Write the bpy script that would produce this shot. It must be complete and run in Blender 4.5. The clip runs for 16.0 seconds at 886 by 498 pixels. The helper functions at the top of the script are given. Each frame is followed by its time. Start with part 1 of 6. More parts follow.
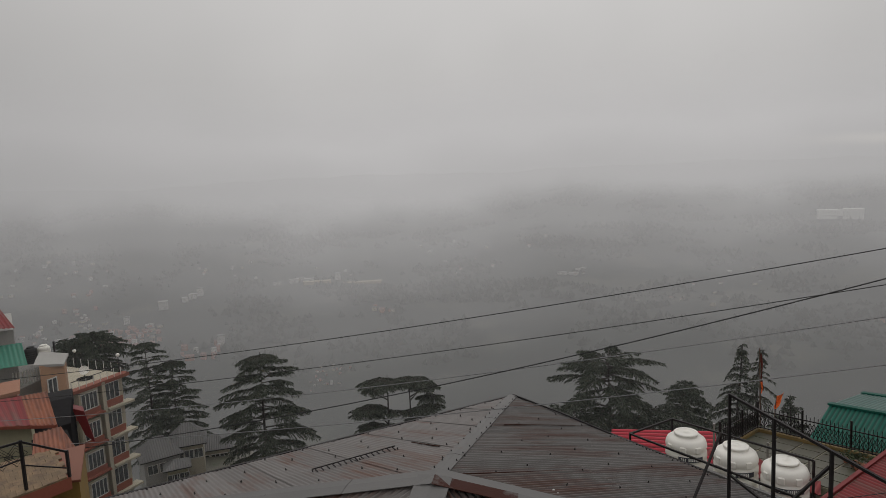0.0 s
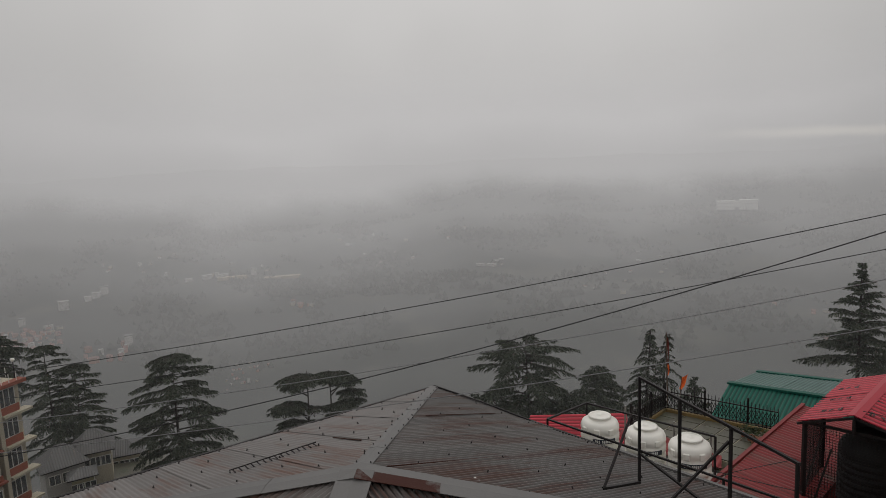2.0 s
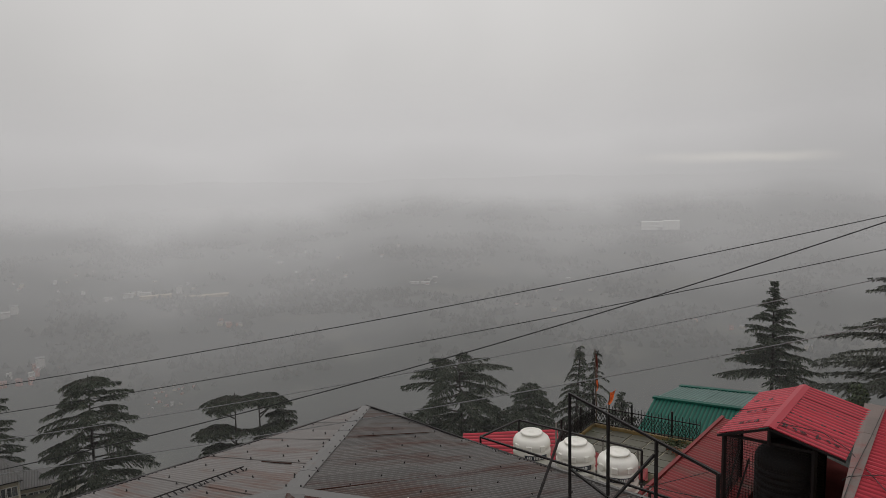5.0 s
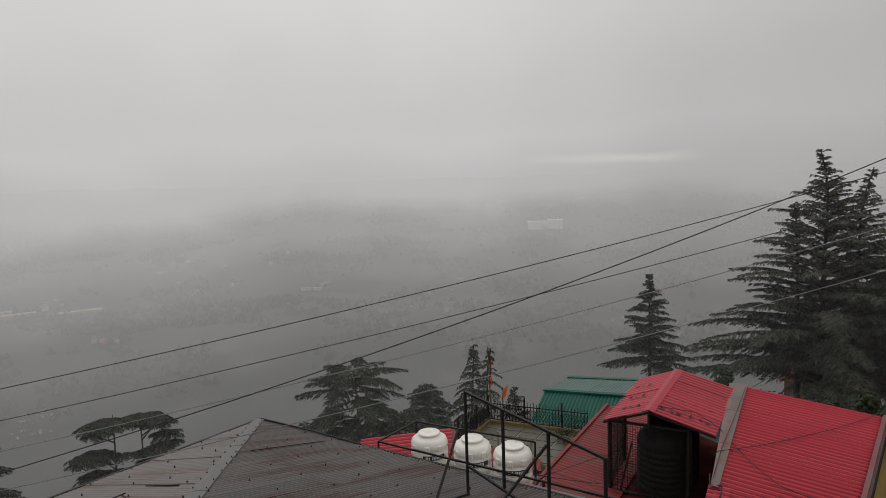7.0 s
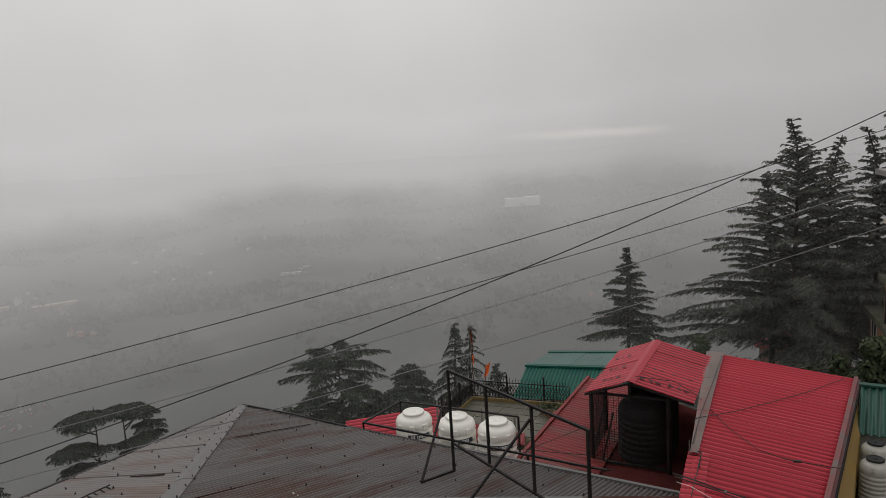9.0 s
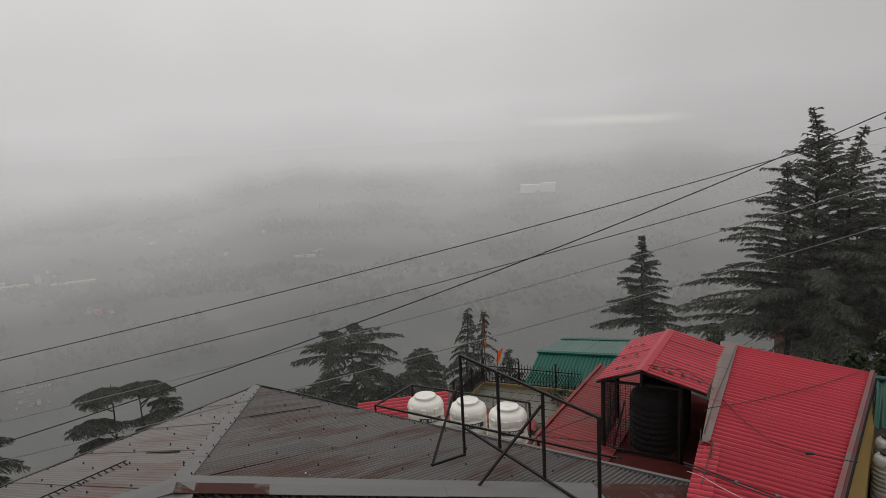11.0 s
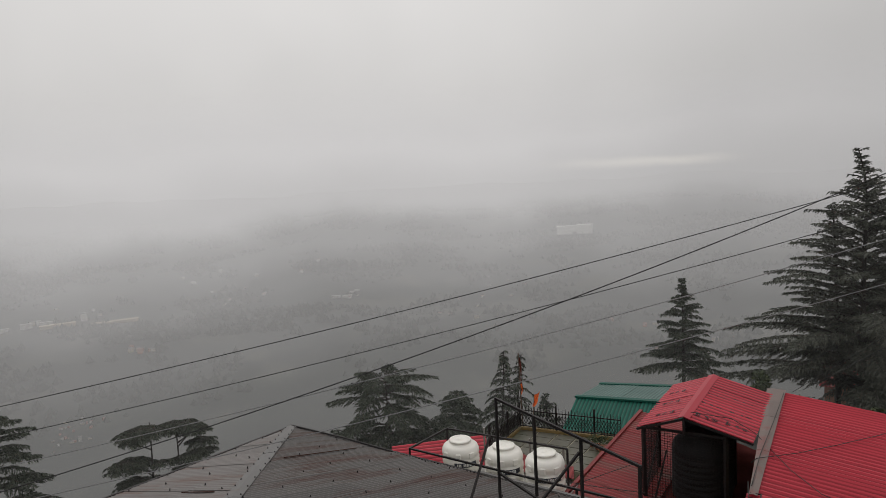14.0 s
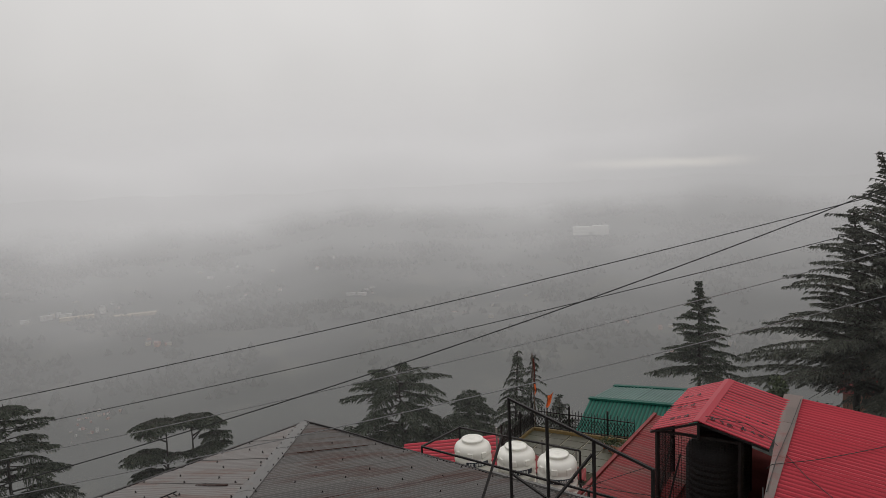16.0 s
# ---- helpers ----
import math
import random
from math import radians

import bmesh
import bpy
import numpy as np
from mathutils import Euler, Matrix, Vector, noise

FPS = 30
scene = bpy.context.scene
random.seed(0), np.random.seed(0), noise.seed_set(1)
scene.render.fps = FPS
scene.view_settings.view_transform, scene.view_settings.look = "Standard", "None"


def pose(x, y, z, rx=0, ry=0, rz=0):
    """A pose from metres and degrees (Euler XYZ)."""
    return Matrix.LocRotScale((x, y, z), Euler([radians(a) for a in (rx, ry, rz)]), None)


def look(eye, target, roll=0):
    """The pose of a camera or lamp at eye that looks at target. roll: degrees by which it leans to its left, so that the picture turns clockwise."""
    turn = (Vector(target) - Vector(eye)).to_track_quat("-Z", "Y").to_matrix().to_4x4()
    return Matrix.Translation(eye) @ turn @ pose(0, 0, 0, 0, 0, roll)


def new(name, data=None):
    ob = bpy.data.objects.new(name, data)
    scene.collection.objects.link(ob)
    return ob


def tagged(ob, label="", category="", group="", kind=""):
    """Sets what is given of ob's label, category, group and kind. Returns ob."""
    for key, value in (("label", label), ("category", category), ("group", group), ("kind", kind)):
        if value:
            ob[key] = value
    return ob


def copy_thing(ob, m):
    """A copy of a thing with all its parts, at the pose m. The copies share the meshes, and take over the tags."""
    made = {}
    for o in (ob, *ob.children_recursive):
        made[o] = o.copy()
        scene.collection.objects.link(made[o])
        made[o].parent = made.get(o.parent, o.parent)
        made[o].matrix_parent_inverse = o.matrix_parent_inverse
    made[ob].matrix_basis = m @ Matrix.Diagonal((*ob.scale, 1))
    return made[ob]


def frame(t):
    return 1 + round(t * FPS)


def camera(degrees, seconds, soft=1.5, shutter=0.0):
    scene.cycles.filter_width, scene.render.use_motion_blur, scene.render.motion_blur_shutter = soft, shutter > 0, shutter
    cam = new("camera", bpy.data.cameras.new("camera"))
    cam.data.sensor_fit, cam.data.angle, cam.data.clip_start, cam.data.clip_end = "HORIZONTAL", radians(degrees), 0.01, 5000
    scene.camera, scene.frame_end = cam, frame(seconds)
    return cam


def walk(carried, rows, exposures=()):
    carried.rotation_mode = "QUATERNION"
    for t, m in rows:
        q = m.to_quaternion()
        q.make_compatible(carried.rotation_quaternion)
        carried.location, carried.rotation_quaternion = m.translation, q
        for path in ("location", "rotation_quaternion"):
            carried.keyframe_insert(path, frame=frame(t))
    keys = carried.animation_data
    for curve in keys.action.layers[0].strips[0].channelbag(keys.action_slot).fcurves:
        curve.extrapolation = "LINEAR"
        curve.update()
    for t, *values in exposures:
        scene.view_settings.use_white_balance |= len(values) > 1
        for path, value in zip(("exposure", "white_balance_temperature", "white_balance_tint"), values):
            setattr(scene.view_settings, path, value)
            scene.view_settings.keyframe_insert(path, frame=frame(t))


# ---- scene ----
cam = camera(68.57, 16.0, soft=0.75)
PATH = [
    (0, pose(0, 0, 0, 82.84, 2.65, -0.33)),
    (0.5, pose(0, 0, 0, 82.56, 3.41, -3.76)),
    (1, pose(0, 0, 0, 82.6, 2.95, -4.83)),
    (1.5, pose(0, 0, 0, 81.87, 3.12, -6)),
    (2, pose(0, 0, 0, 81.87, 2.41, -7.44)),
    (2.5, pose(0, 0, 0, 82.55, 1.36, -8.97)),
    (3, pose(0, 0, 0, 82.93, 0.96, -10.41)),
    (3.5, pose(0, 0, 0, 82.82, 1.13, -10.78)),
    (6, pose(0, 0, 0, 83.57, 1.35, -17.35)),
    (6.5, pose(0, 0, 0, 83.1, 1.3, -20.19)),
    (7, pose(0, 0, 0, 83.26, 2.07, -22.83)),
    (7.5, pose(0, 0, 0, 82.71, 2.53, -25.61)),
    (8, pose(0, 0, 0, 82.63, 2.55, -25.07)),
    (8.5, pose(0, 0, 0, 81.84, 2.27, -25.28)),
    (9, pose(0, 0, 0, 81.37, 3.68, -24.96)),
    (11.5, pose(0, 0, 0, 79.8, 3, -23.17)),
    (12, pose(0, 0, 0, 79.59, 3.37, -22.79)),
    (12.5, pose(0, 0, 0, 79.97, 3, -22.82)),
    (13, pose(0, 0, 0, 84.35, 3.29, -20.91)),
    (13.5, pose(0, 0, 0, 84.32, 3.57, -20.76)),
    (14, pose(0, 0, 0, 83.94, 3.1, -20.4)),
    (14.5, pose(0, 0, 0, 83.87, 2.86, -19.8)),
    (15, pose(0, 0, 0, 84.51, 1.98, -19.94)),
    (15.5, pose(0, 0, 0, 84.25, 1.9, -19.69)),
    (16, pose(0, 0, 0, 83.91, 2.37, -18.97)),
]
walk(cam, PATH, exposures=((0, -0.2), (3.5, -0.12), (7, -0.01), (9, 0.0), (12.5, 0.10), (16, 0.05)))

# ---- world, sun ----
world = bpy.data.worlds.new("overcast_sky")
scene.world = world
world.use_nodes = True
wn, wl = world.node_tree.nodes, world.node_tree.links
wn.clear()
w_out = wn.new("ShaderNodeOutputWorld")
w_bg = wn.new("ShaderNodeBackground")
w_sky = wn.new("ShaderNodeTexSky")
w_sky.sky_type, w_sky.sun_disc = "NISHITA", False
w_sky.sun_elevation, w_sky.sun_rotation = radians(50), radians(4)
w_sky.air_density, w_sky.dust_density = 1.0, 6.0
w_hsv = wn.new("ShaderNodeHueSaturation")
w_hsv.inputs["Saturation"].default_value = 0.04
w_hsv.inputs["Value"].default_value = 0.004
wl.new(w_sky.outputs[0], w_hsv.inputs["Color"])
w_tc = wn.new("ShaderNodeTexCoord")
w_sep = wn.new("ShaderNodeSeparateXYZ")
wl.new(w_tc.outputs["Generated"], w_sep.inputs[0])
w_glow = wn.new("ShaderNodeValToRGB")
w_glow.color_ramp.elements[0].position, w_glow.color_ramp.elements[0].color = 0.0, (0.40, 0.40, 0.40, 1)
w_glow.color_ramp.elements[1].position, w_glow.color_ramp.elements[1].color = 1.0, (0.74, 0.74, 0.735, 1)
for pos, v in ((0.10, 0.51), (0.25, 0.58), (0.5, 0.66)):
    e = w_glow.color_ramp.elements.new(pos)
    e.color = (v, v, v * 0.99, 1)
wl.new(w_sep.outputs["Z"], w_glow.inputs[0])
w_noise = wn.new("ShaderNodeTexNoise")
w_noise.inputs["Scale"].default_value, w_noise.inputs["Detail"].default_value = 1.7, 4
wl.new(w_tc.outputs["Generated"], w_noise.inputs["Vector"])
w_map = wn.new("ShaderNodeMapRange")
w_map.inputs["To Min"].default_value, w_map.inputs["To Max"].default_value = 0.80, 1.20
wl.new(w_noise.outputs["Fac"], w_map.inputs["Value"])
w_mul = wn.new("ShaderNodeMix")
w_mul.data_type, w_mul.blend_type = "RGBA", "MULTIPLY"
w_mul.inputs["Factor"].default_value = 1
wl.new(w_glow.outputs[0], w_mul.inputs["A"])
wl.new(w_map.outputs[0], w_mul.inputs["B"])
w_add = wn.new("ShaderNodeMix")
w_add.data_type, w_add.blend_type = "RGBA", "ADD"
w_add.inputs["Factor"].default_value = 1
wl.new(w_mul.outputs["Result"], w_add.inputs["A"])
wl.new(w_hsv.outputs[0], w_add.inputs["B"])
w_warm = wn.new("ShaderNodeMix")
w_warm.data_type, w_warm.blend_type = "RGBA", "MULTIPLY"
w_warm.inputs["Factor"].default_value = 1
w_across, w_side, w_tint = wn.new("ShaderNodeValToRGB"), wn.new("ShaderNodeMapRange"), wn.new("ShaderNodeMix")
ACROSS = ((-0.6, 0.86), (-0.35, 0.96), (-0.15, 1.03), (0.15, 1.04), (0.42, 1.04), (0.55, 0.99), (0.71, 0.89), (0.88, 0.83))


def dimmer_along_the_ridge(ramp):
    """The overcast is brightest over the valley and thickens along the ridge: a ramp over the sine of the bearing."""
    ramp.interpolation = "EASE"
    ramp.elements[0].position, ramp.elements[1].position = (ACROSS[0][0] + 1) / 2, (ACROSS[-1][0] + 1) / 2
    ramp.elements[0].color = (*[ACROSS[0][1] * 0.8] * 3, 1)
    ramp.elements[1].color = (*[ACROSS[-1][1] * 0.8] * 3, 1)
    for p_, v_ in ACROSS[1:-1]:
        ramp.elements.new((p_ + 1) / 2).color = (*[v_ * 0.8] * 3, 1)


dimmer_along_the_ridge(w_across.color_ramp)
w_side.inputs["From Min"].default_value = -1
wl.new(w_sep.outputs["X"], w_side.inputs["Value"])
wl.new(w_side.outputs[0], w_across.inputs[0])
w_tint.data_type, w_tint.blend_type = "RGBA", "MULTIPLY"
w_tint.inputs["Factor"].default_value = 1
w_tint.inputs["B"].default_value = (1.02 / 0.8, 1.0 / 0.8, 0.995 / 0.8, 1)
wl.new(w_across.outputs[0], w_tint.inputs["A"])
wl.new(w_tint.outputs["Result"], w_warm.inputs["B"])
wl.new(w_add.outputs["Result"], w_warm.inputs["A"])
wl.new(w_warm.outputs["Result"], w_bg.inputs["Color"])
w_bg.inputs["Strength"].default_value = 1.0
wl.new(w_bg.outputs[0], w_out.inputs[0])

sun = new("sun", bpy.data.lights.new("sun", "SUN"))
sun.data.energy, sun.data.angle, sun.data.color = 0.35, radians(35), (1.0, 0.97, 0.93)
sun.matrix_world = look((4, 60, 72), (0, 0, 0))


# ---- materials ----
def mat(name, base, rough=0.7, metal=0.0, var=0.25, scale=2.0, fine=40.0, bump=0.15, stain=None, amount=0.35, stain_scale=0.7, stretch=(1, 1, 1), coat=0.0):
    m = bpy.data.materials.new(name)
    m.use_nodes = True
    n, l = m.node_tree.nodes, m.node_tree.links
    b = n["Principled BSDF"]
    b.inputs["Metallic"].default_value = metal
    b.inputs["Coat Weight"].default_value = coat
    tc = n.new("ShaderNodeTexCoord")
    mp = n.new("ShaderNodeMapping")
    mp.inputs["Scale"].default_value = stretch
    l.new(tc.outputs["Object"], mp.inputs["Vector"])
    big, small = n.new("ShaderNodeTexNoise"), n.new("ShaderNodeTexNoise")
    big.inputs["Scale"].default_value, big.inputs["Detail"].default_value = scale, 6
    small.inputs["Scale"].default_value, small.inputs["Detail"].default_value = fine, 3
    for t in (big, small):
        l.new(mp.outputs[0], t.inputs["Vector"])
    oi = n.new("ShaderNodeObjectInfo")
    s = n.new("ShaderNodeMath")
    s.operation = "MULTIPLY_ADD"
    s.inputs[1].default_value, s.inputs[2].default_value = 0.6, 0.0
    l.new(big.outputs["Fac"], s.inputs[0])
    s2 = n.new("ShaderNodeMath")
    s2.operation = "MULTIPLY_ADD"
    s2.inputs[1].default_value = 0.25
    l.new(small.outputs["Fac"], s2.inputs[0])
    l.new(s.outputs[0], s2.inputs[2])
    s3 = n.new("ShaderNodeMath")
    s3.operation = "MULTIPLY_ADD"
    s3.inputs[1].default_value = 0.15
    l.new(oi.outputs["Random"], s3.inputs[0])
    l.new(s2.outputs[0], s3.inputs[2])
    r = n.new("ShaderNodeValToRGB")
    r.color_ramp.elements[0].position, r.color_ramp.elements[1].position = 0.25, 0.75
    r.color_ramp.elements[0].color = (*[c * (1 - var) for c in base], 1)
    r.color_ramp.elements[1].color = (*[min(1, c * (1 + var * 0.8)) for c in base], 1)
    l.new(s3.outputs[0], r.inputs[0])
    colour = r.outputs[0]
    if stain:
        sn = n.new("ShaderNodeTexNoise")
        sn.inputs["Scale"].default_value, sn.inputs["Detail"].default_value, sn.inputs["Roughness"].default_value = stain_scale, 8, 0.65
        l.new(mp.outputs[0], sn.inputs["Vector"])
        sr = n.new("ShaderNodeMapRange")
        sr.inputs["From Min"].default_value, sr.inputs["From Max"].default_value = 0.72 - amount * 0.5, 0.86 - amount * 0.5
        l.new(sn.outputs["Fac"], sr.inputs["Value"])
        mx = n.new("ShaderNodeMix")
        mx.data_type = "RGBA"
        mx.inputs["B"].default_value = (*stain, 1)
        l.new(sr.outputs[0], mx.inputs["Factor"])
        l.new(colour, mx.inputs["A"])
        colour = mx.outputs["Result"]
    l.new(colour, b.inputs["Base Color"])
    rr = n.new("ShaderNodeMapRange")
    rr.inputs["To Min"].default_value, rr.inputs["To Max"].default_value = max(0.02, rough - 0.12), min(1, rough + 0.12)
    l.new(big.outputs["Fac"], rr.inputs["Value"])
    l.new(rr.outputs[0], b.inputs["Roughness"])
    if bump:
        bp = n.new("ShaderNodeBump")
        bp.inputs["Strength"].default_value, bp.inputs["Distance"].default_value = bump, 0.02
        l.new(small.outputs["Fac"], bp.inputs["Height"])
        l.new(bp.outputs[0], b.inputs["Normal"])
    return m


def sheet_mat(name, base, rust, amount, rough, metal, streak=0.55, swing=1.0, groove=0.0, groove_shade=0.4):
    """Painted or galvanised roof sheet, with rust that runs along the ribs (UV in metres: u across, v along the ribs)."""
    m = bpy.data.materials.new(name)
    m.use_nodes = True
    n, l = m.node_tree.nodes, m.node_tree.links
    b = n["Principled BSDF"]
    b.inputs["Metallic"].default_value = metal
    uv = n.new("ShaderNodeUVMap")
    uv.uv_map = "UVMap"
    oi = n.new("ShaderNodeObjectInfo")

    def noise_at(su, sv, detail, rough_n=0.6):
        mp = n.new("ShaderNodeMapping")
        mp.inputs["Scale"].default_value = (su, sv, 1)
        l.new(uv.outputs[0], mp.inputs["Vector"])
        t = n.new("ShaderNodeTexNoise")
        t.inputs["Scale"].default_value, t.inputs["Detail"].default_value, t.inputs["Roughness"].default_value = 1.0, detail, rough_n
        l.new(mp.outputs[0], t.inputs["Vector"])
        return t.outputs["Fac"]

    patch, line, dirt = noise_at(1.3, 0.28, 6), noise_at(9.0, 0.35, 4), noise_at(0.45, 0.4, 7)
    r = n.new("ShaderNodeValToRGB")
    r.color_ramp.elements[0].position, r.color_ramp.elements[1].position = 0.3, 0.7
    r.color_ramp.elements[0].color = (*[c * (1 - 0.28 * swing) for c in base], 1)
    r.color_ramp.elements[1].color = (*[min(1, c * (1 + 0.2 * swing)) for c in base], 1)
    ms = n.new("ShaderNodeMath")
    ms.operation = "MULTIPLY_ADD"
    ms.inputs[1].default_value = 0.35
    ms2 = n.new("ShaderNodeMath")
    ms2.operation = "MULTIPLY_ADD"
    ms2.inputs[1].default_value, ms2.inputs[2].default_value = 0.2, 0.22
    l.new(oi.outputs["Random"], ms2.inputs[0])
    l.new(dirt, ms.inputs[0])
    l.new(ms2.outputs[0], ms.inputs[2])
    l.new(ms.outputs[0], r.inputs[0])
    a = n.new("ShaderNodeMath")
    a.operation = "MULTIPLY_ADD"
    a.inputs[1].default_value = streak
    l.new(line, a.inputs[0])
    l.new(patch, a.inputs[2])
    a2 = n.new("ShaderNodeMapRange")
    a2.inputs["From Min"].default_value, a2.inputs["From Max"].default_value = 0.98 - amount, 1.16 - amount
    l.new(a.outputs[0], a2.inputs["Value"])
    mx = n.new("ShaderNodeMix")
    mx.data_type = "RGBA"
    mx.inputs["B"].default_value = (*rust, 1)
    l.new(a2.outputs[0], mx.inputs["Factor"])
    l.new(r.outputs[0], mx.inputs["A"])
    colour = mx.outputs["Result"]
    if groove:
        # rib shading put into the colour: furrows darker, uneven with the dirt
        sx, ph, sn, mr, fm = n.new("ShaderNodeSeparateXYZ"), n.new("ShaderNodeMath"), n.new("ShaderNodeMath"), n.new("ShaderNodeMapRange"), n.new("ShaderNodeMath")
        l.new(uv.outputs[0], sx.inputs[0])
        ph.operation, sn.operation, fm.operation = "MULTIPLY", "SINE", "MULTIPLY"
        ph.inputs[1].default_value = 2 * math.pi / groove
        l.new(sx.outputs["X"], ph.inputs[0])
        l.new(ph.outputs[0], sn.inputs[0])
        mr.inputs["From Min"].default_value, mr.inputs["From Max"].default_value = 0.45, -0.7
        l.new(sn.outputs[0], mr.inputs["Value"])
        l.new(mr.outputs[0], fm.inputs[0])
        dm = n.new("ShaderNodeMapRange")
        dm.inputs["From Min"].default_value, dm.inputs["From Max"].default_value = 0.3, 0.65
        dm.inputs["To Min"].default_value, dm.inputs["To Max"].default_value = groove_shade * 0.6, groove_shade * 1.3
        l.new(dirt, dm.inputs["Value"])
        l.new(dm.outputs[0], fm.inputs[1])
        gx = n.new("ShaderNodeMix")
        gx.data_type = "RGBA"
        gx.inputs["B"].default_value = (*[c * 0.25 + 0.008 for c in base], 1)
        l.new(fm.outputs[0], gx.inputs["Factor"])
        l.new(colour, gx.inputs["A"])
        colour = gx.outputs["Result"]
    l.new(colour, b.inputs["Base Color"])
    rr = n.new("ShaderNodeMapRange")
    rr.inputs["To Min"].default_value, rr.inputs["To Max"].default_value = rough - 0.1, rough + 0.15
    l.new(dirt, rr.inputs["Value"])
    l.new(rr.outputs[0], b.inputs["Roughness"])
    return m


def leaf_mat(name, dark, light):
    m = bpy.data.materials.new(name)
    m.use_nodes = True
    n, l = m.node_tree.nodes, m.node_tree.links
    b = n["Principled BSDF"]
    g = n.new("ShaderNodeNewGeometry")
    r = n.new("ShaderNodeValToRGB")
    r.color_ramp.elements[0].color, r.color_ramp.elements[1].color = (*dark, 1), (*light, 1)
    l.new(g.outputs["Random Per Island"], r.inputs[0])
    l.new(r.outputs[0], b.inputs["Base Color"])
    b.inputs["Roughness"].default_value = 0.75
    b.inputs["Specular IOR Level"].default_value = 0.2
    return m


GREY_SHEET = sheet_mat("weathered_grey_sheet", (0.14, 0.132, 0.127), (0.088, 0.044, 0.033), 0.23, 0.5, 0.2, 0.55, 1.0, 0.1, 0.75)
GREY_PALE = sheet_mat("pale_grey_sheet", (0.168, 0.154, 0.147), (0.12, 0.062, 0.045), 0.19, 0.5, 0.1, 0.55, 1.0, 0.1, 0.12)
FLASHING = mat("galvanised_flashing", (0.132, 0.128, 0.125), 0.6, 0.05, 0.2, 1.2, 25, 0.1, (0.14, 0.07, 0.05), 0.18, 0.8)
FLASH_BROWN = mat("stained_flashing", (0.165, 0.125, 0.112), 0.6, 0.05, 0.3, 1.2, 25, 0.12, (0.19, 0.06, 0.055), 0.42, 1.3)
LAP_RUST = mat("rusted_lap", (0.055, 0.026, 0.02), 0.8, 0, 0.4, 2, 30, 0.1)
GUTTER = mat("grimy_red_gutter", (0.17, 0.055, 0.055), 0.6, 0, 0.3, 1.5, 25, 0.1, (0.12, 0.10, 0.095), 0.45, 1.6)
FLASH_RUST = mat("rusted_flashing", (0.16, 0.155, 0.15), 0.6, 0.05, 0.25, 1.5, 25, 0.15, (0.055, 0.019, 0.014), 0.8, 1.3)
RED_SHEET = sheet_mat("red_sheet", (0.50, 0.038, 0.060), (0.36, 0.05, 0.06), 0.06, 0.5, 0.0, 0.55, 0.5, 0.2, 0.85)
RED_OLD = sheet_mat("faded_red_sheet", (0.25, 0.036, 0.038), (0.17, 0.085, 0.07), 0.22, 0.5, 0.0, 0.55, 1.0, 0.16, 0.4)
GREEN_SHEET = sheet_mat("green_sheet", (0.010, 0.112, 0.082), (0.02, 0.1, 0.08), 0.05, 0.5, 0.0, 0.55, 0.5, 0.15, 0.7)
GREEN_BRIGHT = sheet_mat("bright_green_sheet", (0.03, 0.21, 0.14), (0.05, 0.16, 0.11), 0.08, 0.5, 0.0, 0.55, 0.5, 0.3, 0.2)
GREEN_DARK = sheet_mat("dark_green_sheet", (0.006, 0.07, 0.048), (0.02, 0.07, 0.05), 0.1, 0.5, 0.0, 0.55, 0.5, 0.24, 0.5)
GREEN_PALE = sheet_mat("pale_green_sheet", (0.085, 0.165, 0.145), (0.10, 0.13, 0.12), 0.12, 0.45, 0.0, 0.55, 0.6, 0.15, 0.5)
SLATE = sheet_mat("grey_far_sheet", (0.125, 0.122, 0.12), (0.15, 0.12, 0.1), 0.12, 0.55, 0.1)
STEEL = mat("black_painted_steel", (0.026, 0.023, 0.023), 0.5, 0.2, 0.4, 6, 60, 0.1, (0.06, 0.03, 0.02), 0.2, 3)
CABLE = mat("black_cable", (0.02, 0.02, 0.02), 0.6, 0, 0.2, 5, 40, 0)
WIRE = mat("aluminium_wire", (0.24, 0.24, 0.245), 0.5, 0.3, 0.2, 5, 40, 0)
SCREW = mat("dark_screw", (0.035, 0.032, 0.03), 0.6, 0.3, 0.3, 8, 40, 0)
PLASTIC = mat("white_plastic", (0.84, 0.82, 0.76), 0.42, 0, 0.06, 1.5, 30, 0.03, (0.55, 0.52, 0.44), 0.18, 1.6)
BLACK_PLASTIC = mat("black_plastic", (0.028, 0.028, 0.029), 0.7, 0, 0.2, 2, 30, 0.03)
BAND = mat("dark_band", (0.03, 0.035, 0.05), 0.5, 0, 0.1, 3, 30, 0)
# milky white toned down for the shade it stands in, with grimy blotches
MILKY = mat("shaded_grimy_plastic", (0.42, 0.41, 0.37), 0.5, 0, 0.15, 2.5, 30, 0.05, (0.16, 0.15, 0.13), 0.4, 1.8)
PRINT = mat("white_print", (0.7, 0.7, 0.68), 0.6, 0, 0.05, 3, 30, 0)
INK = mat("black_print", (0.035, 0.010, 0.012), 0.6, 0, 0.1, 3, 30, 0)
CONCRETE = mat("wet_concrete", (0.22, 0.21, 0.19), 0.5, 0, 0.3, 0.8, 25, 0.25, (0.10, 0.095, 0.08), 0.4, 0.6)
TILE = mat("mossy_terrace_tile", (0.10, 0.095, 0.07), 0.45, 0, 0.3, 0.9, 25, 0.2, (0.075, 0.085, 0.05), 0.4, 0.8)
GROUT = mat("pale_grout", (0.48, 0.45, 0.34), 0.7, 0, 0.25, 3, 30, 0.1)
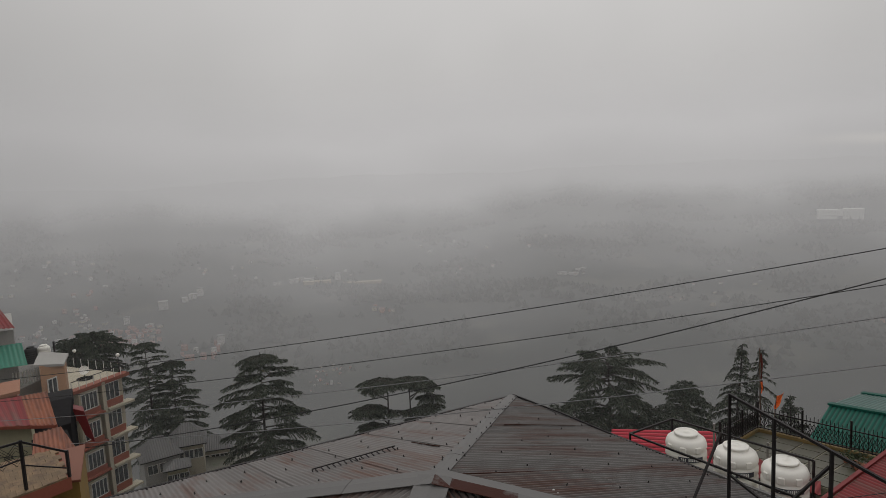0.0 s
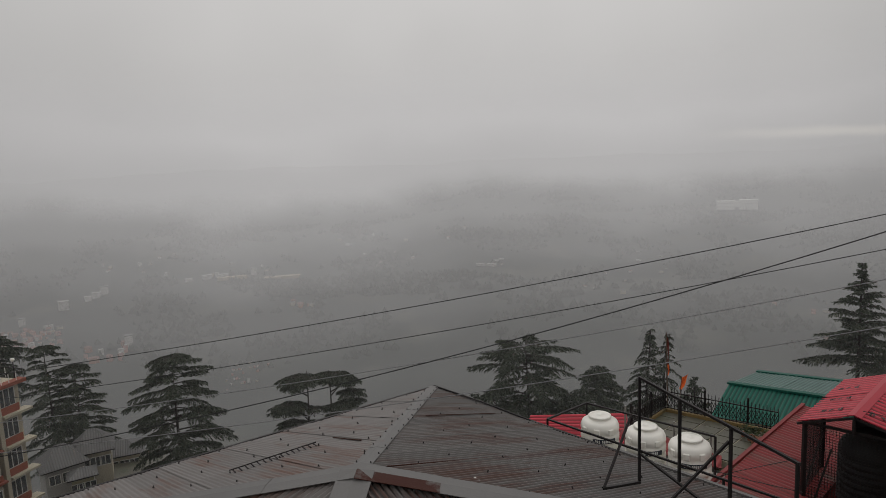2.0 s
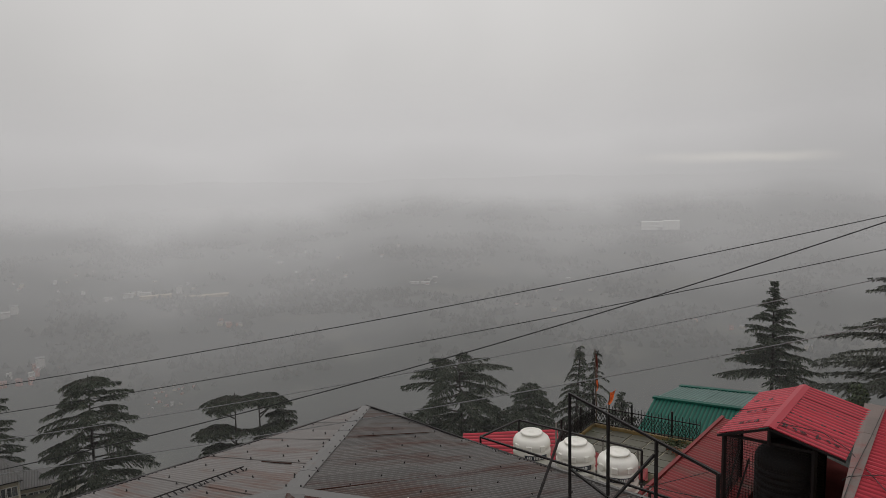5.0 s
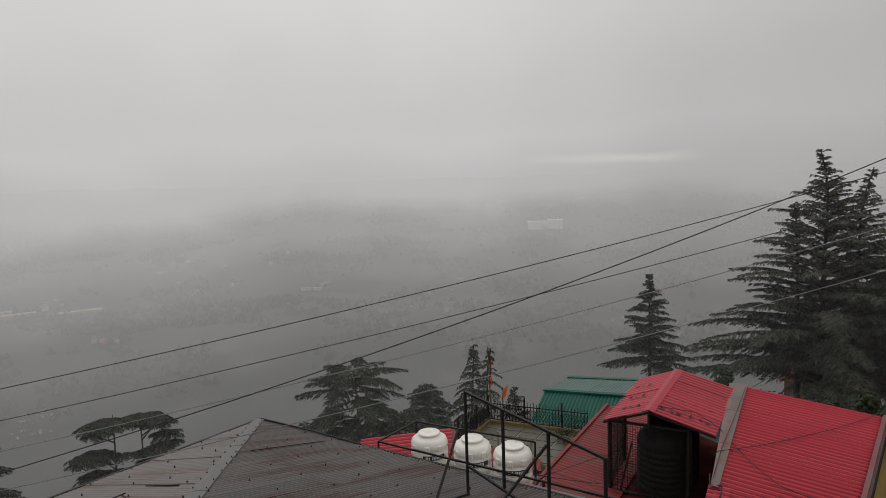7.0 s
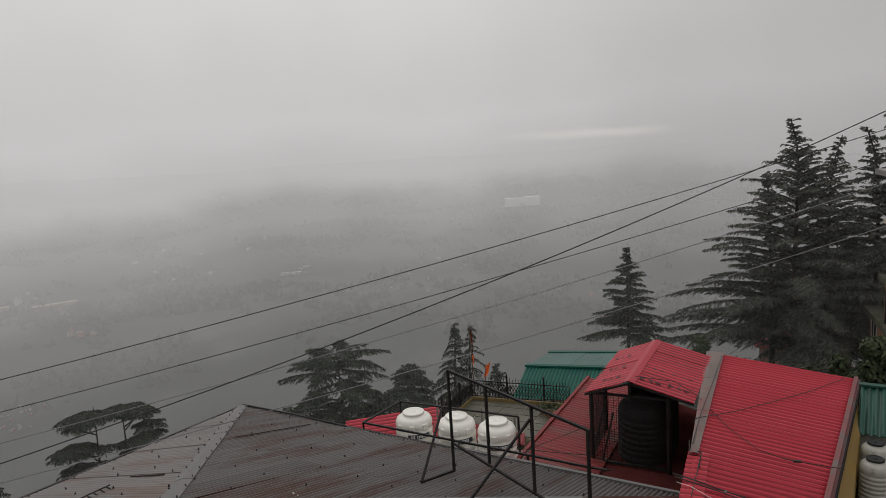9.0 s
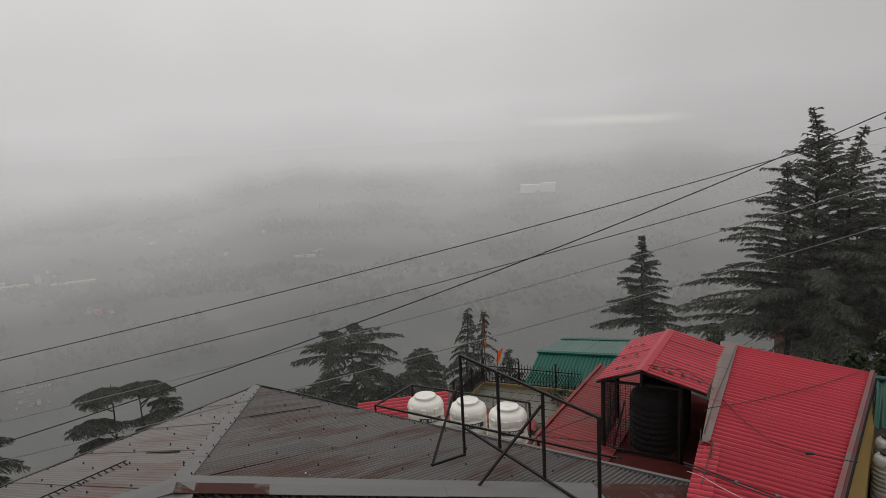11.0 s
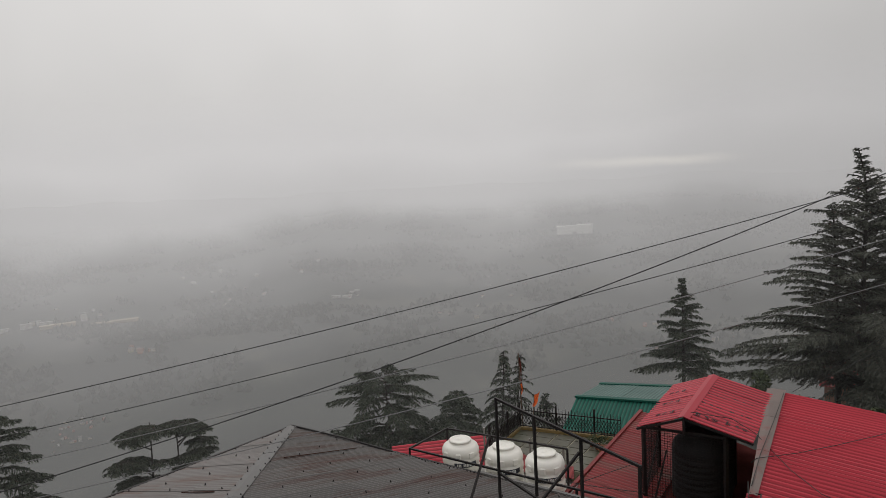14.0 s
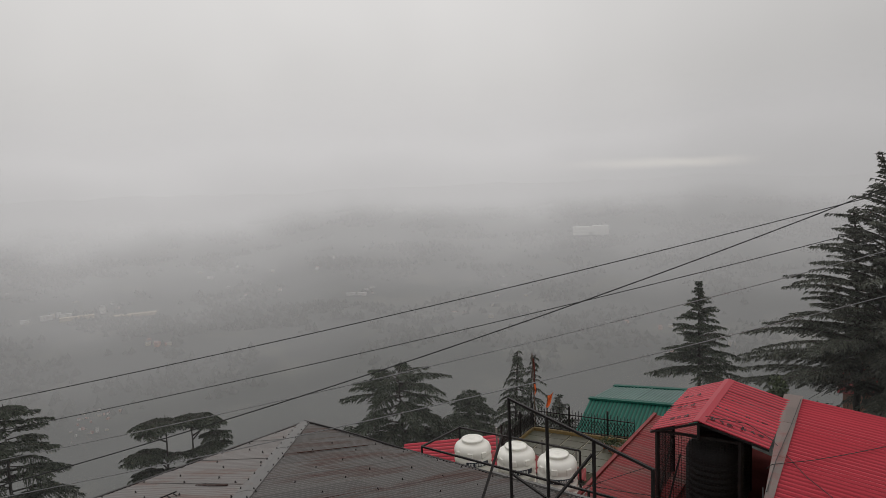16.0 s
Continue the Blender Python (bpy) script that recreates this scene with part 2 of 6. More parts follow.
YELLOW = mat("yellow_painted_wall", (0.23, 0.14, 0.03), 0.75, 0, 0.2, 1, 20, 0.2, (0.2, 0.13, 0.04), 0.35, 0.7)
OCHRE = mat("dull_ochre_kerb", (0.20, 0.135, 0.05), 0.75, 0, 0.25, 1.2, 20, 0.2, (0.10, 0.09, 0.05), 0.4, 1.5)
CREAM = mat("cream_painted_wall", (0.43, 0.385, 0.295), 0.8, 0, 0.14, 0.7, 18, 0.15, (0.33, 0.29, 0.22), 0.3, 0.5, (1, 1, 0.35))
PALE_YELLOW = mat("pale_yellow_wall", (0.36, 0.33, 0.22), 0.8, 0, 0.14, 0.8, 18, 0.15, (0.3, 0.27, 0.18), 0.3, 0.5, (1, 1, 0.35))
BRICK_RED = mat("brick_red_paint", (0.26, 0.075, 0.045), 0.8, 0, 0.2, 1.0, 18, 0.15)
ORANGE = mat("orange_painted_wall", (0.34, 0.155, 0.09), 0.8, 0, 0.18, 0.8, 18, 0.15, (0.24, 0.12, 0.08), 0.32, 0.5, (1, 1, 0.4))
PALE_ORANGE = mat("pale_orange_wall", (0.42, 0.24, 0.14), 0.8, 0, 0.18, 0.8, 18, 0.15, (0.3, 0.17, 0.11), 0.3, 0.5, (1, 1, 0.4))
OLIVE = mat("olive_cream_wall", (0.30, 0.27, 0.18), 0.8, 0, 0.2, 0.8, 18, 0.15, (0.19, 0.18, 0.12), 0.35, 0.5, (1, 1, 0.35))
MOSS = mat("mossy_concrete", (0.085, 0.08, 0.06), 0.9, 0, 0.4, 1.5, 18, 0.3, (0.05, 0.065, 0.025), 0.5, 1.2)
RUST_ROOF = sheet_mat("rusty_orange_sheet", (0.30, 0.10, 0.05), (0.14, 0.05, 0.03), 0.3, 0.65, 0.0)
TAN = mat("tan_stone_shingle", (0.21, 0.14, 0.078), 0.7, 0, 0.5, 4, 25, 0.3, (0.10, 0.06, 0.045), 0.35, 3)
WHITE_WALL = mat("white_painted_wall", (0.68, 0.67, 0.64), 0.8, 0, 0.12, 0.4, 12, 0.1, (0.4, 0.39, 0.36), 0.2, 0.3)
PINK_WALL = mat("pink_painted_wall", (0.50, 0.28, 0.22), 0.8, 0, 0.2, 0.4, 12, 0.1)
GREY_WALL = mat("grey_plaster_wall", (0.34, 0.33, 0.31), 0.85, 0, 0.2, 0.4, 12, 0.1)
# near-black for shade in gaps and rooms; also plain dark pipe and lip
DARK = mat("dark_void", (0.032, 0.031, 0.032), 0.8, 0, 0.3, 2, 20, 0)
# dull red, darkened for the shade under the tank cage
SHADED_DECK = mat("shaded_red_deck", (0.11, 0.032, 0.03), 0.9, 0, 0.4, 2, 20, 0.1)
FRAME = mat("white_window_frame", (0.62, 0.60, 0.56), 0.6, 0, 0.08, 3, 30, 0)
CURTAIN = mat("pale_curtain", (0.36, 0.36, 0.34), 0.9, 0, 0.25, 3, 30, 0.1, None, 0, 1, (6, 6, 0.5))
BARK = mat("cedar_bark", (0.045, 0.038, 0.034), 0.95, 0, 0.4, 3, 20, 0.5)
NEEDLES = leaf_mat("cedar_needles", (0.034, 0.042, 0.032), (0.085, 0.098, 0.070))
# near cedars: needle colour lightened to stand for haze in front of them
NEEDLES_NEAR = leaf_mat("haze_lifted_needles", (0.066, 0.070, 0.060), (0.13, 0.138, 0.11))
SHRUB = leaf_mat("shrub_leaves", (0.036, 0.046, 0.028), (0.08, 0.10, 0.048))
SAFFRON = mat("saffron_cloth", (0.85, 0.16, 0.03), 0.8, 0, 0.12, 4, 40, 0.1)
RED_CLOTH = mat("red_cloth", (0.13, 0.03, 0.02), 0.85, 0, 0.2, 4, 40, 0.1)
BAMBOO = mat("pole_wood", (0.09, 0.06, 0.042), 0.8, 0, 0.3, 4, 40, 0.1)
TERRACOTTA = mat("terracotta", (0.30, 0.12, 0.07), 0.8, 0, 0.2, 5, 40, 0.1)
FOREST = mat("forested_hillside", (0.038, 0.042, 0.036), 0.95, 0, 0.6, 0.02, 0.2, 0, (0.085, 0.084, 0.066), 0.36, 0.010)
# lighter than the ground, to offset the shade on the crowns' sides
WOODS = mat("lifted_cedar_woods", (0.070, 0.074, 0.062), 0.95, 0, 0.25, 0.03, 0.3, 0)
# far town: haze put into the colours, walls dimmed and windows paled
TOWN_WHITE = mat("haze_dimmed_white_wall", (0.54, 0.53, 0.50), 0.85, 0, 0.25, 0.15, 2, 0, (0.22, 0.21, 0.19), 0.35, 0.08)
TOWN_PINK = mat("haze_dimmed_pink_wall", (0.44, 0.23, 0.18), 0.85, 0, 0.25, 0.15, 2, 0)
TOWN_ROOF = mat("dull_far_roof", (0.22, 0.12, 0.10), 0.8, 0, 0.3, 0.3, 2, 0)
TOWN_WINDOW = mat("haze_faded_window", (0.45, 0.44, 0.42), 0.6, 0, 0.2, 0.2, 2, 0)
SAND = mat("sandy_ground", (0.34, 0.29, 0.20), 0.9, 0, 0.2, 0.05, 1, 0)

for m_, v in ((DARK, 0.0), (STEEL, 0.2), (BLACK_PLASTIC, 0.2), (RED_SHEET, 0.3), (RED_OLD, 0.2), (GREEN_SHEET, 0.2), (GREEN_PALE, 0.25), (SHADED_DECK, 0.0), (FLASH_RUST, 0.1), (LAP_RUST, 0.1), (GREY_PALE, 0.35)):
    m_.node_tree.nodes["Principled BSDF"].inputs["Specular IOR Level"].default_value = v

gl = bpy.data.materials.new("window_glass")
gl.use_nodes = True
gb = gl.node_tree.nodes["Principled BSDF"]
gb.inputs["Base Color"].default_value = (0.10, 0.11, 0.12, 1)
gb.inputs["Roughness"].default_value = 0.08
gb.inputs["Alpha"].default_value = 0.55
GLASS = gl

# ---- building helpers ----
ORIGIN = {}


def thing(name, at, label, category, group="", kind=""):
    ob = new(name)
    ob.empty_display_size = 0.2
    ob.location = at
    ORIGIN[ob] = Vector(at)
    return tagged(ob, label, category, group, kind)


def finish(bm, name, material, smooth=False):
    me = bpy.data.meshes.new(name)
    bmesh.ops.recalc_face_normals(bm, faces=bm.faces)
    bm.to_mesh(me)
    bm.free()
    me.materials.append(material)
    if smooth:
        me.shade_smooth()
    return me


def part(name, bm, material, parent, label="", smooth=False):
    """One mesh under a thing or part. The bmesh is in world places."""
    o = ORIGIN[parent]
    bmesh.ops.translate(bm, verts=bm.verts, vec=-o)
    ob = new(name, finish(bm, name, material, smooth))
    ob.parent = parent
    ORIGIN[ob] = o
    return tagged(ob, label)


def solid(name, bm, material, label, category, group="", kind="", smooth=False):
    """A thing that is one mesh, with its origin at the middle of its base."""
    xs = [v.co for v in bm.verts]
    o = Vector((sum(c.x for c in xs) / len(xs), sum(c.y for c in xs) / len(xs), min(c.z for c in xs)))
    bmesh.ops.translate(bm, verts=bm.verts, vec=-o)
    ob = new(name, finish(bm, name, material, smooth))
    ob.location = o
    ORIGIN[ob] = o
    return tagged(ob, label, category, group, kind)


def box(bm, c, size, rz=0.0, bevel=0.0):
    """A box round c, turned by rz degrees."""
    m = Matrix.Translation(c) @ Matrix.Rotation(radians(rz), 4, "Z") @ Matrix.Diagonal((*size, 1))
    got = bmesh.ops.create_cube(bm, size=1, matrix=m)
    if bevel:
        edges = list({e for v in got["verts"] for e in v.link_edges})
        bmesh.ops.bevel(bm, geom=edges, offset=bevel, segments=1, affect="EDGES")
    return bm


def slab(bm, pts, down):
    """A plate: the polygon pts on top, thick by the vector down."""
    top = [bm.verts.new(p) for p in pts]
    low = [bm.verts.new(Vector(p) + Vector(down)) for p in pts]
    bm.faces.new(top)
    bm.faces.new(low[::-1])
    for i in range(len(pts)):
        j = (i + 1) % len(pts)
        bm.faces.new((top[j], top[i], low[i], low[j]))
    return bm


def tube(bm, pts, r, n=6, r2=None):
    """A round bar through pts, tapering to r2."""
    pts = [Vector(p) for p in pts]
    rings = []
    for i, p in enumerate(pts):
        d = (pts[min(i + 1, len(pts) - 1)] - pts[max(i - 1, 0)]).normalized()
        a = d.cross(Vector((0, 0, 1)) if abs(d.z) < 0.9 else Vector((1, 0, 0))).normalized()
        b = d.cross(a)
        k = r if r2 is None else r + (r2 - r) * i / max(1, len(pts) - 1)
        rings.append([bm.verts.new(p + (a * math.cos(2 * math.pi * j / n) + b * math.sin(2 * math.pi * j / n)) * k) for j in range(n)])
    for r0, r1 in zip(rings, rings[1:]):
        for j in range(n):
            bm.faces.new((r0[j], r0[(j + 1) % n], r1[(j + 1) % n], r1[j]))
    bm.faces.new(rings[0][::-1])
    bm.faces.new(rings[-1])
    return bm


def bar(bm, a, b, w, w2=None):
    """A square steel section from a to b."""
    a, b = Vector(a), Vector(b)
    d = (b - a).normalized()
    s = d.cross(Vector((0, 0, 1)) if abs(d.z) < 0.95 else Vector((1, 0, 0))).normalized()
    t = d.cross(s)
    h, k = w / 2, (w2 or w) / 2
    ring = [(s * i * h + t * j * k) for i, j in ((-1, -1), (1, -1), (1, 1), (-1, 1))]
    v0, v1 = [bm.verts.new(a + o) for o in ring], [bm.verts.new(b + o) for o in ring]
    for i in range(4):
        j = (i + 1) % 4
        bm.faces.new((v0[i], v0[j], v1[j], v1[i]))
    bm.faces.new(v0[::-1])
    bm.faces.new(v1)
    return bm


def lathe(bm, profile, c, n=28):
    rings = [[bm.verts.new((c[0] + r * math.cos(2 * math.pi * j / n), c[1] + r * math.sin(2 * math.pi * j / n), c[2] + z)) for j in range(n)] for r, z in profile]
    for r0, r1 in zip(rings, rings[1:]):
        for j in range(n):
            bm.faces.new((r0[j], r0[(j + 1) % n], r1[(j + 1) % n], r1[j]))
    bm.faces.new(rings[0][::-1])
    bm.faces.new(rings[-1])
    return bm


def polar(az, d, z):
    """A place at a bearing (degrees to the right of +y), a distance along the ground and a height."""
    return Vector((d * math.sin(radians(az)), d * math.cos(radians(az)), z))


def skewed(parent, A, B, C, D, N, material, pitch, depth, width, name, lift, edge):
    """Ribbed sheets over a slanting four-sided slope, the ribs from A-B to C-D."""
    W = (B - A).length
    count = max(1, int(round(W / width)))
    long = ((C - A).length + (D - B).length) / 2
    for k in range(count):
        bm = bmesh.new()
        layer = bm.loops.layers.uv.new("UVMap")
        cols = max(2, int(round(W / count / pitch * 6)))
        rows = []
        for i in range(cols + 1):
            s = (k + i / cols) / count
            h = depth * math.sin(2 * math.pi * s * W / pitch) + lift * (k % 2)
            p, q = A.lerp(B, s) + N * h, C.lerp(D, s) + N * h
            rows.append((bm.verts.new(p), bm.verts.new(q), bm.verts.new(p - N * edge), bm.verts.new(q - N * edge), s * W))
        for a, b in zip(rows, rows[1:]):
            for quad, uv in (((a[0], b[0], b[1], a[1]), ((a[4], 0), (b[4], 0), (b[4], long), (a[4], long))),
                             ((a[2], a[3], b[3], b[2]), ((a[4], 0), (a[4], long), (b[4], long), (b[4], 0))),
                             ((a[0], a[2], b[2], b[0]), ((a[4], 0), (a[4], 0), (b[4], 0), (b[4], 0))),
                             ((a[1], b[1], b[3], a[3]), ((a[4], long), (b[4], long), (b[4], long), (a[4], long)))):
                f = bm.faces.new(quad)
                for lp, c in zip(f.loops, uv):
                    lp[layer].uv = c
        part(name, bm, material, parent)
    U = (B - A).normalized()
    return A, U, N.cross(U), N, lambda u: long


def sheets(parent, eave_a, eave_b, top_a, top_b, material, pitch, depth, width, tiers=1, name="sheet", lift=0.010, edge=0.02):
    """Ribbed sheets over the four-sided slope eave_a, eave_b, top_b, top_a (top_a and top_b may meet); the ribs run up the slope."""
    A, B, C, D = (Vector(p) for p in (eave_a, eave_b, top_a, top_b))
    U = (B - A).normalized()
    N = U.cross(((C + D) / 2 - (A + B) / 2)).normalized()
    if N.z < 0:
        N = -N
    V = N.cross(U)
    if V.dot((C + D) / 2 - A) < 0:
        V = -V
    W = (B - A).length
    cu, cv, du, dv = (C - A).dot(U), (C - A).dot(V), (D - A).dot(U), (D - A).dot(V)

    def top(u):
        lim = 1e9
        if cu > 1e-6:
            lim = min(lim, cv * u / cu)
        if du < W - 1e-6:
            lim = min(lim, dv * (W - u) / (W - du))
        if du - cu > 1e-6:
            lim = min(lim, cv + (dv - cv) * (u - cu) / (du - cu)) if cu <= u <= du or lim > 1e8 else lim
        return max(lim, 0.02)

    peak = max(cv, dv)
    if cu < -0.05 or du > W + 0.05:
        return skewed(parent, A, B, C, D, N, material, pitch, depth, width, name, lift, edge)
    for tier in range(tiers):
        lo, hi = peak * tier / tiers - (0.12 if tier else 0), peak * (tier + 1) / tiers
        u = 0.0
        k = 0
        while u < W - 0.02:
            u1 = min(W, u + width)
            cols = max(2, int(round((u1 - u) / pitch * 6)))
            bm = bmesh.new()
            layer = bm.loops.layers.uv.new("UVMap")
            up, dn, uvs = [], [], []
            for i in range(cols + 1):
                x = u + (u1 - u) * i / cols
                t = min(top(x), hi)
                if t <= lo + 0.01:
                    t = lo + 0.01
                h = depth * math.sin(2 * math.pi * x / pitch) + lift * (k % 2) + 0.008 * tier
                row = [A + U * x + V * v + N * h for v in (lo, t)]
                up.append([bm.verts.new(p) for p in row])
                dn.append([bm.verts.new(p - N * edge) for p in row])
                uvs.append(((x, lo), (x, t)))
            valid = any(min(top(u + (u1 - u) * i / cols), hi) > lo + 0.05 for i in range(cols + 1))
            if valid:
                for i in range(cols):
                    if max(uvs[i][1][1], uvs[i + 1][1][1]) < lo + 0.02:
                        continue
                    for quad, ids in (((up[i][0], up[i + 1][0], up[i + 1][1], up[i][1]), ((i, 0), (i + 1, 0), (i + 1, 1), (i, 1))),
                                      ((dn[i][0], dn[i][1], dn[i + 1][1], dn[i + 1][0]), ((i, 0), (i, 1), (i + 1, 1), (i + 1, 0))),
                                      ((up[i][0], dn[i][0], dn[i + 1][0], up[i + 1][0]), ((i, 0), (i, 0), (i + 1, 0), (i + 1, 0))),
                                      ((up[i][1], up[i + 1][1], dn[i + 1][1], dn[i][1]), ((i, 1), (i + 1, 1), (i + 1, 1), (i, 1)))):
                        f = bm.faces.new(quad)
                        for lp, (a, b) in zip(f.loops, ids):
                            lp[layer].uv = uvs[a][b]
                part(name, bm, material, parent)
            else:
                bm.free()
            u = u1
            k += 1
    return A, U, V, N, top


def wing(bm, a, b, half, rise, sign, thick=0.01):
    """One side of a folded flashing from a to b."""
    d = (b - a).normalized()
    s = d.cross(Vector((0, 0, 1))).normalized()
    up_ = s.cross(d)
    q = [a, b, b + s * half * sign - up_ * rise, a + s * half * sign - up_ * rise]
    return slab(bm, q if sign > 0 else q[::-1], -up_ * thick)


def cap(bm, a, b, half, rise, n_up, thick=0.012):
    """A folded ridge cap from a to b: two wings that drop by rise over half."""
    a, b = Vector(a), Vector(b)
    d = (b - a).normalized()
    s = d.cross(Vector(n_up)).normalized()
    up = s.cross(d)
    for sign in (-1, 1):
        q = [a, b, b + s * half * sign - up * rise, a + s * half * sign - up * rise]
        slab(bm, q if sign > 0 else q[::-1], -up * thick)
    return bm


def glazed(parent, c, w, h, rz, panes=2, depth=0.08):
    """A window set in a wall: c is its middle on the wall's face; rz turns its outward side from -y."""
    R = Matrix.Translation(c) @ Matrix.Rotation(radians(rz), 4, "Z")
    t = 0.07

    def put(bm, x, y, z, sx, sy, sz):
        bmesh.ops.create_cube(bm, size=1, matrix=R @ Matrix.Translation((x, y, z)) @ Matrix.Diagonal((sx, sy, sz, 1)))

    xs = []
    for i in range(panes + 1):
        x = -w / 2 + w * i / panes
        xs += [x - t / 2, x + t / 2]
    zs = [-h / 2 - t / 2, -h / 2 + t / 2, h / 2 - t / 2, h / 2 + t / 2]
    bm = bmesh.new()
    grid = [[bm.verts.new(R @ Vector((x, -0.07, z))) for z in zs] for x in xs]
    flat = []
    for a in range(len(xs) - 1):
        for b in range(3):
            if a % 2 == 0 or b != 1:
                flat.append(bm.faces.new((grid[a][b], grid[a + 1][b], grid[a + 1][b + 1], grid[a][b + 1])))
    got = bmesh.ops.extrude_face_region(bm, geom=flat)
    push = R.to_3x3() @ Vector((0, depth, 0))
    bmesh.ops.translate(bm, verts=[v for v in got["geom"] if isinstance(v, bmesh.types.BMVert)], vec=push)
    fr = part("window", bm, FRAME, parent)
    bm = bmesh.new()
    put(bm, 0, -0.034, 0, w, 0.012, h)
    part("pane", bm, GLASS, fr)
    bm = bmesh.new()
    put(bm, 0, -0.012, 0, w, 0.02, h)
    # some panes are backed near-black to stand for an unlit room
    part("curtain", bm, CURTAIN if (int(c[2] * 10) % 3) else DARK, fr)
    return fr

# ---- the land: one sheet from under the houses down to the valley and up the far hills ----
STEPS = [(0, -11.0), (14, -11.2), (22, -13.0), (40, -20.5), (60, -34), (85, -50), (150, -88), (300, -152), (500, -190), (700, -163), (1000, -136),
         (1300, -114), (1600, -75), (2000, -50), (2500, -25), (3400, -60)]
SHELF = [(0, -11.0), (22, -12.0), (42, -15.5), (60, -22), (85, -42), (150, -85), (300, -152), (500, -190)]


def step(table, d):
    for (d0, z0), (d1, z1) in zip(table, table[1:]):
        if d <= d1:
            return z0 + (z1 - z0) * (d - d0) / (d1 - d0)
    return table[-1][1]


def land(x, y):
    d, az = math.hypot(x, y), math.degrees(math.atan2(x, y))
    z = step(STEPS, d)
    right = min(1, max(0, (az - 36) / 10)) * min(1, max(0, (100 - az) / 20))
    if d < 500:
        z += right * (step(SHELF, d) - z)
    back = min(1, max(0, (abs(az) - 80) / 50))
    if back:
        z += back * ((-11 + 0.25 * min(d, 900)) - z)
    if d > 250:
        k = min(1, (d - 250) / 500)
        z += k * 38 * noise.noise(Vector((x / 420, y / 420, 0.3))) + k * 12 * noise.noise(Vector((x / 120, y / 120, 4.3)))
    elif d > 20:
        z += 1.2 * noise.noise(Vector((x / 14, y / 14, 2.0)))
    return z


bm = bmesh.new()
radii = [0, 4, 8, 12, 16, 20, 25, 30, 36, 42, 50, 60, 72, 85, 100, 120, 150, 190, 240, 300, 370, 440, 520, 600, 680, 760, 840, 920, 1000, 1090, 1180, 1280, 1400, 1550, 1700, 1900, 2150, 2500, 3000, 3600]
rings = []
for r in radii:
    if r == 0:
        rings.append([bm.verts.new((0, 0, land(0, 0)))])
    else:
        rings.append([bm.verts.new((r * math.sin(a), r * math.cos(a), land(r * math.sin(a), r * math.cos(a)))) for a in (2 * math.pi * j / 180 for j in range(180))])
for j in range(180):
    bm.faces.new((rings[0][0], rings[1][(j + 1) % 180], rings[1][j]))
for r0, r1 in zip(rings[1:], rings[2:]):
    for j in range(180):
        k = (j + 1) % 180
        bm.faces.new((r0[j], r0[k], r1[k], r1[j]))
ground = new("ground", finish(bm, "ground", FOREST, True))
tagged(ground, "dark green forested valley and far hillside under mist", "ground", "", "structure")

# ---- glowing shell that paints cloud and haze over the far hills ----
mist = bpy.data.materials.new("cloud")
mist.use_nodes = True
mn, ml = mist.node_tree.nodes, mist.node_tree.links
mn.clear()
m_out, m_mix, m_tr, m_em = mn.new("ShaderNodeOutputMaterial"), mn.new("ShaderNodeMixShader"), mn.new("ShaderNodeBsdfTransparent"), mn.new("ShaderNodeEmission")
m_tc, m_sep = mn.new("ShaderNodeTexCoord"), mn.new("ShaderNodeSeparateXYZ")
ml.new(m_tc.outputs["Object"], m_sep.inputs[0])
RING = 122.0
m_n = mn.new("ShaderNodeTexNoise")
m_n.inputs["Scale"].default_value, m_n.inputs["Detail"].default_value, m_n.inputs["Roughness"].default_value = 0.03, 5, 0.52
m_map = mn.new("ShaderNodeMapping")
m_map.inputs["Scale"].default_value = (1, 1, 1.5)
ml.new(m_tc.outputs["Object"], m_map.inputs[0])
ml.new(m_map.outputs[0], m_n.inputs["Vector"])
# the cloud hangs lower in the middle of the valley than over the ridge
m_side = mn.new("ShaderNodeMapRange")
m_side.inputs["From Min"].default_value, m_side.inputs["From Max"].default_value = -RING, RING
ml.new(m_sep.outputs["X"], m_side.inputs["Value"])
m_low = mn.new("ShaderNodeValToRGB")
m_low.color_ramp.interpolation = "EASE"
m_low.color_ramp.elements[0].position, m_low.color_ramp.elements[0].color = 0.15, (0.20, 0.20, 0.20, 1)
m_low.color_ramp.elements[1].position, m_low.color_ramp.elements[1].color = 0.95, (0.50, 0.50, 0.50, 1)
for pos, v in ((0.27, 0.30), (0.36, 0.70), (0.465, 0.82), (0.53, 0.62), (0.60, 0.54), (0.72, 0.52)):
    m_low.color_ramp.elements.new(pos).color = (v, v, v, 1)
ml.new(m_side.outputs[0], m_low.inputs[0])
m_sum = mn.new("ShaderNodeMath")
m_sum.operation = "MULTIPLY_ADD"
m_sum.inputs[1].default_value = 0.6
ml.new(m_low.outputs[0], m_sum.inputs[0])
ml.new(m_n.outputs["Fac"], m_sum.inputs[2])
m_h = mn.new("ShaderNodeMath")
m_h.operation = "MULTIPLY_ADD"
m_h.inputs[1].default_value = 13.0
m_off = mn.new("ShaderNodeMath")
m_off.operation = "SUBTRACT"
m_off.inputs[1].default_value = 13.0 * 0.80
ml.new(m_sum.outputs[0], m_h.inputs[0])
ml.new(m_sep.outputs["Z"], m_h.inputs[2])
ml.new(m_h.outputs[0], m_off.inputs[0])
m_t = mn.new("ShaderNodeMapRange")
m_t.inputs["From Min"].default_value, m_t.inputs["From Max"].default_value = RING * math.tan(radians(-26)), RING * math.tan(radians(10))
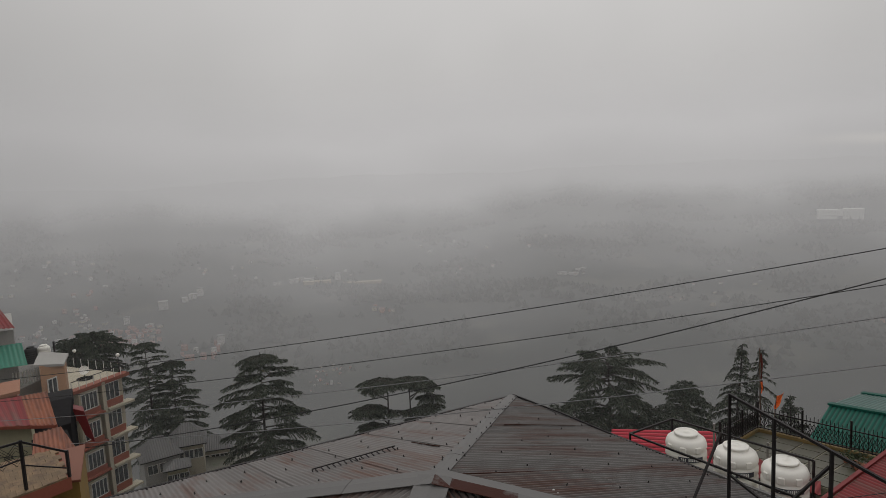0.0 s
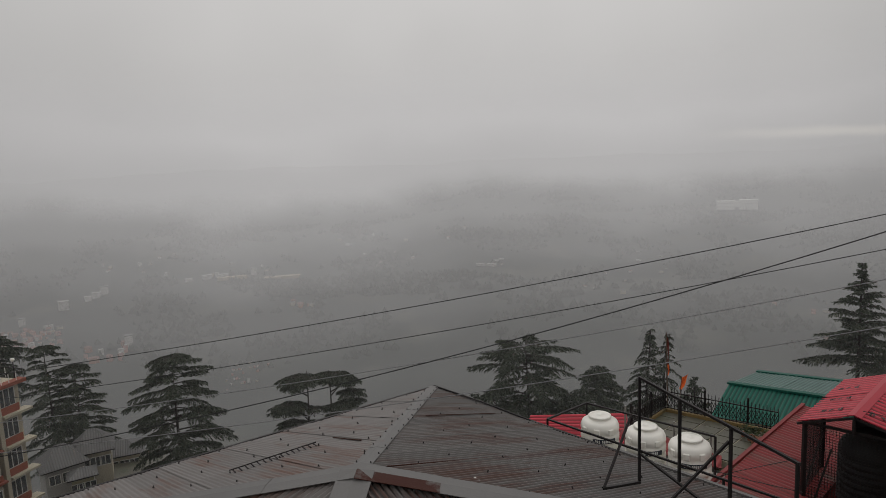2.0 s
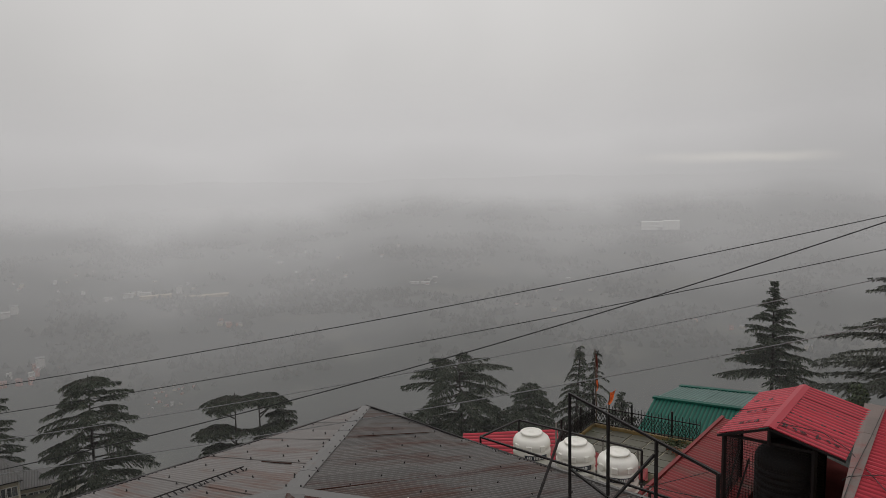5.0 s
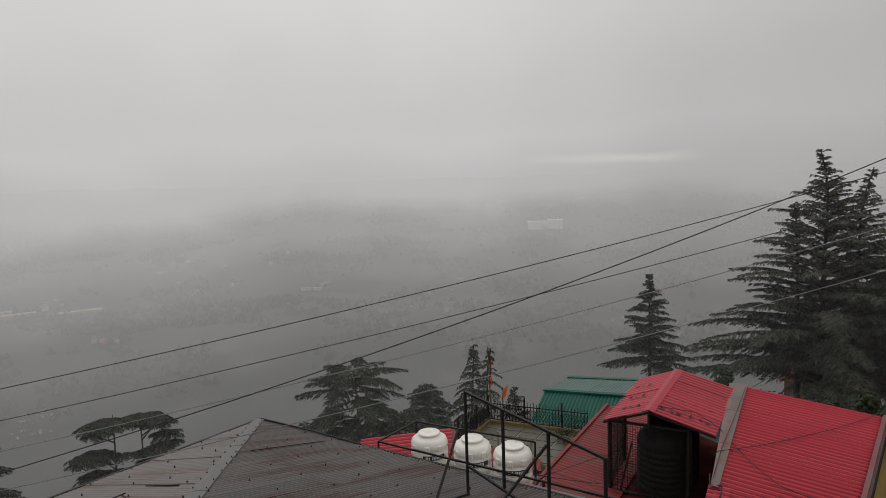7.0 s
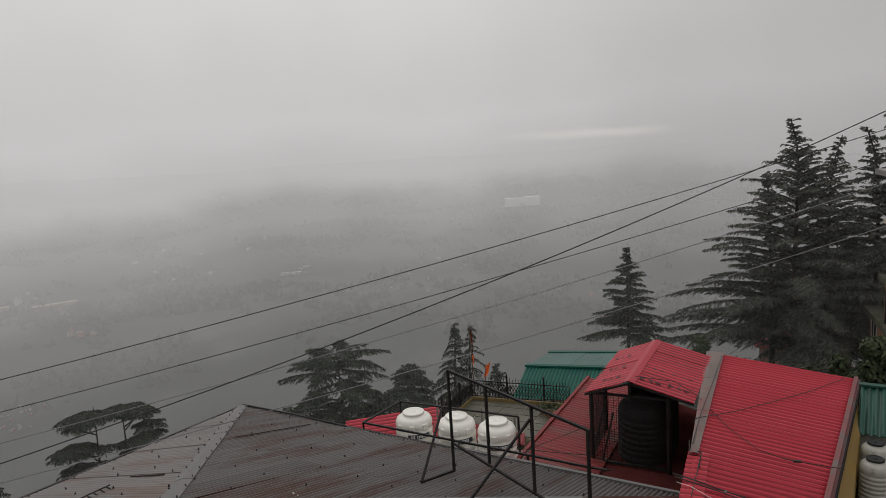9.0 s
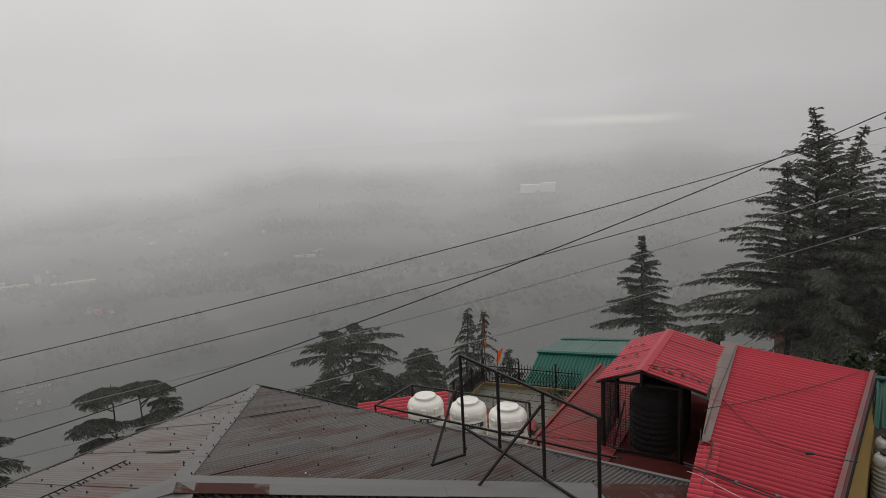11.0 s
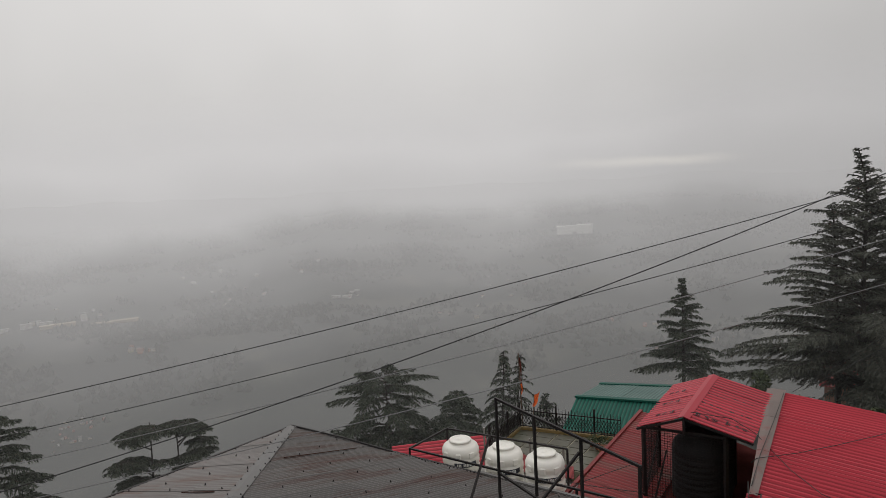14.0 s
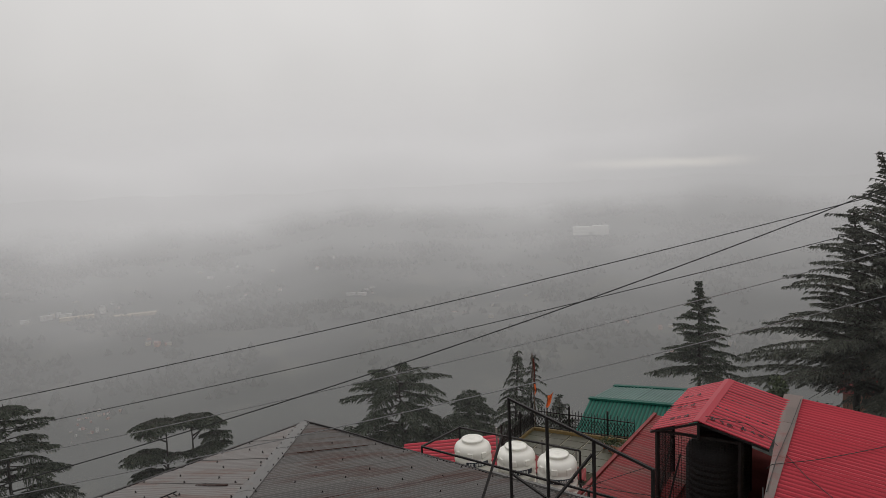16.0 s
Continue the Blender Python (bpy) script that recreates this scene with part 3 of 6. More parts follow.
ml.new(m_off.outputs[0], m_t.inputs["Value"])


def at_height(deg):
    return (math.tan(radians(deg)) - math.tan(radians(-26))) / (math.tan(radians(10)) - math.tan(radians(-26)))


# painted haze: glow and cover by height angle, dim low, bright high
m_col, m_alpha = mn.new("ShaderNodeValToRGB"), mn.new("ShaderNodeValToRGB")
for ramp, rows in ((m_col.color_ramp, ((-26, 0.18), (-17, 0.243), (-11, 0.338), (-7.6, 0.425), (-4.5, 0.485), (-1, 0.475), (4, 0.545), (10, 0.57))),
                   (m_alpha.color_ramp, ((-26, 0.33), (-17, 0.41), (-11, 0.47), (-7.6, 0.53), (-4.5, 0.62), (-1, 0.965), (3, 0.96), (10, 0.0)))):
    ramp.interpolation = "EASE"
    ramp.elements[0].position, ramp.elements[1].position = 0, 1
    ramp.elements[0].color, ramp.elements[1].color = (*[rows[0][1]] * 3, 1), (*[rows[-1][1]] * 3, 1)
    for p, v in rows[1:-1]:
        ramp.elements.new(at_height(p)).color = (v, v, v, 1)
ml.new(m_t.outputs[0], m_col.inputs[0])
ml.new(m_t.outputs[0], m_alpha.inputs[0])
# a thin pale break in the cloud above the ridge, painted as added glow
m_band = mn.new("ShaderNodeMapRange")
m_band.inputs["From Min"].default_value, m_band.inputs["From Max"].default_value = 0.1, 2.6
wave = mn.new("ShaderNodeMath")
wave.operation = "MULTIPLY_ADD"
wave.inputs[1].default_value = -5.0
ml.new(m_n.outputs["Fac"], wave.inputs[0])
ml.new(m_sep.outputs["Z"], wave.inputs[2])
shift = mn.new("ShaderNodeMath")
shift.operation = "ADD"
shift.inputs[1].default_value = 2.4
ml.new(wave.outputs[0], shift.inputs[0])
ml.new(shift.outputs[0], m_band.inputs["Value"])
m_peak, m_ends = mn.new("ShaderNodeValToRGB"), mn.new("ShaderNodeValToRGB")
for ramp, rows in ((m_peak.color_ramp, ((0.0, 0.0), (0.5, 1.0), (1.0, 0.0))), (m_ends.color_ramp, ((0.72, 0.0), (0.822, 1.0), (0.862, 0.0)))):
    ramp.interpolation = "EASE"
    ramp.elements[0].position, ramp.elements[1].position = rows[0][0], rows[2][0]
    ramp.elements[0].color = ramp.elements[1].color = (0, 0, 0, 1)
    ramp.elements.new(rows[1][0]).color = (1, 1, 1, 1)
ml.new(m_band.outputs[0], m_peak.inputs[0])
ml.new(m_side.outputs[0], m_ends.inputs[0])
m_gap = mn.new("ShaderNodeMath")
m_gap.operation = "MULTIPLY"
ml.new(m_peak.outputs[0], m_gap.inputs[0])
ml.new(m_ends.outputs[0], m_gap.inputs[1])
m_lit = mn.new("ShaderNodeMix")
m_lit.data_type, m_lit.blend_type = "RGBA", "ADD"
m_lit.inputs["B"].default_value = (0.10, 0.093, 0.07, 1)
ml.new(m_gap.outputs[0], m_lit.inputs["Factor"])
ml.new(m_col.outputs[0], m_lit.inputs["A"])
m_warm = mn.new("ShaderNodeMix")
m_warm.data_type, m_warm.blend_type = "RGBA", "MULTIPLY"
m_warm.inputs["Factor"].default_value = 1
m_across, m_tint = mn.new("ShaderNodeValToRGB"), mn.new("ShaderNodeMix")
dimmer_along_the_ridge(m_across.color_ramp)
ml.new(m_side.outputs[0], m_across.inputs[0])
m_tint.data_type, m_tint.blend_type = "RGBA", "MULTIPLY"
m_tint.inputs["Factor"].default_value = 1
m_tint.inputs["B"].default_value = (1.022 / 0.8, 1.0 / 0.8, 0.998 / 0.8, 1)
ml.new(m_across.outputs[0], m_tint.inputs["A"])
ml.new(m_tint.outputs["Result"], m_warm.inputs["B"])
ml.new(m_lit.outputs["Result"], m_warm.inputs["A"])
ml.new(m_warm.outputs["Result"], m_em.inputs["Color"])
ml.new(m_alpha.outputs[0], m_mix.inputs["Fac"])
ml.new(m_tr.outputs[0], m_mix.inputs[1])
ml.new(m_em.outputs[0], m_mix.inputs[2])
ml.new(m_mix.outputs[0], m_out.inputs["Surface"])
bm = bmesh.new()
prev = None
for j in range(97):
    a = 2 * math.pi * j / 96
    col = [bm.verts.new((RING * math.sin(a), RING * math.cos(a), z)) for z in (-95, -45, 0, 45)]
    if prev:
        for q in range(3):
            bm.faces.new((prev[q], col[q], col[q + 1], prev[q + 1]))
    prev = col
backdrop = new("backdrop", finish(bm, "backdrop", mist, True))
tagged(backdrop, "glowing shell painted as pale grey rain cloud and haze over the far hillside", "cloud", "", "structure")

# ---- thin mist drifting between the near houses and the slope: scatters daylight ----
veil = bpy.data.materials.new("thin_mist")
veil.use_nodes = True
vn, vl = veil.node_tree.nodes, veil.node_tree.links
vn.clear()
v_out, v_mix, v_tr, v_sc, v_d, v_t = (vn.new(k) for k in ("ShaderNodeOutputMaterial", "ShaderNodeMixShader", "ShaderNodeBsdfTransparent", "ShaderNodeMixShader", "ShaderNodeBsdfDiffuse", "ShaderNodeBsdfTranslucent"))
v_d.inputs["Color"].default_value = v_t.inputs["Color"].default_value = (0.9, 0.9, 0.9, 1)
v_tc, v_sep, v_n = vn.new("ShaderNodeTexCoord"), vn.new("ShaderNodeSeparateXYZ"), vn.new("ShaderNodeTexNoise")
v_n.inputs["Scale"].default_value, v_n.inputs["Detail"].default_value = 0.035, 4
vl.new(v_tc.outputs["Object"], v_sep.inputs[0])
vl.new(v_tc.outputs["Object"], v_n.inputs["Vector"])
v_h, v_a = vn.new("ShaderNodeMapRange"), vn.new("ShaderNodeMath")
v_h.inputs["From Min"].default_value, v_h.inputs["From Max"].default_value = 5.0, -11.0
v_h.inputs["To Max"].default_value = 0.11
v_a.operation = "MULTIPLY"
vl.new(v_sep.outputs["Z"], v_h.inputs["Value"])
vl.new(v_h.outputs[0], v_a.inputs[0])
vl.new(v_n.outputs["Fac"], v_a.inputs[1])
vl.new(v_d.outputs[0], v_sc.inputs[1])
vl.new(v_t.outputs[0], v_sc.inputs[2])
vl.new(v_a.outputs[0], v_mix.inputs["Fac"])
vl.new(v_tr.outputs[0], v_mix.inputs[1])
vl.new(v_sc.outputs[0], v_mix.inputs[2])
vl.new(v_mix.outputs[0], v_out.inputs["Surface"])
bm = bmesh.new()
prev = None
for j in range(73):
    a = radians(-75 + 150 * j / 72)
    col = [bm.verts.new((34.3 * math.sin(a), 34.3 * math.cos(a), z)) for z in (-45, -20, 5)]
    if prev:
        for q in range(2):
            bm.faces.new((prev[q], col[q], col[q + 1], prev[q + 1]))
    prev = col
tagged(new("mist", finish(bm, "mist", veil, True)), "thin veil of grey mist over the slope", "mist", "", "structure")

# ---- the grey hipped roof below ----
F, R, L = Vector((1.96, 19.62, -7.2)), Vector((9.52, 8.65, -7.2)), Vector((-10.13, 12.97, -7.2))
NEAR = R + L - F
PEAK = Vector((-0.315, 10.42, -5.19))
roof_house = thing("grey_roofed_house", ((F + NEAR) / 2).to_tuple()[:2] + (-11.3,), "house with a weathered grey corrugated hipped roof", "house")
bm = bmesh.new()
mid = (F + R + L + NEAR) / 4
inner = [mid + (p - mid) * 0.95 for p in (F, R, NEAR, L)]
slab(bm, [p + Vector((0, 0, -0.1)) for p in inner], (0, 0, -4.4))
part("wall", bm, CREAM, roof_house)
faces = []
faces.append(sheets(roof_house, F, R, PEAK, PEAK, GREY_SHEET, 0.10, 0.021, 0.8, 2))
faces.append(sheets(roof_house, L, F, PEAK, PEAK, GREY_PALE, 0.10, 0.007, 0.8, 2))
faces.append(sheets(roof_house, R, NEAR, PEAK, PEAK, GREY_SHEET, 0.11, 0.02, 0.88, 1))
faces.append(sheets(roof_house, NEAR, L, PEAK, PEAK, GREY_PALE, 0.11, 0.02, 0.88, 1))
# which wing of the flashing faces the near slope
RUSTY = 1 if (PEAK - R).cross(Vector((0, 0, 1))).dot(NEAR - F) > 0 else -1
for a, b, mt, w in ((F, PEAK, FLASHING, 0.16), (L, PEAK, FLASHING, 0.26), (NEAR, PEAK, FLASHING, 0.3), (R, PEAK, None, 0.28)):
    cuts = (0, 0.28, 0.56, 0.86, 1.0) if mt is None else (0, 0.21, 0.42, 0.63, 0.83, 1.0)
    for i, (s0, s1) in enumerate(zip(cuts, cuts[1:])):
        for sign in (-1, 1):
            bm = bmesh.new()
            o = Vector((0, 0, 0.052 + 0.006 * (i % 2)))
            wing(bm, a.lerp(b, s0) + o, a.lerp(b, min(1, s1 + 0.01)) + o, w, 0.024, sign)
            part("hip_flashing", bm, FLASH_RUST if mt is None and (i == 0 or (i == 3 and sign == RUSTY)) else FLASHING, roof_house)
# dark boards under the eaves and the pale trim of the lower half
ur = (R - F).normalized()
nr = Vector((-ur.y, ur.x, 0)) * 1.0
if nr.dot(F - mid) < 0:
    nr = -nr
ul = (L - F).normalized()
nl = Vector((ul.y, -ul.x, 0))
if nl.dot(F - mid) < 0:
    nl = -nl
for a, b, o in ((F, R, nr), (L, F, nl)):
    bm = bmesh.new()
    o = o * 0.06 + Vector((0, 0, -0.05))
    bar(bm, a + o, b + o, 0.07, 0.12)
    part("eave_board", bm, STEEL, roof_house)
bm = bmesh.new()
slab(bm, [F.lerp(R, 0.50) + nr * 0.02 + Vector((0, 0, 0.05)), R + nr * 0.02 + Vector((0, 0, 0.05)), R + nr * 0.16 + Vector((0, 0, 0.02)), F.lerp(R, 0.50) + nr * 0.16 + Vector((0, 0, 0.02))], (0, 0, -0.14))
part("eave_trim", bm, FLASHING, roof_house, "pale galvanised eave trim")
bm = bmesh.new()
tube(bm, [F + Vector((0, 0, 0.05)), F.lerp(R, 0.16) + Vector((0, 0, 0.07)), F.lerp(R, 0.3) + Vector((0, 0, 0.03))], 0.025, 6)
part("eave_roll", bm, STEEL, roof_house)
# snow board with brackets on the pale slope
A, U, V, N, top = faces[1]


def on_left(u, v, h=0.0):
    return A + U * u + V * v + N * h


su0, sv0 = 6.22, 3.82
bm = bmesh.new()
bar(bm, on_left(su0, sv0, 0.085), on_left(su0 + 1.95, sv0 - 0.12, 0.085), 0.02, 0.02)
snow = part("snow_bar", bm, STEEL, roof_house, "dark steel snow guard bar")
for i in range(15):
    bm = bmesh.new()
    u = su0 + 0.07 + i * 0.129
    bar(bm, on_left(u, sv0 - 0.008 * i, 0.07), on_left(u + 0.02, sv0 + 0.11 - 0.008 * i, 0.02), 0.02)
    part("bracket", bm, STEEL, snow)

# screws with dark washers in rows across the slopes and along the hip
proto = bmesh.new()
lathe(proto, [(0.021, 0.0), (0.022, 0.010), (0.013, 0.016), (0.012, 0.045), (0.004, 0.05)], (0, 0, 0), 7)
screw_mesh = finish(proto, "screw", SCREW)
rnd = random.Random(7)


def screw(at):
    ob = new("screw", screw_mesh)
    ob.parent = roof_house
    ob.location = Vector(at) - ORIGIN[roof_house]
    ob.rotation_euler = (rnd.uniform(-0.25, 0.25), rnd.uniform(-0.25, 0.25), 0)


for fi, (A, U, V, N, top) in enumerate(faces[:3]):
    W = 13.3 if fi != 2 else 13.7
    for r, v in enumerate((0.25, 1.45, 2.6, 3.75, 4.9, 6.0)):
        u = 0.35 + 0.3 * (r % 2)
        while u < W - 0.2:
            if top(u) > v + 0.1:
                screw(A + U * (u + rnd.uniform(-0.12, 0.12)) + V * (v + rnd.uniform(-0.07, 0.07)) + N * 0.014)
            u += 0.95 if fi < 2 else 1.3
d = (PEAK - F).normalized()
s = d.cross(Vector((0, 0, 1))).normalized()
for i in range(15):
    for sign in (-1, 1):
        screw(F + d * (0.4 + i * 0.63 + rnd.uniform(-0.08, 0.08)) + s * sign * 0.13 + Vector((0, 0, 0.02)))
d2 = (PEAK - R).normalized()
s2 = d2.cross(Vector((0, 0, 1))).normalized()
for i in range(17):
    for sign in (-1, 1):
        screw(R + d2 * (0.5 + i * 0.58 + rnd.uniform(-0.1, 0.1)) + s2 * sign * 0.27 + Vector((0, 0, -0.02)))

# rusted side laps that stand open, and a torn scrap left on the sheets
for p0_, p1_ in (((0.0, 10.69, -5.275), (2.7, 12.45, -6.19)), ((1.3, 15.23, -6.30), (3.3, 16.6, -6.985)), ((-0.92, 14.21, -6.20), (-0.27, 13.12, -5.84))):
    part("lap_edge", bar(bmesh.new(), p0_, p1_, 0.03, 0.014), LAP_RUST, roof_house, "dark rusted sheet lap")
for c_, w_, t_ in (((1.74, 10.80, -5.705), 0.045, 20), ((1.81, 10.64, -5.70), 0.06, -35)):
    rr_ = Matrix.Translation(c_) @ Matrix.Rotation(radians(t_), 4, "Z") @ Matrix.Rotation(radians(12), 4, "Y")
    bm = bmesh.new()
    outline = [rr_ @ Vector((w_ * x, w_ * y, 0)) for x, y in ((-0.6, -0.3), (-0.1, -0.5), (0.5, -0.35), (0.65, 0.2), (0.1, 0.45), (-0.45, 0.3))]
    slab(bm, outline, (0, 0, -0.006))
    solid("paper_scrap", bm, PRINT, "torn white scrap lying on the grey roof", "scrap", "scraps")

# ---- steel frame that stands on the grey roof ----
p1, p4 = Vector((5.22, 11.67, -4.45)), Vector((6.26, 8.43, -4.77))
frame_thing = thing("steel_frame", (5.3, 11.6, -6.7), "black steel railing frame with braces standing on a roof", "railing")
plan = [p1, Vector((5.54, 10.66, -4.55)), Vector((5.89, 9.59, -4.66)), p4]


def in_frame(k, z):
    q = p1.lerp(p4, k)
    return Vector((q.x, q.y, z))


bm = bmesh.new()
bar(bm, p1, p4 + (p4 - p1).normalized() * 0.03, 0.045)
part("top_rail", bm, STEEL, frame_thing)
for q, low in zip(plan, (-6.64, -6.13, -6.32, -6.75)):
    bm = bmesh.new()
    bar(bm, q + Vector((0, 0, 0.02)), Vector((q.x, q.y, low)), 0.048)
    part("post", bm, STEEL, frame_thing)
bm = bmesh.new()
bar(bm, in_frame(0.0, -6.02), in_frame(0.93, -6.50), 0.042)
part("lower_bar", bm, STEEL, frame_thing)
bm = bmesh.new()
bar(bm, (4.5, 9.63, -6.19), in_frame(0.631, -4.92), 0.04)
part("brace", bm, STEEL, frame_thing)
bm = bmesh.new()
bar(bm, (4.24, 11.05, -6.33), (5.15, 11.89, -5.29), 0.04)
part("brace", bm, STEEL, frame_thing)
bm = bmesh.new()
bar(bm, (5.23, 11.67, -6.64), (4.22, 11.04, -6.33), 0.055)
part("foot", bm, STEEL, frame_thing)

# ---- water tanks and their rail ----
def water_tank(name, at, r, h, body, lid_mat, label, ribs, banded):
    t = thing(name, at, label, "water tank", "roof water tanks")
    prof = [(r * 0.97, 0.0), (r, 0.03)]
    z = 0.06
    top_z = h * 0.70
    for i in range(ribs):
        z0 = 0.08 + (top_z - 0.1) * i / ribs
        z1 = 0.08 + (top_z - 0.1) * (i + 1) / ribs
        prof += [(r, z0), (r, z0 + (z1 - z0) * 0.55), (r * 0.955, z0 + (z1 - z0) * 0.65), (r * 0.955, z0 + (z1 - z0) * 0.9)]
    prof += [(r, top_z), (r * 0.985, h * 0.775), (r * 0.91, h * 0.85), (r * 0.78, h * 0.892), (r * 0.60, h * 0.912), (r * 0.56, h * 0.92), (r * 0.55, h * 0.948)]
    part("body", lathe(bmesh.new(), prof, at, 36), body, t, "", True)
    lid = part("lid", lathe(bmesh.new(), [(r * 0.55, h * 0.945), (r * 0.59, h * 0.95), (r * 0.59, h * 0.982), (r * 0.54, h * 0.994), (r * 0.47, h * 0.990), (r * 0.44, h * 0.978), (r * 0.15, h * 0.985), (r * 0.12, h * 1.0), (r * 0.03, h * 1.0)], at, 28), lid_mat, t, "", True)
    if banded:
        face = math.atan2(-at[1], -at[0])
        bm = bmesh.new()
        zb = h * 0.47
        prev = None
        for i in range(15):
            a = face - 0.62 + 1.24 * i / 14 + 0.25
            col = [bm.verts.new((at[0] + r * 1.012 * math.cos(a), at[1] + r * 1.012 * math.sin(a), at[2] + zz)) for zz in (zb, zb + 0.13)]
            if prev:
                bm.faces.new((prev[0], col[0], col[1], prev[1]))
            prev = col
        band = part("band", bm, BAND, t, "dark printed band")
        for i in range(10):
            if i == 3:
                continue
            a = face - 0.2 + 0.085 * i
            bm = bmesh.new()
            box(bm, (at[0] + r * 1.017 * math.cos(a), at[1] + r * 1.017 * math.sin(a), at[2] + zb + 0.065), (0.012, 0.028, 0.075), math.degrees(a))
            part("print_bar", bm, PRINT, band)
        for i in range(3):
            a = face - 0.9 + 0.75 * i
            bm = bmesh.new()
            box(bm, (at[0] + r * 0.985 * math.cos(a), at[1] + r * 0.985 * math.sin(a), at[2] + h * 0.72), (0.05, 0.16, 0.17), math.degrees(a), 0.02)
            part("grip", bm, body, t)
    return t


SLABZ = -8.32
for az, d in ((20.68, 17.35), (24.62, 16.85), (28.30, 16.38)):
    p = polar(az, d, SLABZ)
    water_tank("water_tank", p.to_tuple(), 0.515, 1.19, PLASTIC, PLASTIC, "white plastic water tank with a dark printed band", 3, True)

tank_rail = thing("tank_railing", (4.64, 16.16, SLABZ), "black steel pipe railing round the water tanks", "railing")
ra, rb, rc, rd = Vector((4.64, 16.16, -7.1)), Vector((6.03, 17.0, -7.1)), Vector((8.31, 14.2, -7.1)), Vector((8.45, 10.75, -7.13))
for a, b in ((ra, rb), (rb, rc), (ra, rd)):
    part("rail", bar(bmesh.new(), a, b, 0.045), STEEL, tank_rail)
for q in (ra, rb, rc, ra.lerp(rd, 0.42), ra.lerp(rd, 0.72)):
    part("post", bar(bmesh.new(), q, (q.x, q.y, SLABZ), 0.045), STEEL, tank_rail)

# ---- the house with the red gabled roof ----
RT, RB = Vector((15.03, 13.95, -6.6)), Vector((9.77, 9.55, -6.6))
ET, EB = Vector((17.6, 11.2, -7.15)), Vector((10.63, 7.5, -7.15))
LT, LB = Vector((13.4, 17.9, -8.2)), Vector((8.2, 14.1, -8.2))
red_house = thing("red_roofed_house", (12.5, 12.5, -12), "house with bright red ribbed metal roof and yellow walls", "house")
axis = (RT - RB).normalized()
side = Vector((axis.y, -axis.x, 0))
RB2, EB2 = RB - axis * 2.2, EB - axis * 1.0
sheets(red_house, EB2, ET, RB2, RT, RED_SHEET, 0.2, 0.046, 1.0, 1)
# the left slope runs beside the tank cage
ML, MT = Vector((9.39, 12.67, -8.46)), Vector((14.7, 16.37, -8.46))
sheets(red_house, LT, LB - axis * 2.9, MT, ML - axis * 2.9, RED_OLD, 0.16, 0.009, 0.96, 1)
back_a = RB + axis * 4.2
sheets(red_house, MT + Vector((0, 0, 0.0)), back_a + (ML - RB) * 1.0 + axis * 0.0, RT, back_a, RED_OLD, 0.16, 0.022, 0.96, 1)
for i in range(6):
    k0, k1 = i / 6, (i + 1) / 6 + 0.01
    up_ = Vector((0, 0, 0.085 + 0.005 * (i % 2)))
    for sign in (-1, 1):
        p, q = RT.lerp(RB, k0) + up_, RT.lerp(RB, k1) + up_
        w0, w1 = (0.34 - 0.25 * k0, 0.34 - 0.25 * k1) if sign > 0 else (0.15 - 0.08 * k0, 0.15 - 0.08 * k1)
        quad = [p, q, q + side * sign * w1 - Vector((0, 0, 0.02)), p + side * sign * w0 - Vector((0, 0, 0.02))]
        part("ridge_flashing", slab(bmesh.new(), quad if sign < 0 else quad[::-1], (0, 0, -0.01)), FLASH_BROWN, red_house, "grey-brown stained ridge flashing")
bm = bmesh.new()
e_dir = (ET - EB2).normalized()
e_out = Vector((e_dir.y, -e_dir.x, 0))
slab(bm, [EB2 + Vector((0, 0, 0.06)), ET + Vector((0, 0, 0.06)), ET + e_out * 0.12 + Vector((0, 0, 0.03)), EB2 + e_out * 0.12 + Vector((0, 0, 0.03))], (0, 0, -0.1))
part("eave_trim", bm, GUTTER, red_house, "grimy dull red gutter")
bm = bmesh.new()
bar(bm, EB2 + e_out * 0.13 + Vector((0, 0, 0.03)), ET + e_out * 0.13 + Vector((0, 0, 0.03)), 0.035, 0.10)
part("gutter_lip", bm, DARK, red_house)
bm = bmesh.new()
bar(bm, EB2 + e_out * 0.0 + Vector((0, 0, 0.07)), ET + Vector((0, 0, 0.07)), 0.1, 0.08)
part("eave_strip", bm, GUTTER, red_house)
bm = bmesh.new()
slab(bm, [EB2 + e_out * 0.13 + Vector((0, 0, -0.12)), ET + e_out * 0.13 + Vector((0, 0, -0.12)), ET + e_out * 0.2 + Vector((0, 0, -0.30)), EB2 + e_out * 0.42 + Vector((0, 0, -0.5))], (0, 0, -4.5))
part("side_wall", bm, YELLOW, red_house, "mustard yellow side wall")
# a loose sheet that laps past the end of the ridge, with its clips
sheets(red_house, RB2 + side * 0.3, RB + side * 0.3 + axis * 0.1, RB2 - side * 0.12, RB - side * 0.12 + axis * 0.1, RED_SHEET, 0.2, 0.03, 1.0, 1)
for a_, b_ in ((RB + side * 0.15, RB + side * 0.15 - axis * 0.7), (RB + side * 0.15, RB - side * 0.05)):
    part("strap", bar(bmesh.new(), a_ + Vector((0, 0, 0.07)), b_ + Vector((0, 0, 0.07)), 0.022), STEEL, red_house)
# walls
bm = bmesh.new()
slab(bm, [EB2 - side * 0.25, ET - side * 0.2, RT - side * 0.1 - axis * 0.2, RB2 - side * 0.1], (0, 0, -6.0))
bmesh.ops.translate(bm, verts=bm.verts, vec=(0, 0, -0.18))
part("wall", bm, YELLOW, red_house)
bm = bmesh.new()
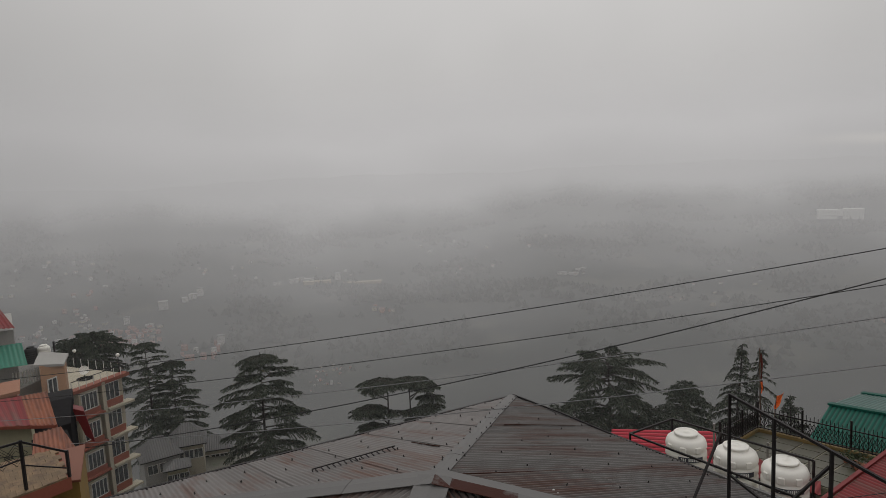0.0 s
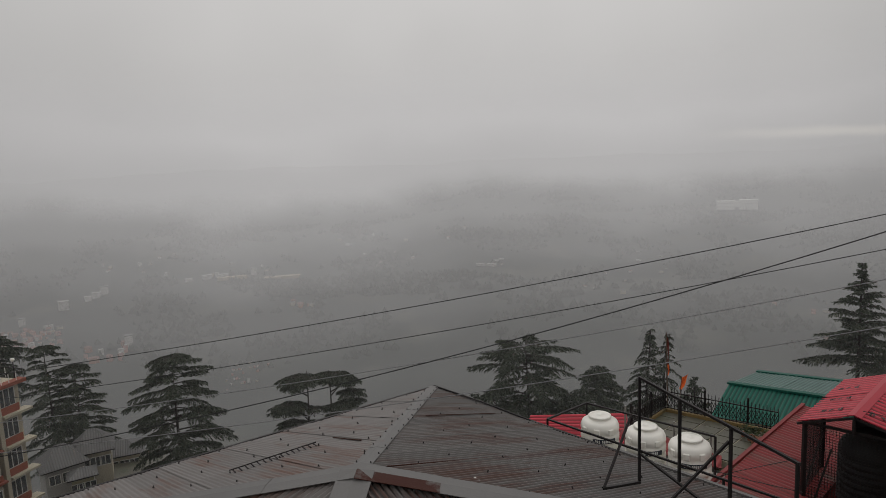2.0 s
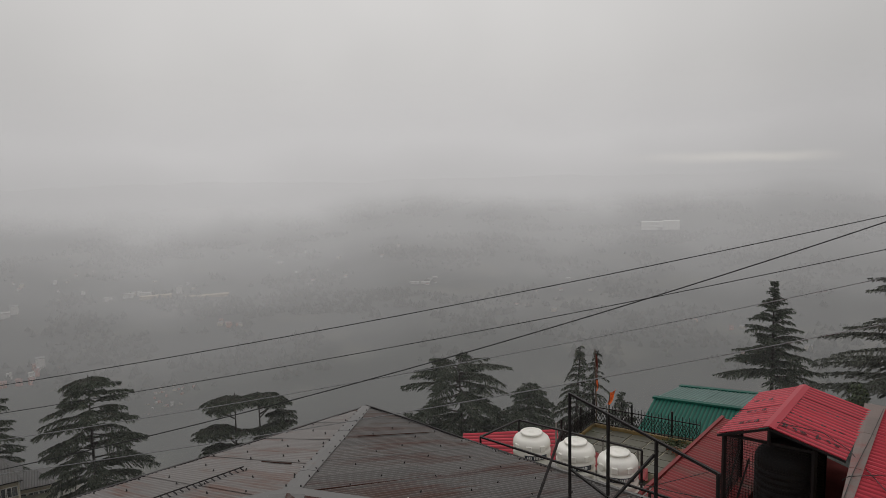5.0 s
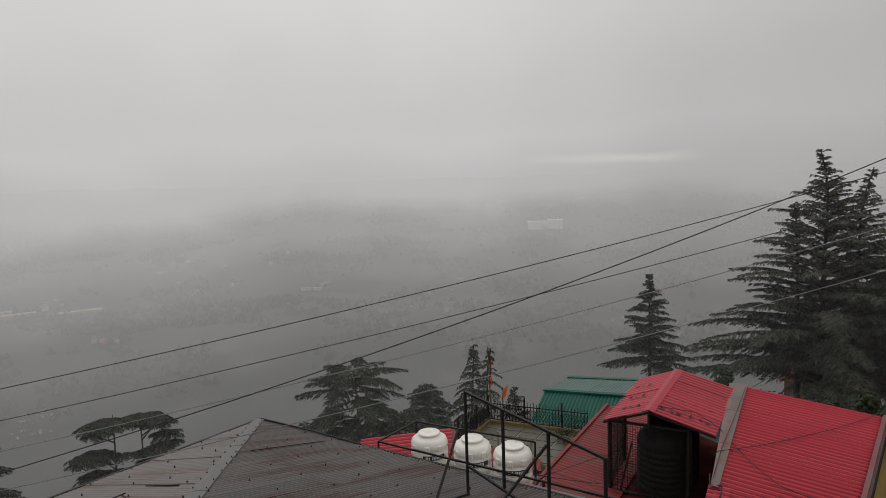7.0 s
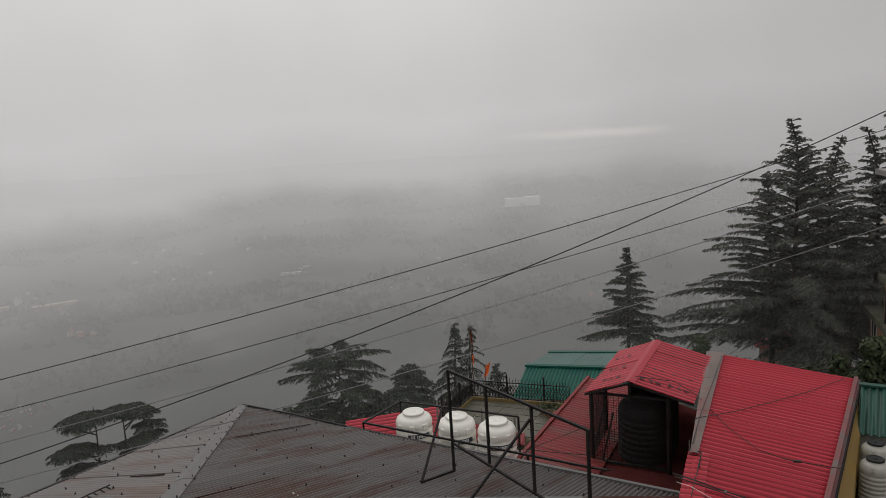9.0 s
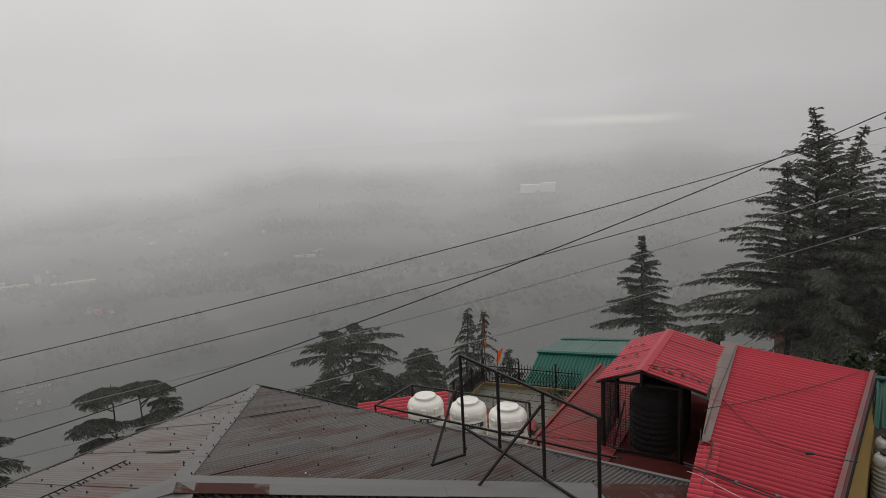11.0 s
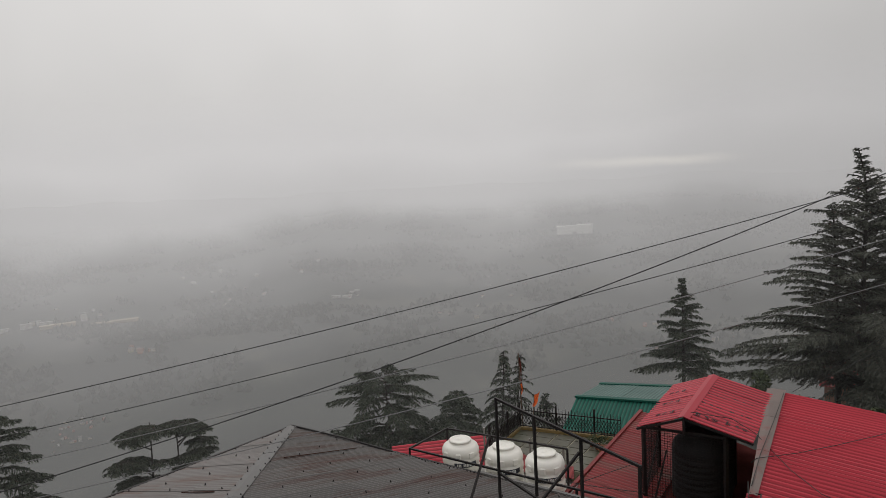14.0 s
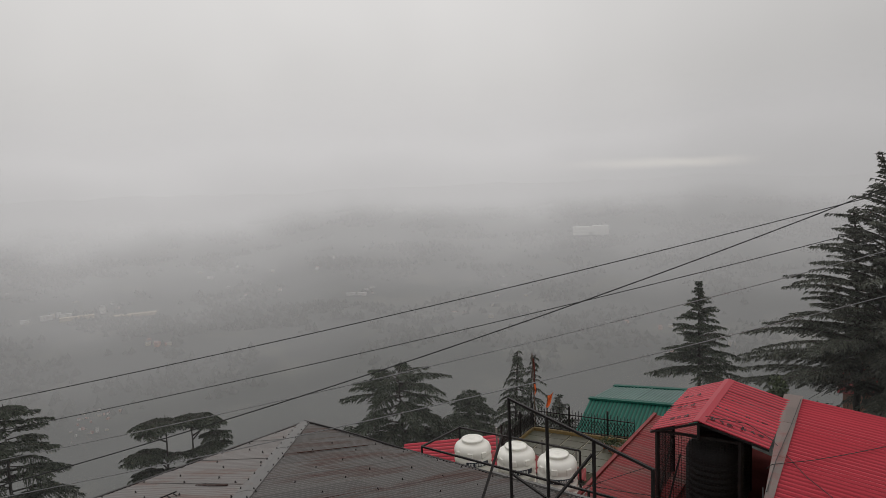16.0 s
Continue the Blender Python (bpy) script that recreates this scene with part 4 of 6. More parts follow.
slab(bm, [LB + Vector((0, 0, -0.2)) + side * 0.25 - axis * 0.5, LT + Vector((0, 0, -0.2)) + side * 0.2, MT - side * 0.6 + Vector((0, 0, -0.35)), ML - side * 0.6 - axis * 0.5 + Vector((0, 0, -0.35))], (0, 0, -4))
part("wall", bm, YELLOW, red_house)
# deck whose colour already holds the shade of the cage
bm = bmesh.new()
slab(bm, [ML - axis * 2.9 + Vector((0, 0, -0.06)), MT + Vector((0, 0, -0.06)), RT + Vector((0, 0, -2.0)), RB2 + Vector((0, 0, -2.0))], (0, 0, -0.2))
part("deck", bm, SHADED_DECK, red_house, "dull red deck below the tank cage, shade put into its colour")
bm = bmesh.new()
for i in range(18):
    z = Vector((0, 0, -0.12 - i * 0.1))
    bar(bm, RB2 - side * 0.05 + z, RT - side * 0.05 + z, 0.03, 0.085)
part("louvre", bm, STEEL, red_house, "black slatted side below the ridge")
bm = bmesh.new()
bar(bm, LT + Vector((0, 0, 0.03)), LB + Vector((0, 0, 0.03)) - axis * 0.6, 0.10, 0.08)
part("eave_strip", bm, RED_OLD, red_house)

# ---- cage with a black tank under a small red gable ----
cage = thing("tank_cage", (10.6, 11.9, -8.55), "black steel mesh cage under a small red gabled roof", "shelter")
CF, CB = Vector((10.67, 12.58, -6.13)), Vector((13.64, 14.77, -6.13))
cl = CF - side * 1.15 + Vector((0, 0, -0.42))
cr = CF + side * 1.56 + Vector((0, 0, -0.41))
clb, crb = cl + (CB - CF), cr + (CB - CF)
sheets(cage, cr, crb, CF, CB, RED_SHEET, 0.2, 0.016, 1.0, 1)
sheets(cage, clb, cl, CB, CF, RED_SHEET, 0.2, 0.016, 1.0, 1)
bm = bmesh.new()
cap(bm, CF + Vector((0, 0, 0.035)) - axis * 0.05, CB + Vector((0, 0, 0.035)), 0.14, 0.045, (0, 0, 1))
part("ridge_cap", bm, RED_SHEET, cage)
# print on the sheets
slope = (cr - CF).normalized()
nrm = slope.cross(axis).normalized()
if nrm.z < 0:
    nrm = -nrm
PRINT_ROWS = [(0.00, 0.05, 0.00, 0.17), (0.00, 0.05, -0.055, 0.17), (0.07, 0.035, -0.03, 0.13), (0.22, 0.07, 0.05, 0.07), (0.27, 0.05, -0.02, 0.06), (0.38, 0.15, 0.02, 0.028), (0.38, 0.12, 0.075, 0.022), (0.40, 0.10, -0.04, 0.022)]


def sheet_print(u, v, down, up, big):
    """One block of printed marks on a roof sheet: dashes along the slope and across it."""
    for dv, lv, du, lu in PRINT_ROWS:
        c = CF + axis * (u + du * big) + down * (v + dv * big) + up * 0.034
        bm = bmesh.new()
        slab(bm, [c, c + axis * lu * big, c + axis * lu * big + down * lv * big, c + down * lv * big], -up * 0.006)
        part("print_bar", bm, INK, cage)


for u in (0.35, 1.25, 2.15, 2.9):
    for v in (0.22, 0.93):
        sheet_print(u + 0.12 * v, v, slope, nrm, 1.0)
slope_l = (cl - CF).normalized()
nrm_l = slope_l.cross(axis).normalized()
if nrm_l.z < 0:
    nrm_l = -nrm_l
for u in (0.5, 1.4, 2.3):
    sheet_print(u, 0.35, slope_l, nrm_l, 0.9)
FLOORZ = -8.55
posts = []
for s_ in (-1.0, 0.95):
    for a_ in (0.08, 1.9):
        q = CF + side * s_ + axis * a_
        posts.append(q)
        part("post", bar(bmesh.new(), (q.x, q.y, -6.5), (q.x, q.y, FLOORZ), 0.08), STEEL, cage)
for z in (-6.56, -8.45):
    part("rail", bar(bmesh.new(), (posts[0].x, posts[0].y, z), (posts[2].x, posts[2].y, z), 0.06), STEEL, cage)
    for i in (0, 2):
        part("rail", bar(bmesh.new(), (posts[i].x, posts[i].y, z), (posts[i + 1].x, posts[i + 1].y, z), 0.06), STEEL, cage)
part("rafter", bar(bmesh.new(), CF + Vector((0, 0, -0.06)), cl + Vector((0, 0, -0.05)), 0.05), STEEL, cage)
part("rafter", bar(bmesh.new(), CF + Vector((0, 0, -0.06)), cr + Vector((0, 0, -0.05)), 0.05), STEEL, cage)
part("king_post", bar(bmesh.new(), CF + Vector((0, 0, -0.06)), CF + Vector((0, 0, -0.45)), 0.05), STEEL, cage)
# mesh of the left side and back
bm = bmesh.new()
for i in range(27):
    q = posts[0].lerp(posts[1], i / 26)
    bar(bm, (q.x, q.y, -6.56), (q.x, q.y, FLOORZ + 0.1), 0.008)
for i in range(28):
    z = -6.58 - i * 0.067
    bar(bm, (posts[0].x, posts[0].y, z), (posts[1].x, posts[1].y, z), 0.008)
part("wire_mesh", bm, STEEL, cage)
bm = bmesh.new()
for i in range(31):
    q = posts[0].lerp(posts[2], i / 30)
    bar(bm, (q.x, q.y, -6.56), (q.x, q.y, FLOORZ + 0.1), 0.007)
for i in range(28):
    z = -6.58 - i * 0.067
    bar(bm, (posts[0].x, posts[0].y, z), (posts[2].x, posts[2].y, z), 0.007)
part("wire_mesh", bm, STEEL, cage)
bm = bmesh.new()
for i in range(24):
    z = -6.5 - i * 0.085
    bar(bm, (posts[2].x, posts[2].y, z), (posts[3].x, posts[3].y, z - 0.02), 0.045, 0.03)
part("louvre", bm, STEEL, cage)
# near-black sheet added for the shade deep in the cage
bm = bmesh.new()
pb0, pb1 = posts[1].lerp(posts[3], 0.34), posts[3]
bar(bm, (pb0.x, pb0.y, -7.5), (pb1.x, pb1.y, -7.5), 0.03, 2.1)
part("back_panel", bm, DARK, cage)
part("floor", slab(bmesh.new(), [(posts[i].x, posts[i].y, FLOORZ) for i in (0, 2, 3, 1)], (0, 0, -0.15)), SHADED_DECK, cage)
part("brace", bar(bmesh.new(), posts[0] + Vector((0, 0, -2.3)), posts[1] + Vector((0, 0, -1.3)), 0.05), STEEL, cage)
part("ladder_rail", bar(bmesh.new(), posts[0] + side * 0.25 + Vector((0, 0, -2.35)), posts[0] + side * 0.45 + axis * 0.6 + Vector((0, 0, -1.2)), 0.035), STEEL, cage)
c = CF + side * 0.2 + axis * 0.95
black_tank = water_tank("black_tank", (c.x, c.y, FLOORZ), 0.67, 1.74, BLACK_PLASTIC, BLACK_PLASTIC, "black ribbed plastic water tank in a cage", 7, False)

# ---- slab under the tanks, pink-red roof behind them, tiled terrace ----
bm = bmesh.new()
slab(bm, [(4.2, 15.9, SLABZ), (6.3, 17.6, SLABZ), (9.0, 14.2, SLABZ), (8.8, 13.3, SLABZ), (7.4, 12.6, SLABZ)], (0, 0, -3.0))
solid("tank_slab", bm, CONCRETE, "wet grey concrete slab that carries the water tanks", "slab", "", "structure")
low_roof = thing("low_red_roof", (6, 20, -12), "low red ribbed metal roof behind the tanks", "roof")
sheets(low_roof, polar(13.6, 18.6, -8.80), polar(14.5, 20.7, -8.62), polar(23.6, 18.0, -8.62), polar(23.0, 20.9, -8.5), RED_SHEET, 0.2, 0.032, 1.0, 1)
part("wall", slab(bmesh.new(), [polar(14.3, 18.8, -9.05), polar(15.0, 20.4, -8.9), polar(22.6, 20.5, -8.8), polar(22.8, 18.4, -8.9)], (0, 0, -4)), YELLOW, low_roof)
maroon = thing("maroon_roof_strip", (8, 17.5, -9.5), "faded maroon metal roof strip beside the terrace", "roof")
sheets(maroon, (6.7, 17.9, -8.62), (9.2, 15.4, -8.62), (7.9, 18.2, -8.5), (9.5, 15.9, -8.5), RED_OLD, 0.16, 0.014, 0.9, 1)
part("base", slab(bmesh.new(), [(6.8, 17.9, -8.72), (9.2, 15.5, -8.72), (9.4, 15.9, -8.7), (7.9, 18.1, -8.7)], (0, 0, -3)), CONCRETE, maroon)

TZ = -8.6
tFL, tFR, tNR, tL = Vector((9.53, 19.35, TZ)), Vector((11.9, 16.95, TZ)), Vector((9.75, 15.5, TZ)), Vector((7.75, 17.95, TZ))
terrace = thing("tiled_terrace", (9.7, 17.4, -12.5), "wet mossy tiled roof terrace with pale grout lines", "terrace", "", "structure")
part("base", slab(bmesh.new(), [p + Vector((0, 0, -0.03)) for p in (tFL, tFR, tNR, tL)], (0, 0, -3.6)), GROUT, terrace)
nu, nv = 5, 5
for i in range(nu):
    for j in range(nv):
        def q(a, b):
            return tL.lerp(tFL, a).lerp(tNR.lerp(tFR, a), b)
        g = 0.035
        c4 = [q((i + g) / nu, (j + g) / nv), q((i + 1 - g) / nu, (j + g) / nv), q((i + 1 - g) / nu, (j + 1 - g) / nv), q((i + g) / nu, (j + 1 - g) / nv)]
        part("tile", slab(bmesh.new(), [p + Vector((0, 0, rnd.uniform(-0.004, 0.004))) for p in c4], (0, 0, -0.028)), TILE, terrace)
for a, b in ((tFL, tFR), (tL, tFL)):
    part("kerb", bar(bmesh.new(), a + Vector((0, 0, 0.04)), b + Vector((0, 0, 0.04)), 0.12, 0.11), OCHRE, terrace)

fence = thing("terrace_fence", tFL.to_tuple(), "black wrought iron fence with crossed ornaments round a terrace", "fence")


def fence_run(a, b, h=0.80):
    n = int((b - a).length / 0.105)
    for z in (0.14, 0.68):
        part("rail", bar(bmesh.new(), a + Vector((0, 0, z)), b + Vector((0, 0, z)), 0.03), STEEL, fence)
    for i in range(n + 1):
        p = a.lerp(b, i / n)
        big = i % 12 == 0
        part("post" if big else "picket", bar(bmesh.new(), p + Vector((0, 0, 0.10)), p + Vector((0, 0, h + (0.16 if big else 0.05 * (i % 2)))), 0.045 if big else 0.014), STEEL, fence)
        if i < n:
            # two bent rods that meet and part between the rails
            q2 = a.lerp(b, (i + 1) / n)
            for lo, hi in ((p, q2), (q2, p)):
                part("ornament", tube(bmesh.new(), [lo + Vector((0, 0, 0.20)), lo.lerp(hi, 0.85) + Vector((0, 0, 0.41)), lo + Vector((0, 0, 0.62))], 0.010, 4), STEEL, fence)


fence_run(tFL, tFR)
fence_run(tL, tFL)

# flags on a leaning pole, and one on the fence
pole = thing("flag_pole", polar(26.4, 22.0, -8.7).to_tuple(), "wooden pole with a furled saffron and red flag", "flag")
pb, pt = polar(26.45, 22.0, -8.7), polar(26.3, 22.0, -6.05)
part("pole", tube(bmesh.new(), [pb, pb.lerp(pt, 0.5), pt], 0.024, 7, 0.018), BAMBOO, pole)
bm = bmesh.new()
prevr = None
for i in range(12):
    t = i / 11
    p = pt.lerp(pb, 0.05 + 0.45 * t)
    w = 0.02 + 0.035 * math.sin(t * 5.0) ** 2
    row = [bm.verts.new(p + Vector((0.03 + w * k, 0.03 * math.sin(3 * k + t * 9), -0.06 * k))) for k in (0, 0.5, 1, 1.5)]
    if prevr:
        for k in range(3):
            bm.faces.new((prevr[k], prevr[k + 1], row[k + 1], row[k]))
    prevr = row
part("cloth", bm, RED_CLOTH, pole)
bm = bmesh.new()
tube(bm, [pt.lerp(pb, 0.42) + Vector((0.04, 0, 0)), pt.lerp(pb, 0.5) + Vector((0.07, 0, 0)), pt.lerp(pb, 0.56) + Vector((0.03, 0, 0))], 0.035, 6, 0.012)
part("cloth", bm, SAFFRON, pole, "saffron cloth")
fl = thing("saffron_flag", polar(27.4, 21.3, -8.5).to_tuple(), "small bright saffron flag tied to the fence", "flag")
fp = polar(27.35, 21.3, -8.5)
part("stick", tube(bmesh.new(), [fp, fp + Vector((0.1, 0, 1.2))], 0.012, 5), BAMBOO, fl)
bm = bmesh.new()
prevr = None
for i in range(9):
    t = i / 8
    p = fp + Vector((0.1, 0, 1.17)) + Vector((-0.06 * t, 0, -0.40 * t))
    w = 0.22 * (1 - t) ** 0.7 + 0.05
    row = [bm.verts.new(p + Vector((w * k * 0.9, -0.04 * math.sin(4 * k + 5 * t), 0.10 * k * (1 - t)))) for k in (0, 0.33, 0.66, 1)]
    if prevr:
        for k in range(3):
            bm.faces.new((prevr[k], prevr[k + 1], row[k + 1], row[k]))
    prevr = row
part("cloth", bm, SAFFRON, fl)
# vent pipes on the slab
for az, d, zt in ((22.9, 18.6, -7.35), (27.0, 18.1, -7.5), (30.0, 17.6, -7.55)):
    b0 = polar(az, d, -8.6)
    solid("vent_pipe", tube(bmesh.new(), [b0, (b0.x, b0.y, zt)], 0.03, 8), CONCRETE, "thin grey vent pipe on the terrace edge", "pipe", "vent pipes")

# pots with plants
def potted(at, s, seed):
    t = thing("potted_plant", at, "small green plant in a terracotta pot", "plant", "terrace plants")
    part("pot", lathe(bmesh.new(), [(0.10 * s, 0), (0.15 * s, 0.24 * s), (0.165 * s, 0.27 * s), (0.13 * s, 0.26 * s)], at, 14), TERRACOTTA, t)
    rr = random.Random(seed)
    bm = bmesh.new()
    for i in range(70):
        a, e = rr.uniform(0, 6.28), rr.uniform(0.2, 1.4)
        l2 = rr.uniform(0.15, 0.45) * s
        p = Vector(at) + Vector((0, 0, 0.27 * s)) + Vector((math.cos(a) * math.cos(e), math.sin(a) * math.cos(e), math.sin(e))) * l2
        u_, w_ = Vector((rr.uniform(-1, 1), rr.uniform(-1, 1), rr.uniform(-0.6, 0.6))).normalized() * 0.09 * s, Vector((rr.uniform(-1, 1), rr.uniform(-1, 1), rr.uniform(-1, 1))).normalized() * 0.04 * s
        bm.faces.new([bm.verts.new(p + o) for o in (-u_, w_, u_, -w_)])
    part("leaves", bm, SHRUB, t)
    return t


for az, d, s_ in ((33.0, 20.0, 0.6), (33.4, 19.7, 0.9), (32.5, 20.2, 0.5)):
    potted(polar(az, d, TZ).to_tuple(), s_, int(d * 10))

# ---- green roofs ----
green_house = thing("green_roofed_house", (16, 23, -14), "house with a green ribbed metal roof behind the terrace", "house")
gTL, gTR, gBL, gBR = polar(31.26, 26, -9.01), polar(40.5, 24.5, -8.6), polar(29.97, 24.4, -9.75), polar(41.5, 22.8, -9.25)
sheets(green_house, gBL, gBR, gTL, gTR, GREEN_SHEET, 0.15, 0.012, 0.9, 1)
g2L, g2R = polar(33.4, 29.5, -9.6), polar(42.0, 28.0, -9.1)
sheets(green_house, gTL + Vector((0, 0, -0.02)), gTR + Vector((0, 0, -0.02)), g2L, g2R, GREEN_PALE, 0.15, 0.012, 0.9, 1)
part("ridge_cap", bar(bmesh.new(), gTL + Vector((0, 0, 0.03)), gTR + Vector((0, 0, 0.03)), 0.22, 0.07), GREEN_SHEET, green_house)
part("ridge_cap", bar(bmesh.new(), g2L + Vector((0, 0, 0.03)), g2R + Vector((0, 0, 0.03)), 0.22, 0.07), GREEN_SHEET, green_house)
part("wall", slab(bmesh.new(), [gBL.lerp(gTL, 0.2) + Vector((0, 0, -0.3)), gBR.lerp(gTR, 0.2) + Vector((0, 0, -0.3)), g2R + Vector((0, 0, -0.3)), g2L + Vector((0, 0, -0.3))], (0, 0, -6)), CREAM, green_house)

# ---- right: second green roof, two pale tanks, orange house ----
gh2 = thing("small_green_roof", polar(60, 20, -13).to_tuple(), "small dark green ribbed roof beside the red house", "roof")
a1, a2, b1, b2 = polar(57.75, 18.0, -7.53), polar(60.75, 18.0, -7.50), polar(57.75, 20.0, -6.98), polar(59.9, 20.0, -6.97)
sheets(gh2, a1, a2, b1, b2, GREEN_DARK, 0.16, 0.026, 1.0, 1)
part("ridge_cap", bar(bmesh.new(), b1 + Vector((0, 0, 0.03)), b2 + Vector((0, 0, 0.03)), 0.2, 0.06), GREEN_DARK, gh2)
part("wall", slab(bmesh.new(), [p + Vector((0, 0, -0.15)) for p in (a1.lerp(b1, 0.2), a2.lerp(b2, 0.2), b2, b1)], (0, 0, -5)), GREY_WALL, gh2)
for d, r, h in ((16.3, 0.30, 1.02), (17.2, 0.30, 1.02)):
    p = polar(58.95, d, -8.34)
    water_tank("ribbed_tank", p.to_tuple(), r, h, MILKY, BLACK_PLASTIC, "grimy white ribbed water tank, toned down for shade, with a black lid", 6, False)
bm = bmesh.new()
slab(bm, [polar(58.0, 15.4, -8.34), polar(64, 15.2, -8.34), polar(64, 17.9, -8.34), polar(58.0, 17.9, -8.34)], (0, 0, -3.5))
solid("tank_plinth", bm, CONCRETE, "grey concrete plinth below two ribbed tanks", "plinth", "", "structure")

oh = thing("orange_house", polar(61.5, 38, -15).to_tuple(), "tall house, olive-cream above mossy ledges and orange below", "house")
o1, o2 = polar(59.2, 37.7, 0), polar(60.2, 34.9, 0)
od = (o2 - o1).normalized()
on = Vector((-od.y, od.x, 0))
if on.x > 0:
    on = -on
rz_o = math.degrees(math.atan2(-od.y, -od.x))


def storey(name, u0, u1, z0, z1, m, out=0.0, deep=5.0):
    part(name, slab(bmesh.new(), [o1 + od * u0 + on * out + Vector((0, 0, z1)), o1 + od * u1 + on * out + Vector((0, 0, z1)), o1 + od * u1 - on * deep + Vector((0, 0, z1)), o1 + od * u0 - on * deep + Vector((0, 0, z1))], (0, 0, z0 - z1)), m, oh)


storey("wall", 0.0, 9.0, -7.4, -2.5, OLIVE, deep=4.0)
storey("wall", 0.0, 9.0, -9.7, -7.4, ORANGE, 0.03, 4.0)
storey("wall", -2.8, 9.0, -17.5, -9.7, ORANGE, 0.06, 4.0)
storey("roof_slab", -0.9, 9.3, -2.5, -2.25, CONCRETE, 0.45, 4.2)
storey("ledge", -0.3, 9.2, -4.85, -4.68, CREAM, 0.14, 0.5)
storey("ledge", -0.3, 9.2, -7.62, -7.38, MOSS, 0.30, 0.5)
storey("ledge", -3.0, 9.2, -9.95, -9.65, MOSS, 0.34, 0.5)
storey("ledge", -2.9, 9.2, -12.15, -11.85, MOSS, 0.22, 0.5)
for u, z, w, h in ((2.6, -6.0, 0.9, 1.3), (5.6, -6.0, 0.9, 1.3), (1.3, -8.6, 1.1, 1.6), (4.2, -8.6, 1.1, 1.6), (-1.7, -10.8, 1.0, 1.5), (2.4, -10.9, 1.1, 1.6), (5.4, -10.9, 1.1, 1.6), (2.4, -13.4, 1.0, 1.2)):
    glazed(oh, (o1 + od * u + on * 0.09 + Vector((0, 0, z))).to_tuple(), w, h, rz_o)
part("down_pipe", tube(bmesh.new(), [o1 + od * 0.7 + on * 0.12 + Vector((0, 0, -2.6)), o1 + od * 0.7 + on * 0.12 + Vector((0, 0, -13))], 0.05, 6), DARK, oh)

# pink roofs half hidden under the cedars
for az, d, z, w in ((52.4, 48, -14.8, 3.4), (55.0, 50, -15.0, 4.5)):
    t = thing("pink_roofed_house", polar(az, d, z - 5).to_tuple(), "low house with a faded pink-red roof under cedars", "house", "houses under cedars")
    c0 = polar(az, d, z)
    r_ = Vector((math.cos(radians(az)), -math.sin(radians(az)), 0))
    f_ = Vector((math.sin(radians(az)), math.cos(radians(az)), 0))
    sheets(t, c0 - r_ * w / 2, c0 + r_ * w / 2, c0 - r_ * w / 2 + f_ * 3 + Vector((0, 0, 1.2)), c0 + r_ * w / 2 + f_ * 3 + Vector((0, 0, 1.2)), RED_OLD, 0.25, 0.025, 1.2, 1)
    part("wall", slab(bmesh.new(), [c0 - r_ * (w / 2 - 0.3) + f_ * 0.4 + Vector((0, 0, -0.1)), c0 + r_ * (w / 2 - 0.3) + f_ * 0.4 + Vector((0, 0, -0.1)), c0 + r_ * (w / 2 - 0.3) + f_ * 3 + Vector((0, 0, 0.8)), c0 - r_ * (w / 2 - 0.3) + f_ * 3 + Vector((0, 0, 0.8))], (0, 0, -5)), PINK_WALL, t)

# ---- left: block of flats ----
flats = thing("block_of_flats", polar(-29.5, 74, -46).to_tuple(), "four-storey cream block of flats with red bands, flat roof", "apartment building")
fA, fB = Vector((-36.15, 59.95, 0)), Vector((-33.85, 65.25, 0))
fd = (fB - fA).normalized()
fn = Vector((fd.y, -fd.x, 0))
if fn.dot(fA) > 0:
    fn = -fn
rz_f = math.degrees(math.atan2(fd.y, fd.x))
FT = -19.5
depth_f = 8.5
W_f = (fB - fA).length


def on_f(u, out, z):
    return fA + fd * u + fn * out + Vector((0, 0, z))


part("wall", slab(bmesh.new(), [on_f(0, 0, FT), on_f(W_f, 0, FT), on_f(W_f, -depth_f, FT), on_f(0, -depth_f, FT)], (0, 0, -25)), CREAM, flats)
part("parapet", slab(bmesh.new(), [on_f(-0.3, 0.7, FT + 0.05), on_f(W_f + 0.4, 0.7, FT + 0.05), on_f(W_f + 0.4, -0.2, FT + 0.05), on_f(-0.3, -0.2, FT + 0.05)], (0, 0, -0.35)), BRICK_RED, flats)
for (u0, o0, u1, o1_) in ((-0.2, 0.55, W_f + 0.3, 0.55), (W_f + 0.3, 0.55, W_f + 0.3, -depth_f), (-0.2, -depth_f, W_f + 0.3, -depth_f)):
    part("roof_rail", bar(bmesh.new(), on_f(u0, o0, FT + 0.95), on_f(u1, o1_, FT + 0.95), 0.06), STEEL, flats)
    for i in range(9):
        p = on_f(u0 + (u1 - u0) * i / 8, o0 + (o1_ - o0) * i / 8, FT)
        part("baluster", bar(bmesh.new(), p, p + Vector((0, 0, 0.95)), 0.05), FRAME, flats)
half = W_f * 0.52
